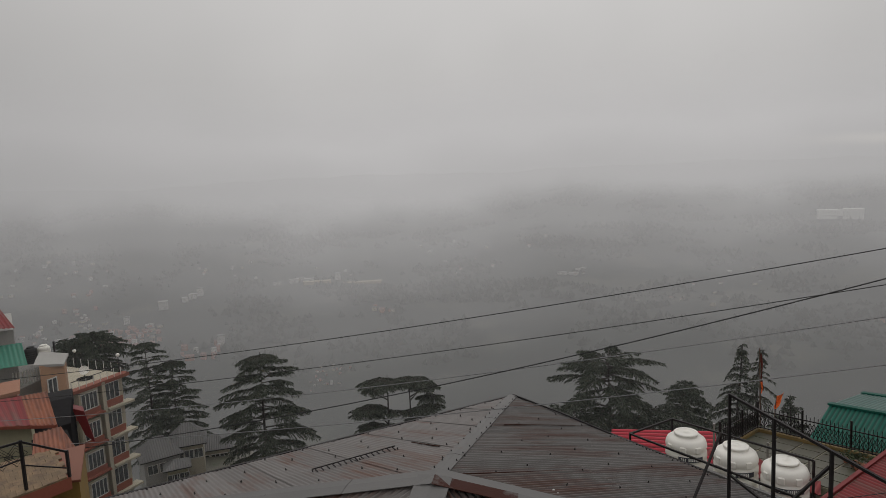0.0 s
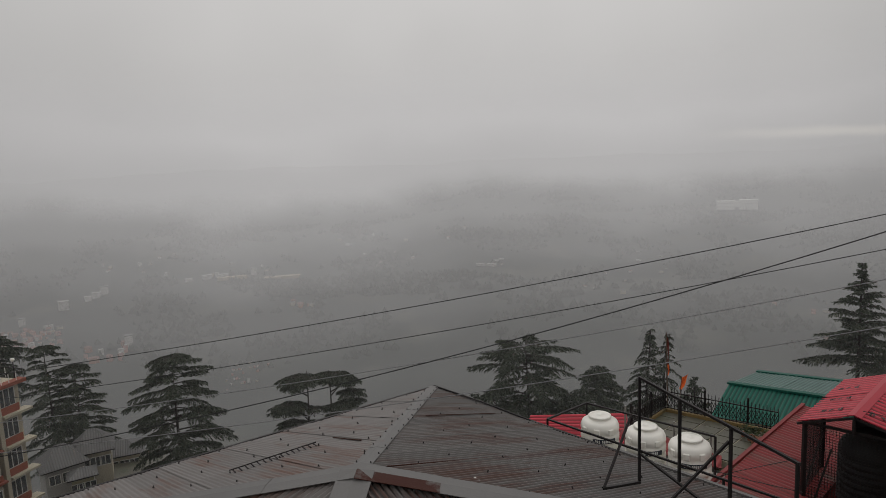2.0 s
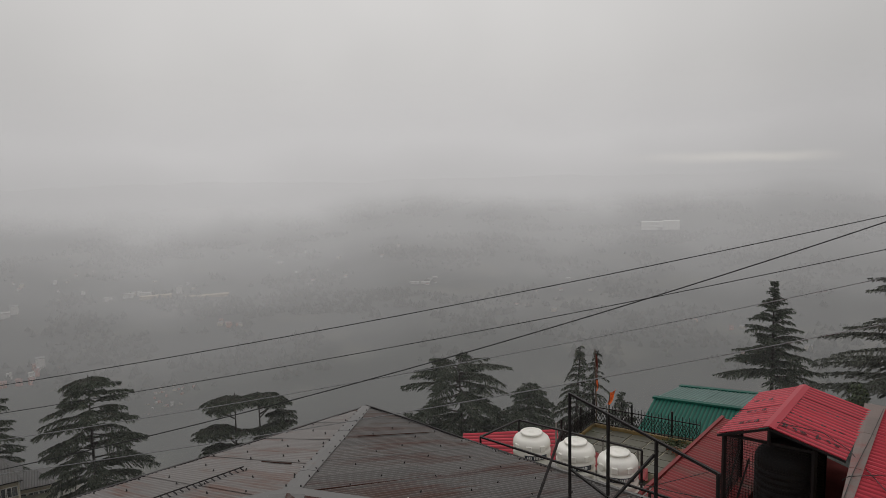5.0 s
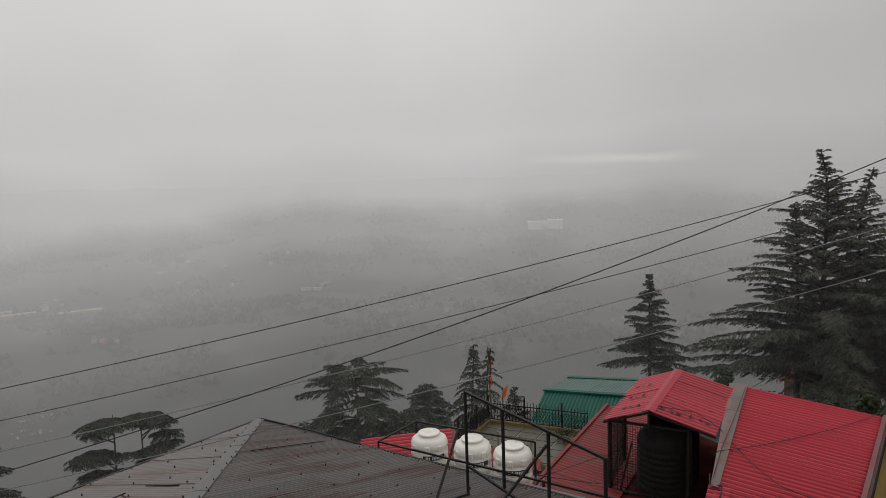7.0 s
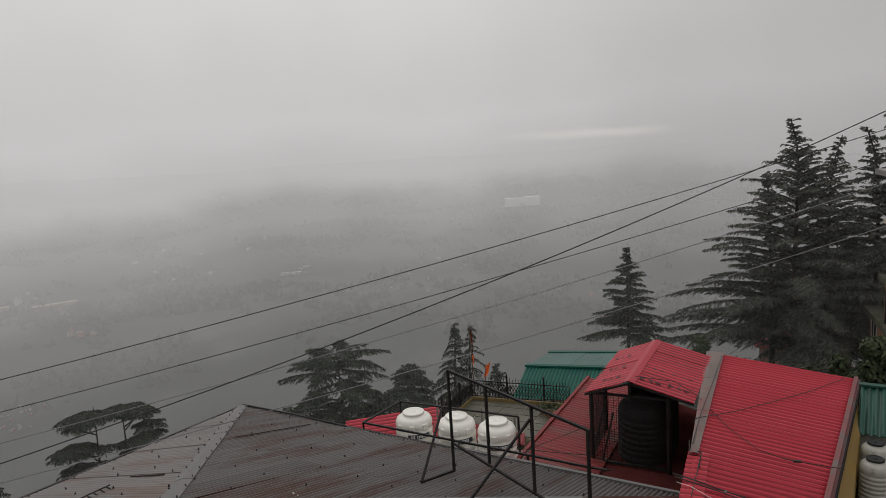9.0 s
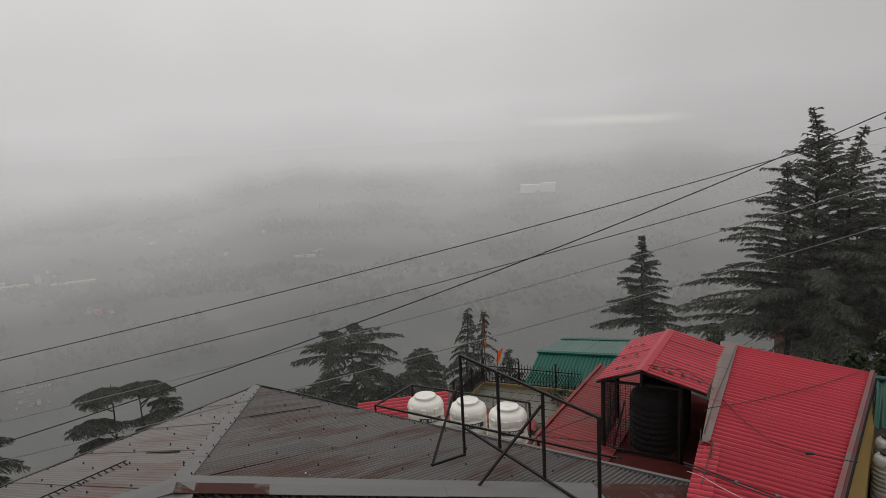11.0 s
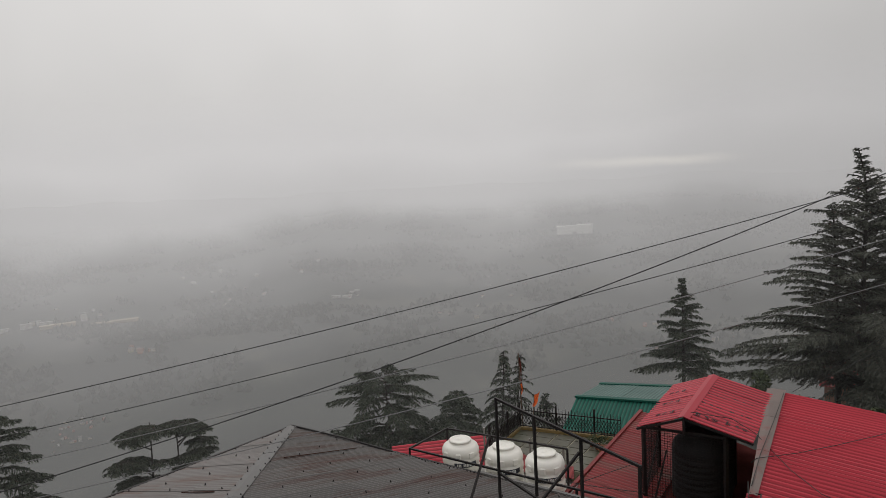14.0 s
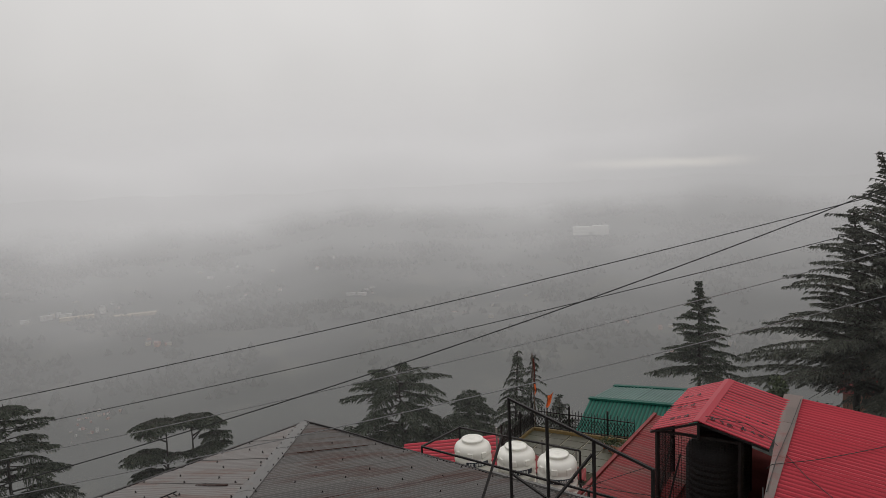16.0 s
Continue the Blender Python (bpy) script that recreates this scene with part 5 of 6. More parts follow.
for k in range(6):
    zc = FT - 1.55 - 3.0 * k
    # bay with windows, red apron below it, projecting red slab
    part("bay", slab(bmesh.new(), [on_f(0.4, 0.55, zc + 1.2), on_f(half - 0.5, 0.55, zc + 1.2), on_f(half - 0.5, 0, zc + 1.2), on_f(0.4, 0, zc + 1.2)], (0, 0, -2.75)), CREAM, flats)
    part("apron", slab(bmesh.new(), [on_f(0.3, 0.62, zc - 0.72), on_f(half - 0.4, 0.62, zc - 0.72), on_f(half - 0.4, 0.0, zc - 0.72), on_f(0.3, 0.0, zc - 0.72)], (0, 0, -0.62)), BRICK_RED, flats)
    part("ledge", slab(bmesh.new(), [on_f(0.1, 0.95, zc - 1.30), on_f(half - 0.2, 0.95, zc - 1.30), on_f(half - 0.2, 0.0, zc - 1.2), on_f(0.1, 0.0, zc - 1.2)], (0, 0, -0.16)), BRICK_RED, flats)
    glazed(flats, on_f(0.4 + (half - 0.9) / 2, 0.57, zc + 0.15).to_tuple(), half - 1.3, 1.6, rz_f, panes=4)
    part("pilaster", slab(bmesh.new(), [on_f(half - 0.15, 0.7, zc + 1.5), on_f(half + 0.25, 0.7, zc + 1.5), on_f(half + 0.25, 0, zc + 1.5), on_f(half - 0.15, 0, zc + 1.5)], (0, 0, -3.0)), CREAM, flats)
    # balcony side
    part("balcony_slab", slab(bmesh.new(), [on_f(half + 0.3, 0.95, zc - 1.3), on_f(W_f + 0.45, 1.05, zc - 1.3), on_f(W_f + 0.45, 0, zc - 1.3), on_f(half + 0.3, 0, zc - 1.3)], (0, 0, -0.22)), CREAM, flats)
    part("balcony_panel", slab(bmesh.new(), [on_f(half + 0.4, 0.5, zc - 0.6), on_f(W_f - 0.5, 0.5, zc - 0.6), on_f(W_f - 0.5, 0.4, zc - 0.6), on_f(half + 0.4, 0.4, zc - 0.6)], (0, 0, -0.7)), BRICK_RED, flats)
    glazed(flats, on_f(half + 0.35 + (W_f - half - 0.7) / 2, 0.06, zc + 0.15).to_tuple(), W_f - half - 1.1, 1.7, rz_f, panes=3)
t = thing("orange_side_house", polar(-32, 56, -40).to_tuple(), "pale orange house with a sloping cream roof edge", "house")
h0, h1, h2, h3 = polar(-32.9, 54, -12.8), polar(-31.25, 55.5, -13.4), polar(-31.1, 61, -14.0), polar(-32.7, 60, -13.3)
part("wall", slab(bmesh.new(), [h0, h1, h2, h3], (0, 0, -22)), PALE_ORANGE, t)
part("roof", slab(bmesh.new(), [p + o for p, o in zip((h0, h1, h2, h3), (Vector((-0.2, -0.3, 0.2)), Vector((0.15, -0.3, 0.2)), Vector((0.15, 0.2, 0.2)), Vector((-0.2, 0.2, 0.2))))], (0, 0, -0.18)), GREY_WALL, t)
hm = h0.lerp(h1, 0.42)
glazed(t, (hm.x, hm.y, -14.6), 0.8, 1.2, math.degrees(math.atan2(h1.y - h0.y, h1.x - h0.x)))
dish = thing("satellite_dish", on_f(3.2, -2.0, FT).to_tuple(), "white satellite dish on the flat roof", "satellite dish")
dc = on_f(3.2, -2.0, FT)
bm = lathe(bmesh.new(), [(0.02, 0.0), (0.26, 0.04), (0.44, 0.12), (0.46, 0.13), (0.25, 0.07), (0.02, 0.025)], (0, 0, 0), 18)
bmesh.ops.rotate(bm, verts=bm.verts, cent=(0, 0, 0), matrix=Matrix.Rotation(radians(65), 3, "X") @ Matrix.Rotation(radians(20), 3, "Y"))
bmesh.ops.translate(bm, verts=bm.verts, vec=dc + Vector((0, 0, 0.9)))
part("dish", bm, PLASTIC, dish)
part("mast", tube(bmesh.new(), [dc, dc + Vector((0, 0, 0.9))], 0.04, 6), STEEL, dish)
part("ring", lathe(bmesh.new(), [(0.75, 0), (0.78, 0.08), (0.70, 0.1), (0.68, 0)], dc, 16), STEEL, dish)
for u, o in ((0.2, -0.5), (3.5, -8.3), (W_f - 0.1, -6.5), (W_f, -0.2)):
    p = on_f(u, o, FT)
    t = thing("roof_lamp", p.to_tuple(), "white globe lamp on a post on a roof", "lamp", "roof lamps")
    part("post", tube(bmesh.new(), [p, p + Vector((0, 0, 1.7))], 0.05, 6), STEEL, t)
    part("globe", lathe(bmesh.new(), [(0.05, 1.7), (0.17, 1.8), (0.19, 1.9), (0.14, 2.02), (0.03, 2.06)], p, 12), PLASTIC, t, "", True)
p = on_f(-0.6, -0.6, FT)
solid("roof_mast", tube(bmesh.new(), [p + Vector((0, 0, -3)), p + Vector((0, 0, 5.0))], 0.09, 7), STEEL, "tall dark mast beside the flat roof", "mast")

# ---- left: small houses close by ----
rh = thing("old_red_roof_house", polar(-35, 25, -12).to_tuple(), "old house with a dull red tin roof and pale yellow wall", "house")
e0, e1, e2, e3 = polar(-37.5, 24.6, -7.35), polar(-32.2, 23.9, -7.67), polar(-32.6, 26.4, -7.2), polar(-38.5, 27.5, -7.4)
sheets(rh, e0, e1.lerp(e0, 0.32), e3, e2.lerp(e3, 0.28), RED_OLD, 0.3, 0.009, 1.1, 1)
sheets(rh, e1.lerp(e0, 0.32), e1, e2.lerp(e3, 0.28), e2, RUST_ROOF, 0.12, 0.015, 0.9, 1)
part("eave_board", bar(bmesh.new(), e0 + Vector((0, 0, -0.06)), e1 + Vector((0, 0, -0.06)), 0.05, 0.1), BRICK_RED, rh)
w0, w1 = polar(-38, 25.0, 0), polar(-33.9, 24.6, 0)
part("wall", slab(bmesh.new(), [w0 + Vector((0, 0, -7.6)), w1 + Vector((0, 0, -7.75)), polar(-33.7, 27.5, -7.6), polar(-38.5, 28, -7.6)], (0, 0, -6)), PALE_YELLOW, rh)
rs = thing("rusty_lean_to", polar(-32, 21, -12).to_tuple(), "lean-to with a rusty orange tin roof", "lean-to")
sheets(rs, polar(-34.2, 21.0, -7.85), polar(-30.9, 21.0, -7.75), polar(-33.8, 23.5, -7.75), polar(-32.0, 23.5, -7.55), RUST_ROOF, 0.12, 0.015, 0.9, 1)
# wall coloured near-black for the shade below the tin roof
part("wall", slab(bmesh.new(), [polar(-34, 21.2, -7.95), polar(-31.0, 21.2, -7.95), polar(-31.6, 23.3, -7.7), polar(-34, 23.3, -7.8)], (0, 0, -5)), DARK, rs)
# narrow dark gable strips and the black tank
bt = polar(-33.75, 30.0, -9.35)
water_tank("black_tank", bt.to_tuple(), 0.5, 1.0, BLACK_PLASTIC, BLACK_PLASTIC, "black plastic water tank between old houses", 5, False)
t = thing("dark_shed", polar(-32.0, 33, -20).to_tuple(), "shed with a steep tin roof between houses, walls near-black for shade", "shed")
# near-black walls stand for the shaded gap between the houses
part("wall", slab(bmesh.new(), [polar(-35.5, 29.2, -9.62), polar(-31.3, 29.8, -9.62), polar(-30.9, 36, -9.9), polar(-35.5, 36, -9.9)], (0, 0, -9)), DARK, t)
part("roof", slab(bmesh.new(), [polar(-31.1, 34, -10.3), polar(-30.3, 34, -10.55), polar(-29.75, 34, -12.2), polar(-30.4, 34, -11.7)], (-0.5, 0.8, -0.05)), RED_OLD, t)
t = thing("orange_annex", polar(-35, 52, -30).to_tuple(), "low orange-walled house with a flat roof", "house")
part("wall", slab(bmesh.new(), [polar(-37, 46, -12.4), polar(-34.5, 46.5, -12.4), polar(-34.4, 49, -12.5), polar(-37, 49, -12.5)], (0, 0, -14)), ORANGE, t)
part("roof", slab(bmesh.new(), [polar(-37.2, 45.6, -12.2), polar(-34.3, 46.1, -12.2), polar(-34.2, 49.3, -12.3), polar(-37.2, 49.3, -12.3)], (0, 0, -0.2)), ORANGE, t)
# house at the edge with a green awning and roof tanks
t = thing("green_awning_house", polar(-35, 60, -40).to_tuple(), "white house with a green awning and a red roof", "house")
part("wall", slab(bmesh.new(), [polar(-38, 58, -10.6), polar(-34.2, 58, -10.6), polar(-34.2, 66, -10.6), polar(-38, 66, -10.6)], (0, 0, -30)), GREY_WALL, t)
ga, gb_, gc, gd = polar(-38, 55.5, -12.7), polar(-33.6, 55.5, -12.9), polar(-38, 57.5, -11.5), polar(-33.8, 57.5, -11.6)
sheets(t, ga, gb_, gc, gd, GREEN_BRIGHT, 0.3, 0.012, 1.2, 1, name="awning_sheet")
sheets(t, polar(-38, 57, -9.9), polar(-34.1, 57, -10.3), polar(-38, 60, -8.6), polar(-35.0, 60, -8.9), RED_OLD, 0.3, 0.03, 1.2, 1, name="roof_sheet")
part("terrace", slab(bmesh.new(), [polar(-36, 55, -15.0), polar(-32.2, 58, -14.6), polar(-31.9, 66, -14.6), polar(-36, 64, -15.0)], (0, 0, -20)), CONCRETE, t)
for i in range(12):
    p = polar(-34.6 + i * 0.2, 57.5, -14.9)
    part("rail_post", bar(bmesh.new(), p, p + Vector((0, 0, 1.1)), 0.07), FRAME, t)
for az, m_, lm, d in ((-33.3, BLACK_PLASTIC, BLACK_PLASTIC, 62), (-32.45, PLASTIC, PLASTIC, 62)):
    water_tank("roof_tank", polar(az, d, -14.3).to_tuple(), 0.48, 1.35, m_, lm, "water tank on a far roof terrace", 5, False)

# tan terrace with an iron railing
tt = thing("shingled_terrace", polar(-35, 15.5, -11).to_tuple(), "terrace roof of tan stone shingles over a yellow wall", "terrace")
q0, q1, q2, q3 = polar(-40, 14.3, -5.95), polar(-31.7, 14.95, -5.93), polar(-32.4, 16.6, -5.90), polar(-40, 16.6, -5.90)
part("base", slab(bmesh.new(), [p + Vector((0, 0, -0.03)) for p in (q0, q1, q2, q3)], (0, 0, -0.25)), BRICK_RED, tt)
for i in range(14):
    for j in range(8):
        def tq(a, b):
            return q0.lerp(q1, a).lerp(q3.lerp(q2, a), b)
        g = 0.03
        a0, b0 = (i + 0.5 * (j % 2)) / 14.5, j / 8
        pts4 = [tq(a0 + 0.001, b0 + 0.001), tq(a0 + 1 / 14.5 - 0.001, b0 + 0.001), tq(a0 + 1 / 14.5 - 0.001, b0 + 0.13), tq(a0 + 0.001, b0 + 0.13)]
        h = rnd.uniform(0, 0.02)
        part("shingle", slab(bmesh.new(), [p + Vector((0, 0, h + 0.012 * (k > 1))) for k, p in enumerate(pts4)], (0, 0, -0.04)), TAN, tt)
part("wall", slab(bmesh.new(), [polar(-34.0, 15.5, -6.25), polar(-31.2, 15.4, -6.25), polar(-30.6, 19, -6.9), polar(-34.5, 19, -6.9)], (0, 0, -5)), YELLOW, tt)
part("lean_roof", slab(bmesh.new(), [polar(-34.2, 15.6, -6.18), polar(-31.1, 15.3, -6.2), polar(-30.5, 19.2, -6.85), polar(-34.7, 19.2, -6.85)], (0, 0, -0.05)), RUST_ROOF, tt)
part("wall_shade", slab(bmesh.new(), [polar(-40, 14.7, -6.25), polar(-34.0, 15.2, -6.25), polar(-34.0, 16.5, -6.25), polar(-40, 16.5, -6.25)], (0, 0, -5)), BRICK_RED, tt)
rl = thing("iron_railing", polar(-34.8, 14.8, -5.93).to_tuple(), "black iron railing with spiral ornaments on the terrace edge", "railing")
k0, k1, k2 = polar(-40, 14.5, -4.9), polar(-34.7, 14.8, -4.93), polar(-31.8, 14.96, -5.41)
for a, b in ((k0, k1), (k1, k2)):
    part("rail", bar(bmesh.new(), a, b, 0.04), STEEL, rl)
    part("rail", bar(bmesh.new(), a + Vector((0, 0, -0.48)), b + Vector((0, 0, -0.35)), 0.025), STEEL, rl)
for q in (k1, k2):
    part("post", bar(bmesh.new(), q + Vector((0, 0, 0.03)), (q.x, q.y, -5.95), 0.05), STEEL, rl)
for base in (0.55, 0.75, 0.93):
    c = k0.lerp(k1, base) + Vector((0, 0, -0.25))
    dirk = (k1 - k0).normalized()
    for s_ in (0.22, 0.16, 0.10):
        part("ornament", tube(bmesh.new(), [c - dirk * s_ * 0.9, c + Vector((0, 0, s_)), c + dirk * s_ * 0.9, c - Vector((0, 0, s_)), c - dirk * s_ * 0.9], 0.008, 4), STEEL, rl)

# ---- grey-roofed houses below the cedars ----
def hip_house(az, d, w, dep, eave, ridge, base, turn, label, wall_mat):
    c = polar(az, d, 0)
    t = thing("grey_hip_house", (c.x, c.y, base), label, "house", "houses below the cedars")
    rot = Matrix.Rotation(radians(turn), 3, "Z")

    def q(x, y, z):
        return c + rot @ Vector((x, y, 0)) + Vector((0, 0, z))

    o = 0.5
    cs = [q(-w / 2 - o, -dep / 2 - o, eave), q(w / 2 + o, -dep / 2 - o, eave), q(w / 2 + o, dep / 2 + o, eave), q(-w / 2 - o, dep / 2 + o, eave)]
    r0, r1 = q(-w * 0.12, 0, ridge), q(w * 0.12, 0, ridge)
    sheets(t, cs[0], cs[1], r0, r1, SLATE, 0.3, 0.02, 1.5, 1, name="roof_sheet")
    sheets(t, cs[2], cs[3], r1, r0, SLATE, 0.3, 0.02, 1.5, 1, name="roof_sheet")
    sheets(t, cs[1], cs[2], r1, r1, SLATE, 0.3, 0.02, 1.5, 1, name="roof_sheet")
    sheets(t, cs[3], cs[0], r0, r0, SLATE, 0.3, 0.02, 1.5, 1, name="roof_sheet")
    part("wall", slab(bmesh.new(), [q(-w / 2, -dep / 2, eave - 0.1), q(w / 2, -dep / 2, eave - 0.1), q(w / 2, dep / 2, eave - 0.1), q(-w / 2, dep / 2, eave - 0.1)], (0, 0, base - eave)), wall_mat, t)
    part("fascia", slab(bmesh.new(), [p + Vector((0, 0, -0.03)) for p in cs], (0, 0, -0.12)), STEEL, t)
    for k in (-0.28, 0.05, 0.32):
        glazed(t, q(w * k, -dep / 2 - 0.02, eave - 1.4).to_tuple(), 1.2, 1.2, turn)
    for k in (-0.2, 0.25):
        glazed(t, q(w / 2 + 0.02, dep * k, eave - 1.4).to_tuple(), 1.1, 1.2, turn + 90)
    return t


hip_house(-23.0, 92, 4.0, 4.0, -35.0, -32.7, -58, 20, "small house with a grey hipped tin roof, pale walls", CREAM)
hip_house(-25.3, 91, 4.4, 4.0, -35.6, -33.4, -58, 35, "grey tin-roofed house beside the cedars", GREY_WALL)
hip_house(-20.9, 96, 4.2, 3.6, -38.0, -36.6, -60, 15, "low grey-roofed house with cream walls", CREAM)
hip_house(-24.0, 88, 2.4, 2.2, -36.6, -35.9, -58, 25, "small porch house with a grey lean roof", PALE_YELLOW)
bm = bmesh.new()
slab(bm, [polar(-21.8, 84, -38.6), polar(-17.2, 86, -39.0), polar(-18.0, 98, -39.6), polar(-21.8, 98, -39.2)], (0, 0, -14))
solid("yard", bm, TILE, "wet mossy yard beside the grey-roofed houses", "yard", "", "structure")

# ---- cedars ----
def spray(leaves, rr, at, along, size, hang):
    """One tuft of needles at a place: a narrow four-sided blade along the twig, or hanging from it."""
    bl, bw = rr.uniform(0.22, 0.44) * size, rr.uniform(0.038, 0.066) * size
    u = (along + Vector((rr.uniform(-0.6, 0.6), rr.uniform(-0.6, 0.6), rr.uniform(-hang, 0.22)))).normalized()
    x = u.cross(Vector((rr.uniform(-1, 1), rr.uniform(-1, 1), rr.uniform(-0.3, 1)))).normalized()
    leaves.append((at - u * bl * 0.4, at + x * bw, at + u * bl * 0.7, at - x * bw))


def bough(wood, leaves, rr, root, out, length, rise, droop, size, bare, width, thick=1.0):
    """A limb with a flat, tapering fan of twigs along its outer part; the needles hang below it."""
    sd = Vector((-out.y, out.x, 0))
    bend = rr.uniform(-0.22, 0.22)

    def limb(s):
        return root + out * length * s + sd * bend * length * s * s + Vector((0, 0, length * (rise * s - droop * s * s)))

    tube(wood, [limb(s) for s in (0, 0.3, 0.6, 0.92)], 0.02 + 0.013 * length, 4, 0.012)
    steps = max(4, int(length * (1 - bare) / (0.15 * size)))
    for j in range(steps + 1):
        s = bare + (1.0 - bare) * (j + rr.random() * 0.7) / steps
        p0 = limb(s)
        fwd = (limb(s + 0.03) - limb(s - 0.03)).normalized()
        fan = min(1, (s - bare) * 5 + 0.25) * max(0.0, 1.02 - s) ** 0.65 * width * length + 0.10 * size
        for sign in (-1, 1):
            tl = min(2.0, fan * rr.uniform(0.65, 1.25))
            spread = rr.uniform(0.65, 1.1)
            dv = (fwd * math.cos(spread) + sd * sign * math.sin(spread)).normalized()
            m = max(1, int(tl / (0.105 * size) * thick))
            for q in range(m):
                w = (q + rr.random()) / m
                at = p0 + dv * tl * w + Vector((0, 0, -0.22 * tl * w * w - rr.random() * 0.10 * size))
                spray(leaves, rr, at, dv, size, 1.5)
    for _ in range(3):
        spray(leaves, rr, limb(1.0), (limb(1.0) - limb(0.93)).normalized(), size, 0.5)


def shelf_of_needles(wood, leaves, rr, root, c, r, size):
    """A flat umbrella pad round c on a rising limb from root, thin at its rim."""
    mid_ = root.lerp(c, 0.55) + Vector((0, 0, -0.10 * (c - root).length))
    tube(wood, [root, mid_, c + Vector((0, 0, -0.12))], 0.05 + 0.02 * r, 5, 0.03)
    n = int(9 + 6 * r)
    for k in range(n):
        a = 2 * math.pi * (k + rr.random() * 0.8) / n
        out = Vector((math.cos(a), math.sin(a), 0))
        bough(wood, leaves, rr, c + Vector((0, 0, -0.12)), out, r * rr.uniform(0.8, 1.32), 0.22, 0.40, size, 0.05, 0.40, 1.3)


def cedar(name, az, d, top, radius, crown, style, seed, label, leaf=NEEDLES, lean=0.0, dens=1.0, size=1.0, pads=(), fan=0.36, weep=0.0, lift=0.0):
    """crown: height of the leafy part. style: cone, broad (tiered dome), layered (open shelves) or pads (listed shelves: along, up, away, radius)."""
    rr = random.Random(seed)
    c = polar(az, d, 0)
    base = land(c.x, c.y) - 0.5
    t = thing(name, (c.x, c.y, base), label, "tree")
    H = top - base
    pts = []
    for i in range(13):
        k = i / 12
        bow = max(0, k - 0.8) / 0.2
        pts.append(Vector((c.x + lean * bow * bow + 0.10 * math.sin(seed + 5 * k), c.y + 0.10 * math.cos(seed * 2 + 4 * k), base + H * k)))

    def spine(z):
        k = min(1, max(0, (z - base) / H)) * 12
        i = min(11, int(k))
        return pts[i].lerp(pts[i + 1], k - i)

    bm = bmesh.new()
    tube(bm, pts, max(0.16, min(0.5, H * 0.014)), 8, 0.03)
    wood, leaves = bmesh.new(), []
    across, away = Vector((math.cos(radians(az)), -math.sin(radians(az)), 0)), Vector((math.sin(radians(az)), math.cos(radians(az)), 0))
    turn = rr.uniform(0, 6.28)
    if style == "pads":
        for x, z, y, r in pads:
            p = spine(top + z) + across * x + away * y
            shelf_of_needles(wood, leaves, rr, spine(top + z - 0.9 - 0.35 * abs(x)), Vector((p.x, p.y, top + z)), r, size)
    elif style == "layered":
        n = int(crown / 0.85 * dens)
        shelf_of_needles(wood, leaves, rr, spine(top - 1.4), spine(top - 0.5), radius * 0.36, size)
        for i in range(n):
            k = (i + 0.6) / n
            rk = radius * (0.5 + 0.5 * math.sin(min(1, k * 1.5) * 1.57))
            for q in range(5):
                a = turn + i * 1.1 + q * 1.257 + rr.uniform(-0.35, 0.35)
                out = Vector((math.cos(a), math.sin(a), 0))
                z = top - 0.9 - crown * k + rr.uniform(-0.35, 0.35)
                reach = rk * rr.uniform(0.75, 1.1)
                bough(wood, leaves, rr, spine(z), out, reach, 0.26 - 0.22 * k, 0.26 + 0.10 * k, size, 0.22, 0.42, 1.25)
    else:
        cone = style == "cone"
        z = 0.25 * size
        i = 0
        while z < crown:
            k = z / crown
            rk = radius * ((0.04 + 0.96 * max(0, (k - 0.09) / 0.91) ** 0.85) if cone else (0.30 + 0.70 * math.sin(min(1, k * 1.7 + 0.06) * 1.57)))
            m = max(3, int((6.4 if cone else 7.6) * dens + (1.6 * k if cone else 0) + (2.0 if cone and 0.08 < k < 0.4 else 0)))
            for q in range(m):
                a = turn + i * 0.9 + 2 * math.pi * q / m + rr.uniform(-0.4, 0.4)
                out = Vector((math.cos(a), math.sin(a), 0))
                ln = max(0.20, rk * rr.choice((rr.uniform(0.55, 0.85), rr.uniform(0.82, 1.16), rr.uniform(0.9, 1.1))))
                zz = top - z + rr.gauss(0, 0.13)
                rise, droop = (0.62 - 0.40 * k - weep + lift, 0.30 + 0.02 * k + weep + lift * 0.4) if cone else (0.34 - 0.30 * k, 0.27 + 0.14 * k)
                bough(wood, leaves, rr, spine(zz), out, ln, rise, droop, size, 0.10 if cone else 0.18, fan, 1.15)
            z += (0.30 + 0.50 * min(1, k * 2.5)) * (0.92 if cone else 0.9) * min(1.3, max(0.7, size))
            i += 1
        for i in range(int(9 * dens)):
            p = spine(top - rr.random() * 1.2)
            spray(leaves, rr, p, Vector((rr.uniform(-1, 1), rr.uniform(-1, 1), 0.5)).normalized(), size, 0.4)
    part("trunk", bm, BARK, t)
    tagged(part("branchwork", wood, BARK, t), kind="stuff")
    org = ORIGIN[t]
    me = bpy.data.meshes.new("crown")
    me.from_pydata([tuple(v - org) for quad in leaves for v in quad], [], [(4 * i, 4 * i + 1, 4 * i + 2, 4 * i + 3) for i in range(len(leaves))])
    me.materials.append(leaf)
    ob = tagged(new("crown", me), kind="stuff")
    ob.parent = t
    ORIGIN[ob] = org
    return t


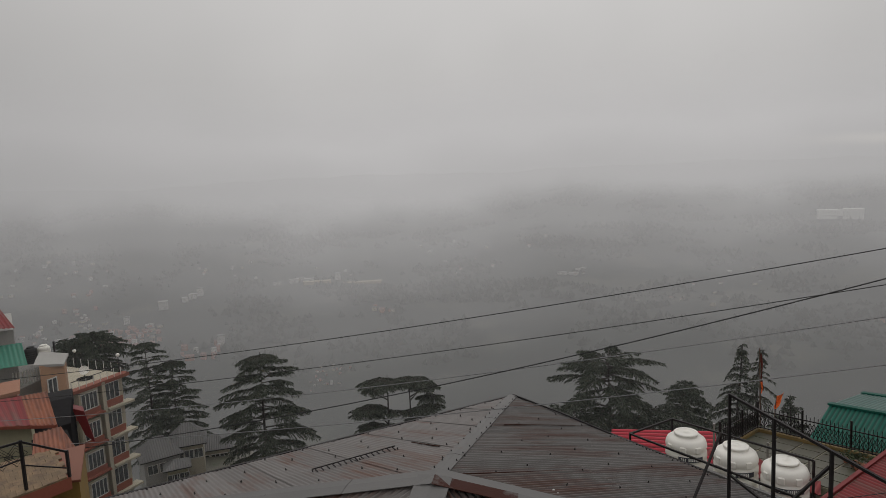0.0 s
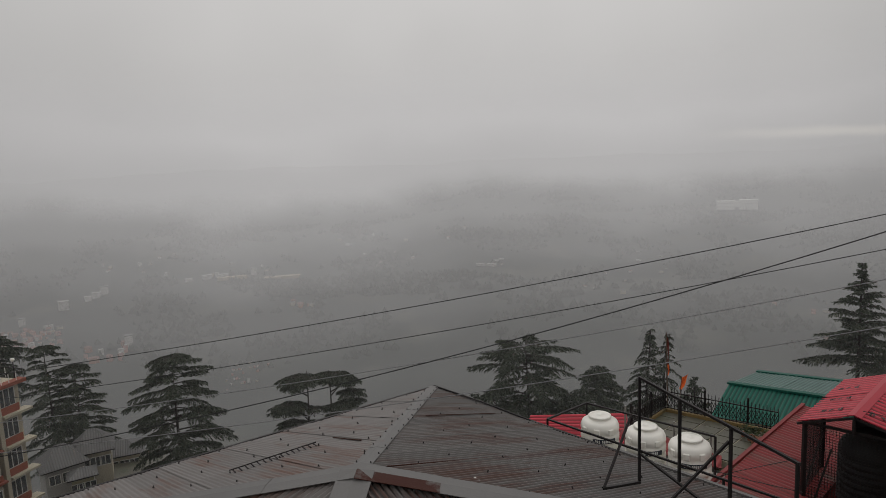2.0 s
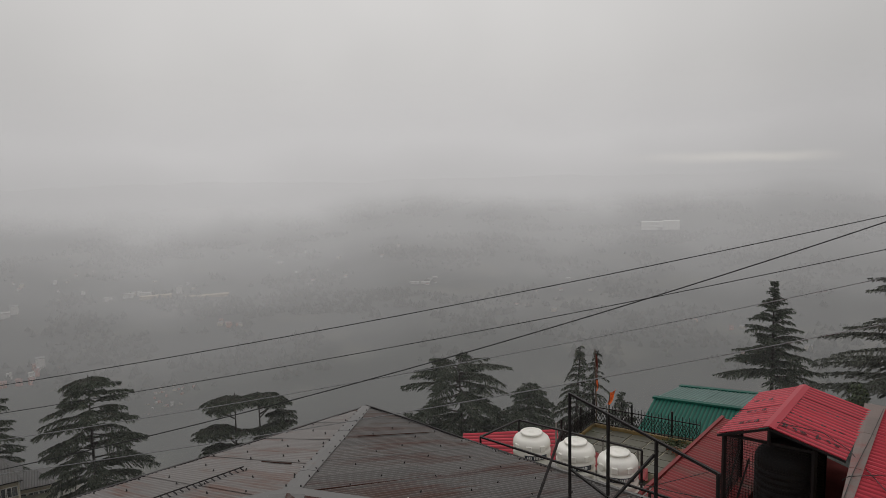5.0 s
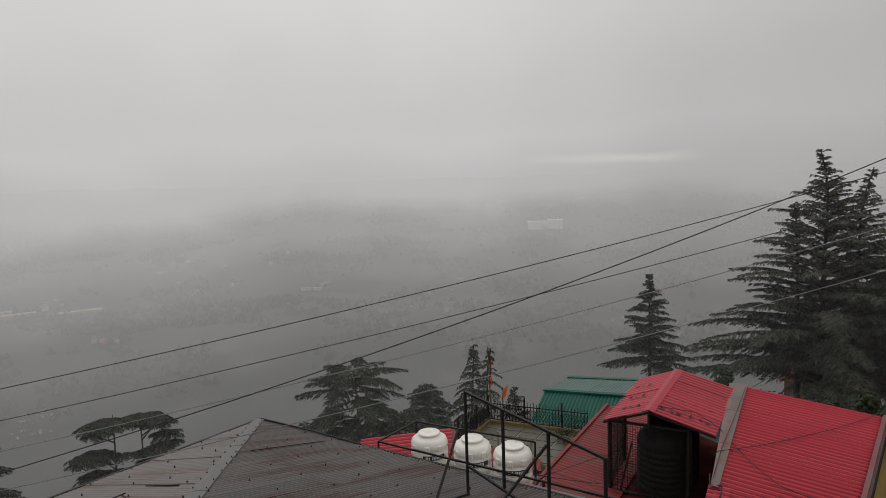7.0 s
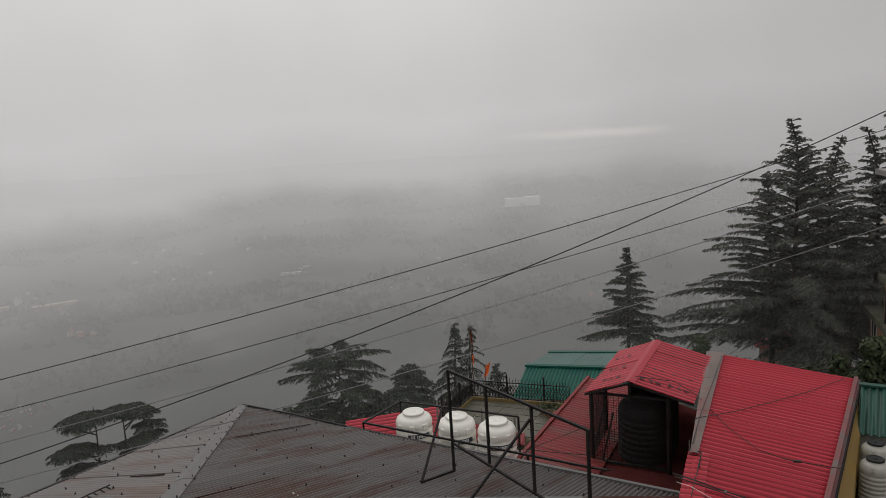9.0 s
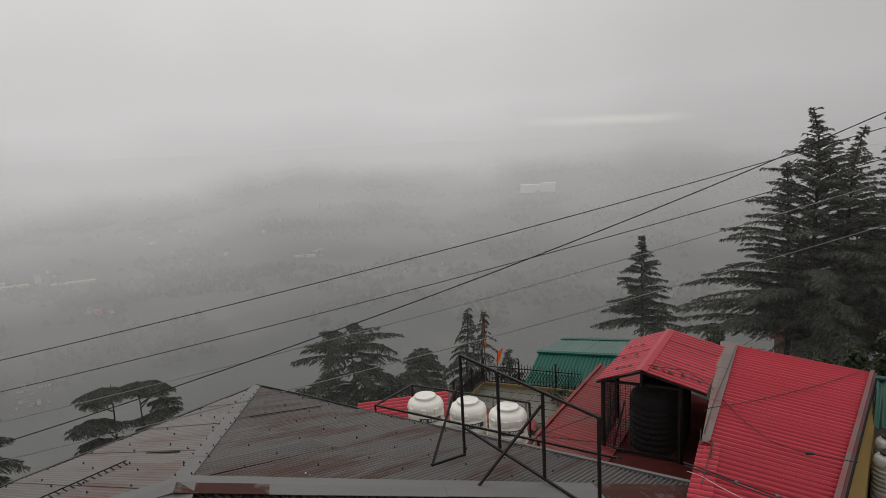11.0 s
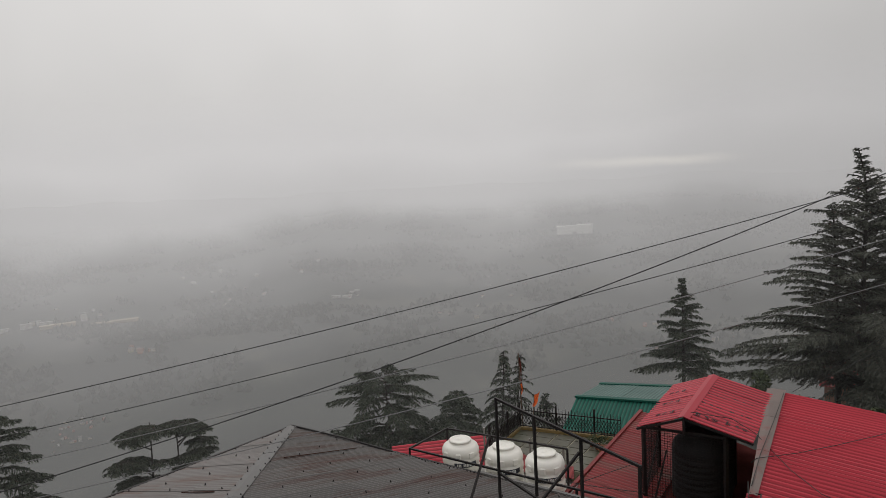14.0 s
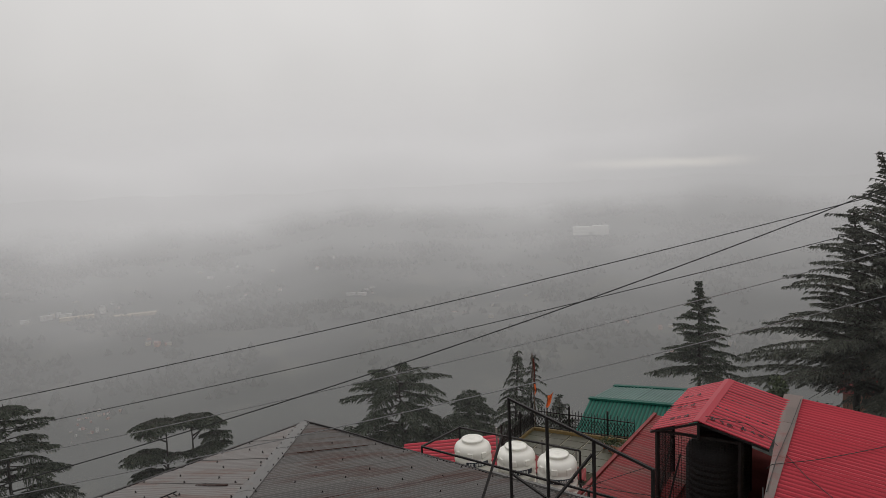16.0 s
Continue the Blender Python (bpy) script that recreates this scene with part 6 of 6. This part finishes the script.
L1 = "tall deodar cedar with layered dark green drooping branches"
cedar("cedar", -29.2, 112, -22.6, 5.6, 8, "broad", 3, "dense dome-crowned cedar on the slope", size=1.5, dens=1.3)
cedar("cedar", -30.9, 113, -23.2, 3.4, 7, "broad", 4, "dense dome-crowned cedar on the slope", size=1.5, dens=1.3)
cedar("cedar", -25.5, 108, -24.2, 4.6, 18, "layered", 5, "open-layered cedar standing behind the flats", size=1.35, dens=0.62)
cedar("cedar", -23.6, 109, -28.0, 5.4, 15, "layered", 6, "open-layered cedar standing behind the flats", size=1.35, dens=0.72)
cedar("cedar", -16.6, 74, -19.6, 5.6, 13, "layered", 8, "broad layered cedar with a thick trunk", size=1.1, dens=0.85)
cedar("cedar", -5.7, 60, -19.25, 3.0, 5.0, "pads", 9, "flat-topped cedar with spreading umbrella branches", size=1.0,
      pads=((-0.7, -0.5, 0.3, 1.7), (0.5, -0.45, -0.6, 1.3), (-0.3, -0.9, 1.3, 1.2), (-1.9, -2.9, -0.3, 1.5), (-1.1, -3.6, 0.9, 1.2), (0.7, -3.4, -0.5, 0.8), (-1.5, -4.9, 0.2, 1.6), (0.4, -5.4, 0.8, 1.3), (-1.3, -1.1, -0.5, 1.0), (-2.3, -3.6, 0.4, 1.0)))
cedar("cedar", -3.75, 60.5, -19.6, 2.9, 4.8, "pads", 10, "flat-topped cedar with spreading umbrella branches", size=1.0,
      pads=((0.6, -0.45, 0.2, 1.5), (1.5, -0.75, -0.5, 1.1), (-0.2, -0.6, 1.1, 1.2), (2.0, -2.2, 0.2, 1.2), (1.2, -2.9, -0.8, 1.1), (0.1, -3.6, 0.5, 0.9), (1.2, -4.4, 0.1, 1.6), (1.2, -1.2, 0.5, 1.0), (2.1, -3.0, -0.2, 1.0)))
cedar("cedar", 14.3, 48, -14.2, 5.3, 5.4, "broad", 12, "broad spreading cedar with drooping layered limbs", size=0.85, dens=0.62, fan=0.30)
cedar("cedar", 11.5, 50, -19.0, 4.0, 3.0, "broad", 13, "low spreading cedar below a larger one", size=1.0, dens=0.6, fan=0.3)
cedar("cedar", 17.3, 50, -19.2, 3.4, 3.0, "broad", 27, "low spreading cedar below a larger one", size=1.0, dens=0.8)
cedar("cedar", 20.6, 78, -26.3, 3.4, 6, "broad", 14, "pale misty cedar farther down the slope", size=1.2, dens=1.2)
cedar("cedar", 24.85, 38, -10.3, 2.0, 4.4, "cone", 15, "young cedar with drooping branches by the terrace", size=0.7, dens=0.72, fan=0.32, weep=0.24)
cedar("cedar", 26.0, 38.6, -10.75, 1.3, 2.8, "cone", 16, "young cedar leader with a hooked top", size=0.66, lean=0.35, dens=0.62, fan=0.26, weep=0.2)
cedar("cedar", 28.6, 44, -15.1, 1.6, 3, "cone", 17, "small cedar behind the terrace fence", size=0.85)
cedar("cedar", 40.35, 60, -9.65, 4.3, 8.6, "cone", 18, "conical cedar with tiered branches", size=0.9, dens=0.9, fan=0.34)
cedar("cedar", 53.4, 42, 0.5, 7.6, 13.6, "cone", 21, L1, NEEDLES_NEAR, lean=-0.9, size=0.72, dens=0.62, fan=0.21, lift=0.16)
cedar("cedar", 51.5, 42.6, -2.5, 4.3, 9.5, "cone", 26, L1, NEEDLES_NEAR, lean=-0.3, size=0.72, dens=0.45, fan=0.21, lift=0.16)
cedar("cedar", 55.3, 43, -0.6, 4.8, 11.5, "cone", 22, L1, NEEDLES_NEAR, lean=1.0, size=0.72, dens=0.55, fan=0.21, lift=0.12)
cedar("cedar", 58.5, 45, -0.2, 4.8, 13.0, "cone", 23, L1, NEEDLES_NEAR, lean=-1.1, size=0.76, dens=0.6, fan=0.24, lift=0.08)
cedar("cedar", 61.4, 45, 0.5, 4.9, 15.0, "broad", 24, L1, NEEDLES_NEAR, size=0.95, dens=0.5, fan=0.3)
cedar("cedar", 56.0, 47.5, -6.4, 4.6, 7.0, "broad", 25, L1, NEEDLES_NEAR, size=0.85, dens=0.55, fan=0.3)


def shrub(az, d, z, r, h, seed, label):
    rr = random.Random(seed)
    c = polar(az, d, 0)
    g = min(z - h, land(c.x, c.y))
    t = thing("shrub", (c.x, c.y, g), label, "shrub", "shrubs on the bank")
    part("stem", tube(bmesh.new(), [(c.x, c.y, g), (c.x + 0.1, c.y, z - h * 0.3)], 0.08, 6, 0.03), BARK, t)
    verts, fs = [], []
    lumps = [(rr.uniform(-0.6, 0.6) * r, rr.uniform(-0.6, 0.6) * r, z - h * rr.random() * 0.8, rr.uniform(0.3, 0.55) * r) for _ in range(14)]
    for lx, ly, lz, lr in lumps:
        for _ in range(130):
            v = Vector((rr.gauss(0, 1), rr.gauss(0, 1), rr.gauss(0, 1))).normalized() * lr * rr.uniform(0.7, 1.05)
            p = Vector((lx, ly, lz - lr)) + v + c
            u = Vector((rr.uniform(-1, 1), rr.uniform(-1, 1), rr.uniform(-1, 1))).normalized() * 0.11
            w = u.cross(v).normalized() * 0.06
            b0 = len(verts)
            verts += [p - u, p + w, p + u, p - w]
            fs.append((b0, b0 + 1, b0 + 2, b0 + 3))
    me = bpy.data.meshes.new("leaves")
    me.from_pydata([tuple(v - ORIGIN[t]) for v in verts], [], fs)
    me.materials.append(SHRUB)
    ob = new("leaves", me)
    ob.parent = t


shrub(46.3, 36, -10.6, 0.75, 1.8, 31, "round dark green shrub behind the red roof")
for i, (az, d, z, r, h) in enumerate(((48.0, 34, -11.1, 1.2, 2), (50.5, 33, -10.9, 1.6, 2.5), (53, 32, -10.5, 1.7, 2.5), (55.5, 30, -9.9, 1.6, 2.5), (57.2, 28, -8.7, 1.0, 2.5), (59.2, 27.5, -7.7, 0.9, 1.4), (44, 38, -12.2, 1.0, 2))):
    shrub(az, d, z, r, h, 40 + i, "dense dark green shrubs along the bank")

# ---- overhead wires ----
WA, WB = Vector((-17.36, 20.68, 0)), Vector((17.98, 8.77, 0))


def overhead(name, c2, c1, c0, r, m_, label, s0=-0.12, s1=1.15):
    pts = []
    for i in range(41):
        s = s0 + (s1 - s0) * i / 40
        p = WA.lerp(WB, s)
        pts.append(Vector((p.x, p.y, c2 * s * s + c1 * s + c0)))
    solid(name, tube(bmesh.new(), pts, r, 5), m_, label, "wire", "overhead wires", "structure")


overhead("overhead_wire", 2.073, 4.658, -6.36, 0.010, CABLE, "thin dark overhead wire across the valley view")
overhead("overhead_cable", 4.119, 6.033, -9.017, 0.013, CABLE, "thicker black overhead cable")
overhead("overhead_wire", 1.991, 4.719, -7.057, 0.009, CABLE, "thin dark overhead wire across the valley view")
overhead("overhead_wire", 2.447, 4.344, -7.647, 0.010, WIRE, "thin grey aluminium overhead wire")
overhead("overhead_wire", 2.14, 4.457, -8.515, 0.011, WIRE, "pale grey aluminium overhead wire")
for a0_, e0_, a1_, e1_ in ((47.67, -16.63, 59.05, -8.38), (48.5, -17.8, 59.07, -9.0), (49.31, -17.52, 59.11, -10.19)):
    p, q = polar(a0_, 31, 31 * math.tan(radians(e0_))), polar(a1_, 24, 24 * math.tan(radians(e1_)))
    q = p + (q - p) * 1.3
    mid_ = (p + q) / 2 - Vector((0, 0, 0.12))
    solid("service_wire", tube(bmesh.new(), [p, p.lerp(mid_, 0.5) - Vector((0, 0, 0.03)), mid_, mid_.lerp(q, 0.5) - Vector((0, 0, 0.03)), q], 0.011, 5), CABLE, "thin service wire running down past the cedars", "wire", "overhead wires", "structure")
# cables lying over the red roof
def lying(pts, r, label, m_=CABLE):
    solid("roof_cable", tube(bmesh.new(), pts, r, 5), m_, label, "cable", "roof cables")


lying([(10.95, 10.75, -6.62), (11.02, 10.66, -6.5), (12.23, 10.67, -6.63), (13.5, 10.76, -6.74), (15.21, 10.93, -6.88), (16.97, 11.2, -7.0), (18.2, 11.4, -6.9)], 0.009, "black cable slung over the red roof")
lying([(10.9, 12.6, -6.05), (11.9, 12.3, -6.3), (12.03, 11.67, -6.48), (11.8, 11.04, -6.57), (11.44, 10.14, -6.65), (11.25, 9.23, -6.74), (11.44, 8.7, -6.8), (11.64, 8.5, -6.83), (12.3, 8.0, -6.95)], 0.009, "black cable sagging across the red roof")
lying([(14.86, 13.41, -6.46), (13.05, 12.07, -6.47), (11.21, 10.74, -6.47), (9.95, 9.76, -6.5)], 0.009, "black cable along the ridge flashing")
lying([(8.70, 9.05, -6.5), (8.89, 8.64, -6.52), (9.14, 8.17, -6.59), (9.59, 7.5, -6.71), (9.86, 7.0, -6.8)], 0.014, "black pipe along the low end of the red roof")
lying([(8.66, 8.95, -6.51), (9.11, 8.1, -6.61), (9.55, 7.36, -6.73), (9.8, 6.9, -6.8)], 0.012, "black pipe along the low end of the red roof")
lying([(8.48, 8.72, -6.47), (8.62, 8.52, -6.50), (8.69, 8.16, -6.55), (8.8, 7.78, -6.60), (8.98, 7.49, -6.65)], 0.005, "thin pale wire on the low end of the red roof", PRINT)
lying([(9.98, 9.88, -6.47), (9.52, 9.42, -6.49), (9.68, 9.28, -6.51), (9.07, 8.8, -6.51), (8.39, 8.27, -6.52)], 0.010, "black cable hanging over the sheet ends")
for p in ((9.14, 8.17, -6.60), (9.52, 7.60, -6.69)):
    solid("pipe_clip", box(bmesh.new(), p, (0.08, 0.05, 0.04), 30, 0.008), FLASHING, "small grey clip that holds roof pipes", "clip", "pipe clips")
for p0_, p1_ in (((8.38, 14.44, -8.34), (10.0, 12.5, -8.34)), ((8.29, 14.24, -8.34), (9.55, 12.55, -8.34))):
    solid("service_pipe", tube(bmesh.new(), [p0_, p1_], 0.022, 6), STEEL, "black pipe lying on the faded red roof", "pipe", "roof pipes")
solid("cable_joint", box(bmesh.new(), (11.6, 8.54, -6.82), (0.16, 0.06, 0.05), -40, 0.01), CABLE, "small black cable joint on the red roof", "cable joint")
lying([polar(36.4, 15.6, -7.0), polar(34.5, 16.4, -7.6), polar(32.0, 16.6, -8.0), polar(30.3, 16.2, -8.05)], 0.009, "thin cable drooping over the faded red roof")
lying([polar(30.2, 15.9, -7.72), polar(33.0, 15.6, -7.68), polar(37.0, 15.3, -7.6)], 0.010, "thin cable above the faded red roof")

# ---- far town on the hillside ----
def town_house(seed, wall_m, roof_m, w, dep, h, floors, pitched):
    rr = random.Random(seed)
    t = thing("town_house", (0, 0, 0), "small hillside house seen through mist", "house", "houses of the far town")
    part("wall", box(bmesh.new(), (0, 0, h / 2 - 4), (w, dep, h + 8)), wall_m, t)
    if pitched:
        bm = bmesh.new()
        v = [bm.verts.new(p) for p in ((-w / 2 - 0.6, -dep / 2 - 0.6, h), (w / 2 + 0.6, -dep / 2 - 0.6, h), (w / 2 + 0.6, dep / 2 + 0.6, h), (-w / 2 - 0.6, dep / 2 + 0.6, h), (-w / 2 - 0.3, 0, h + dep * 0.28), (w / 2 + 0.3, 0, h + dep * 0.28))]
        for f in ((0, 1, 5, 4), (2, 3, 4, 5), (1, 2, 5), (3, 0, 4), (3, 2, 1, 0)):
            bm.faces.new([v[i] for i in f])
        part("roof", bm, roof_m, t)
    else:
        part("roof", box(bmesh.new(), (0, 0, h + 0.3), (w + 0.8, dep + 0.8, 0.6)), roof_m, t)
    for f in range(floors):
        for k in range(max(2, int(w / 3.2))):
            n_ = max(2, int(w / 3.2))
            part("window", box(bmesh.new(), (-w / 2 + w * (k + 0.5) / n_, -dep / 2 - 0.05, h * (f + 0.5) / floors), (1.3, 0.2, 1.3)), TOWN_WINDOW, t)
    return t


kinds = [town_house(1, TOWN_WHITE, GREY_WALL, 11, 9, 9, 3, False), town_house(2, TOWN_WHITE, TOWN_ROOF, 12, 8, 6, 2, True), town_house(3, TOWN_PINK, TOWN_ROOF, 10, 9, 9, 3, True),
         town_house(4, CREAM, SLATE, 14, 9, 6, 2, True), town_house(5, TOWN_WHITE, SLATE, 9, 8, 12, 4, False), town_house(6, ORANGE, TOWN_ROOF, 12, 9, 7, 2, True), town_house(7, TOWN_WHITE, GREY_WALL, 18, 8, 4, 1, False)]
used = set()


def hillside(az, el):
    """Where the line of sight at a bearing and a height angle meets the far hillside."""
    d = 480.0
    while d < 1900:
        p = polar(az, d, 0)
        if land(p.x, p.y) > d * math.tan(radians(el)):
            return p.x, p.y, d
        d += 8
    return None


def settle(az, el, k, turn, sc=1.0):
    got = hillside(az, el)
    if not got:
        return None
    m = Matrix.Translation((got[0], got[1], land(got[0], got[1]) + 0.5)) @ Matrix.Rotation(radians(-az + turn), 4, "Z")
    if k not in used:
        used.add(k)
        kinds[k].matrix_basis = m @ Matrix.Diagonal((sc, sc, sc, 1))
        return kinds[k]
    ob = copy_thing(kinds[k], m)
    ob.scale = (sc, sc, sc)
    return ob


tr = random.Random(11)
# bearing from, to; height angle from, to; how many; which kinds
for a0_, a1_, e0_, e1_, n_, pick in ((-30.5, -24.2, -13.2, -11.6, 105, (2, 5, 5, 2, 0, 3, 1)), (-31.0, -28.6, -11.5, -8.6, 20, (2, 5, 1, 0)), (-37, -31.5, -13.4, -11.0, 24, (2, 5, 1, 0, 4)), (-33, -28, -12.2, -10.5, 14, (0, 3, 1)),
                                     (-22.8, -19.6, -14.9, -13.6, 12, (2, 5, 0)), (-37, -27, -8.4, -5.8, 22, (3, 0, 1, 6)), (-19, -8, -9.3, -8.3, 9, (0, 1, 3)), (-21, -14, -8.0, -6.8, 8, (1, 0, 3)),
                                     (-6.5, -4.5, -12.8, -11.9, 6, (1, 3, 5)), (0, 5, -9.6, -8.2, 7, (1, 6, 3)), (9.6, 12.4, -9.9, -9.3, 5, (6, 1)),
                                     (15, 24, -12.5, -10.5, 7, (3, 1)), (23, 29, -10.6, -8.8, 7, (6, 3, 1)), (33, 39, -14.0, -12.6, 3, (2, 3)), (38, 46, -15.5, -14.0, 3, (2, 3)), (-2, 14, -7.5, -6.2, 6, (3, 1)), (31, 36, -3.6, -3.0, 4, (6, 3))):
    for _ in range(n_):
        settle(tr.uniform(a0_, a1_), tr.uniform(e0_, e1_), tr.choice(pick), tr.uniform(-25, 25), tr.uniform(0.22, 0.44))
for _ in range(26):
    settle(tr.uniform(-12.6, -8.8), tr.uniform(-18.7, -16.8), tr.choice((0, 2, 3, 3, 5, 1)), tr.uniform(-60, 60), tr.uniform(0.10, 0.2))
for az, el, k, sc in ((-20.9, -9.75, 4, 1.2), (-21.5, -10.0, 0, 1.1), (-22.1, -10.1, 0, 0.9), (-23.8, -10.4, 0, 1.25), (-9.4, -9.35, 4, 1.0), (-13.2, -9.2, 6, 0.9), (-14.6, -9.3, 6, 0.7), (-11.9, -9.25, 6, 0.9),
                      (10.4, -9.75, 6, 0.9), (11.4, -9.8, 6, 0.9), (-19.6, -13.9, 4, 1.0), (-26.6, -11.3, 4, 0.9), (1.0, -6.7, 0, 0.6), (-1.2, -7.4, 6, 0.6), (-10.6, -18.4, 4, 0.35)):
    settle(az, el, k, 0, sc * 0.78)
for az, el, w, dd in ((-7.6, -9.85, 62, 10), (-11.2, -9.5, 36, 8)):
    got = hillside(az, el)
    if got:
        solid("open_yard", box(bmesh.new(), (got[0], got[1], land(got[0], got[1])), (w, dd, 7), -az), SAND, "bare sandy yard on the far hillside", "yard", "yards of the far town", "structure")

# woods on the far hillside: crowns in loose patches, lightened against their shaded sides
wr = random.Random(77)
wv, wf = [], []
while len(wf) < 15000 * 6:
    az, d = wr.uniform(-38, 62), 560 + 1170 * wr.random() ** 0.75
    if az < -19 and d < 1150 and wr.random() < 0.75:
        continue
    p = polar(az, d, 0)
    if noise.noise(Vector((p.x / 95, p.y / 95, 7.7))) + 0.5 * noise.noise(Vector((p.x / 35, p.y / 35, 1.2))) < wr.uniform(-0.02, 0.12):
        continue
    r, h, z0 = wr.uniform(2.6, 5.0), wr.uniform(4.0, 8.5), land(p.x, p.y) - 2
    tip = len(wv)
    wv.append((p.x, p.y, z0 + h))
    for j in range(6):
        a = j * 1.047 + wr.uniform(-0.2, 0.2)
        q = r * wr.uniform(0.7, 1.2)
        wv.append((p.x + q * math.cos(a), p.y + q * math.sin(a), z0 + h * wr.uniform(0.05, 0.3)))
    for j in range(6):
        wf.append((tip, tip + 1 + j, tip + 1 + (j + 1) % 6))
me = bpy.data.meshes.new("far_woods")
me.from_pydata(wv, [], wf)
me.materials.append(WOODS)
tagged(new("far_woods", me), "cedar woods scattered over the misty far hillside, colour lifted against shade", "woods", "", "stuff")

got = hillside(31.63, -5.35)
hall_c = Vector((got[0], got[1], 0))
hall_s = got[2] / 1290
hall_z = land(got[0], got[1]) + 9 * hall_s
hall = thing("white_hall", (hall_c.x, hall_c.y, hall_z - 8), "long white public building on the far ridge", "public building")
ht = Matrix.Rotation(radians(-31.63), 4, "Z")


def hbox(x, y, z, sx, sy, sz):
    p = hall_c + ht @ Vector((x * hall_s, y * hall_s, 0)) + Vector((0, 0, hall_z + z * hall_s))
    return box(bmesh.new(), p, (sx * hall_s, sy * hall_s, sz * hall_s), -31.63)


part("wing", hbox(-19, 0, 0, 30, 14, 15), WHITE_WALL, hall)
part("wing", hbox(19, 0, 1, 30, 14, 17), WHITE_WALL, hall)
part("porch", hbox(0, 4, -2, 10, 12, 14), GREY_WALL, hall)
part("roof", hbox(-19, 0, 8.0, 31, 15, 1.2), WHITE_WALL, hall)
part("roof", hbox(19, 0, 10.0, 31, 15, 1.2), WHITE_WALL, hall)
part("gable", hbox(0, 0, 3, 9, 14, 10), WHITE_WALL, hall)
for i in range(16):
    x = -33 + i * 4.3
    if abs(x) > 4:
        part("window", hbox(x, -7.1, 4, 2.0, 0.4, 2.6), TOWN_WINDOW, hall)
        part("window", hbox(x, -7.1, -1.5, 2.0, 0.4, 2.6), TOWN_WINDOW, hall)
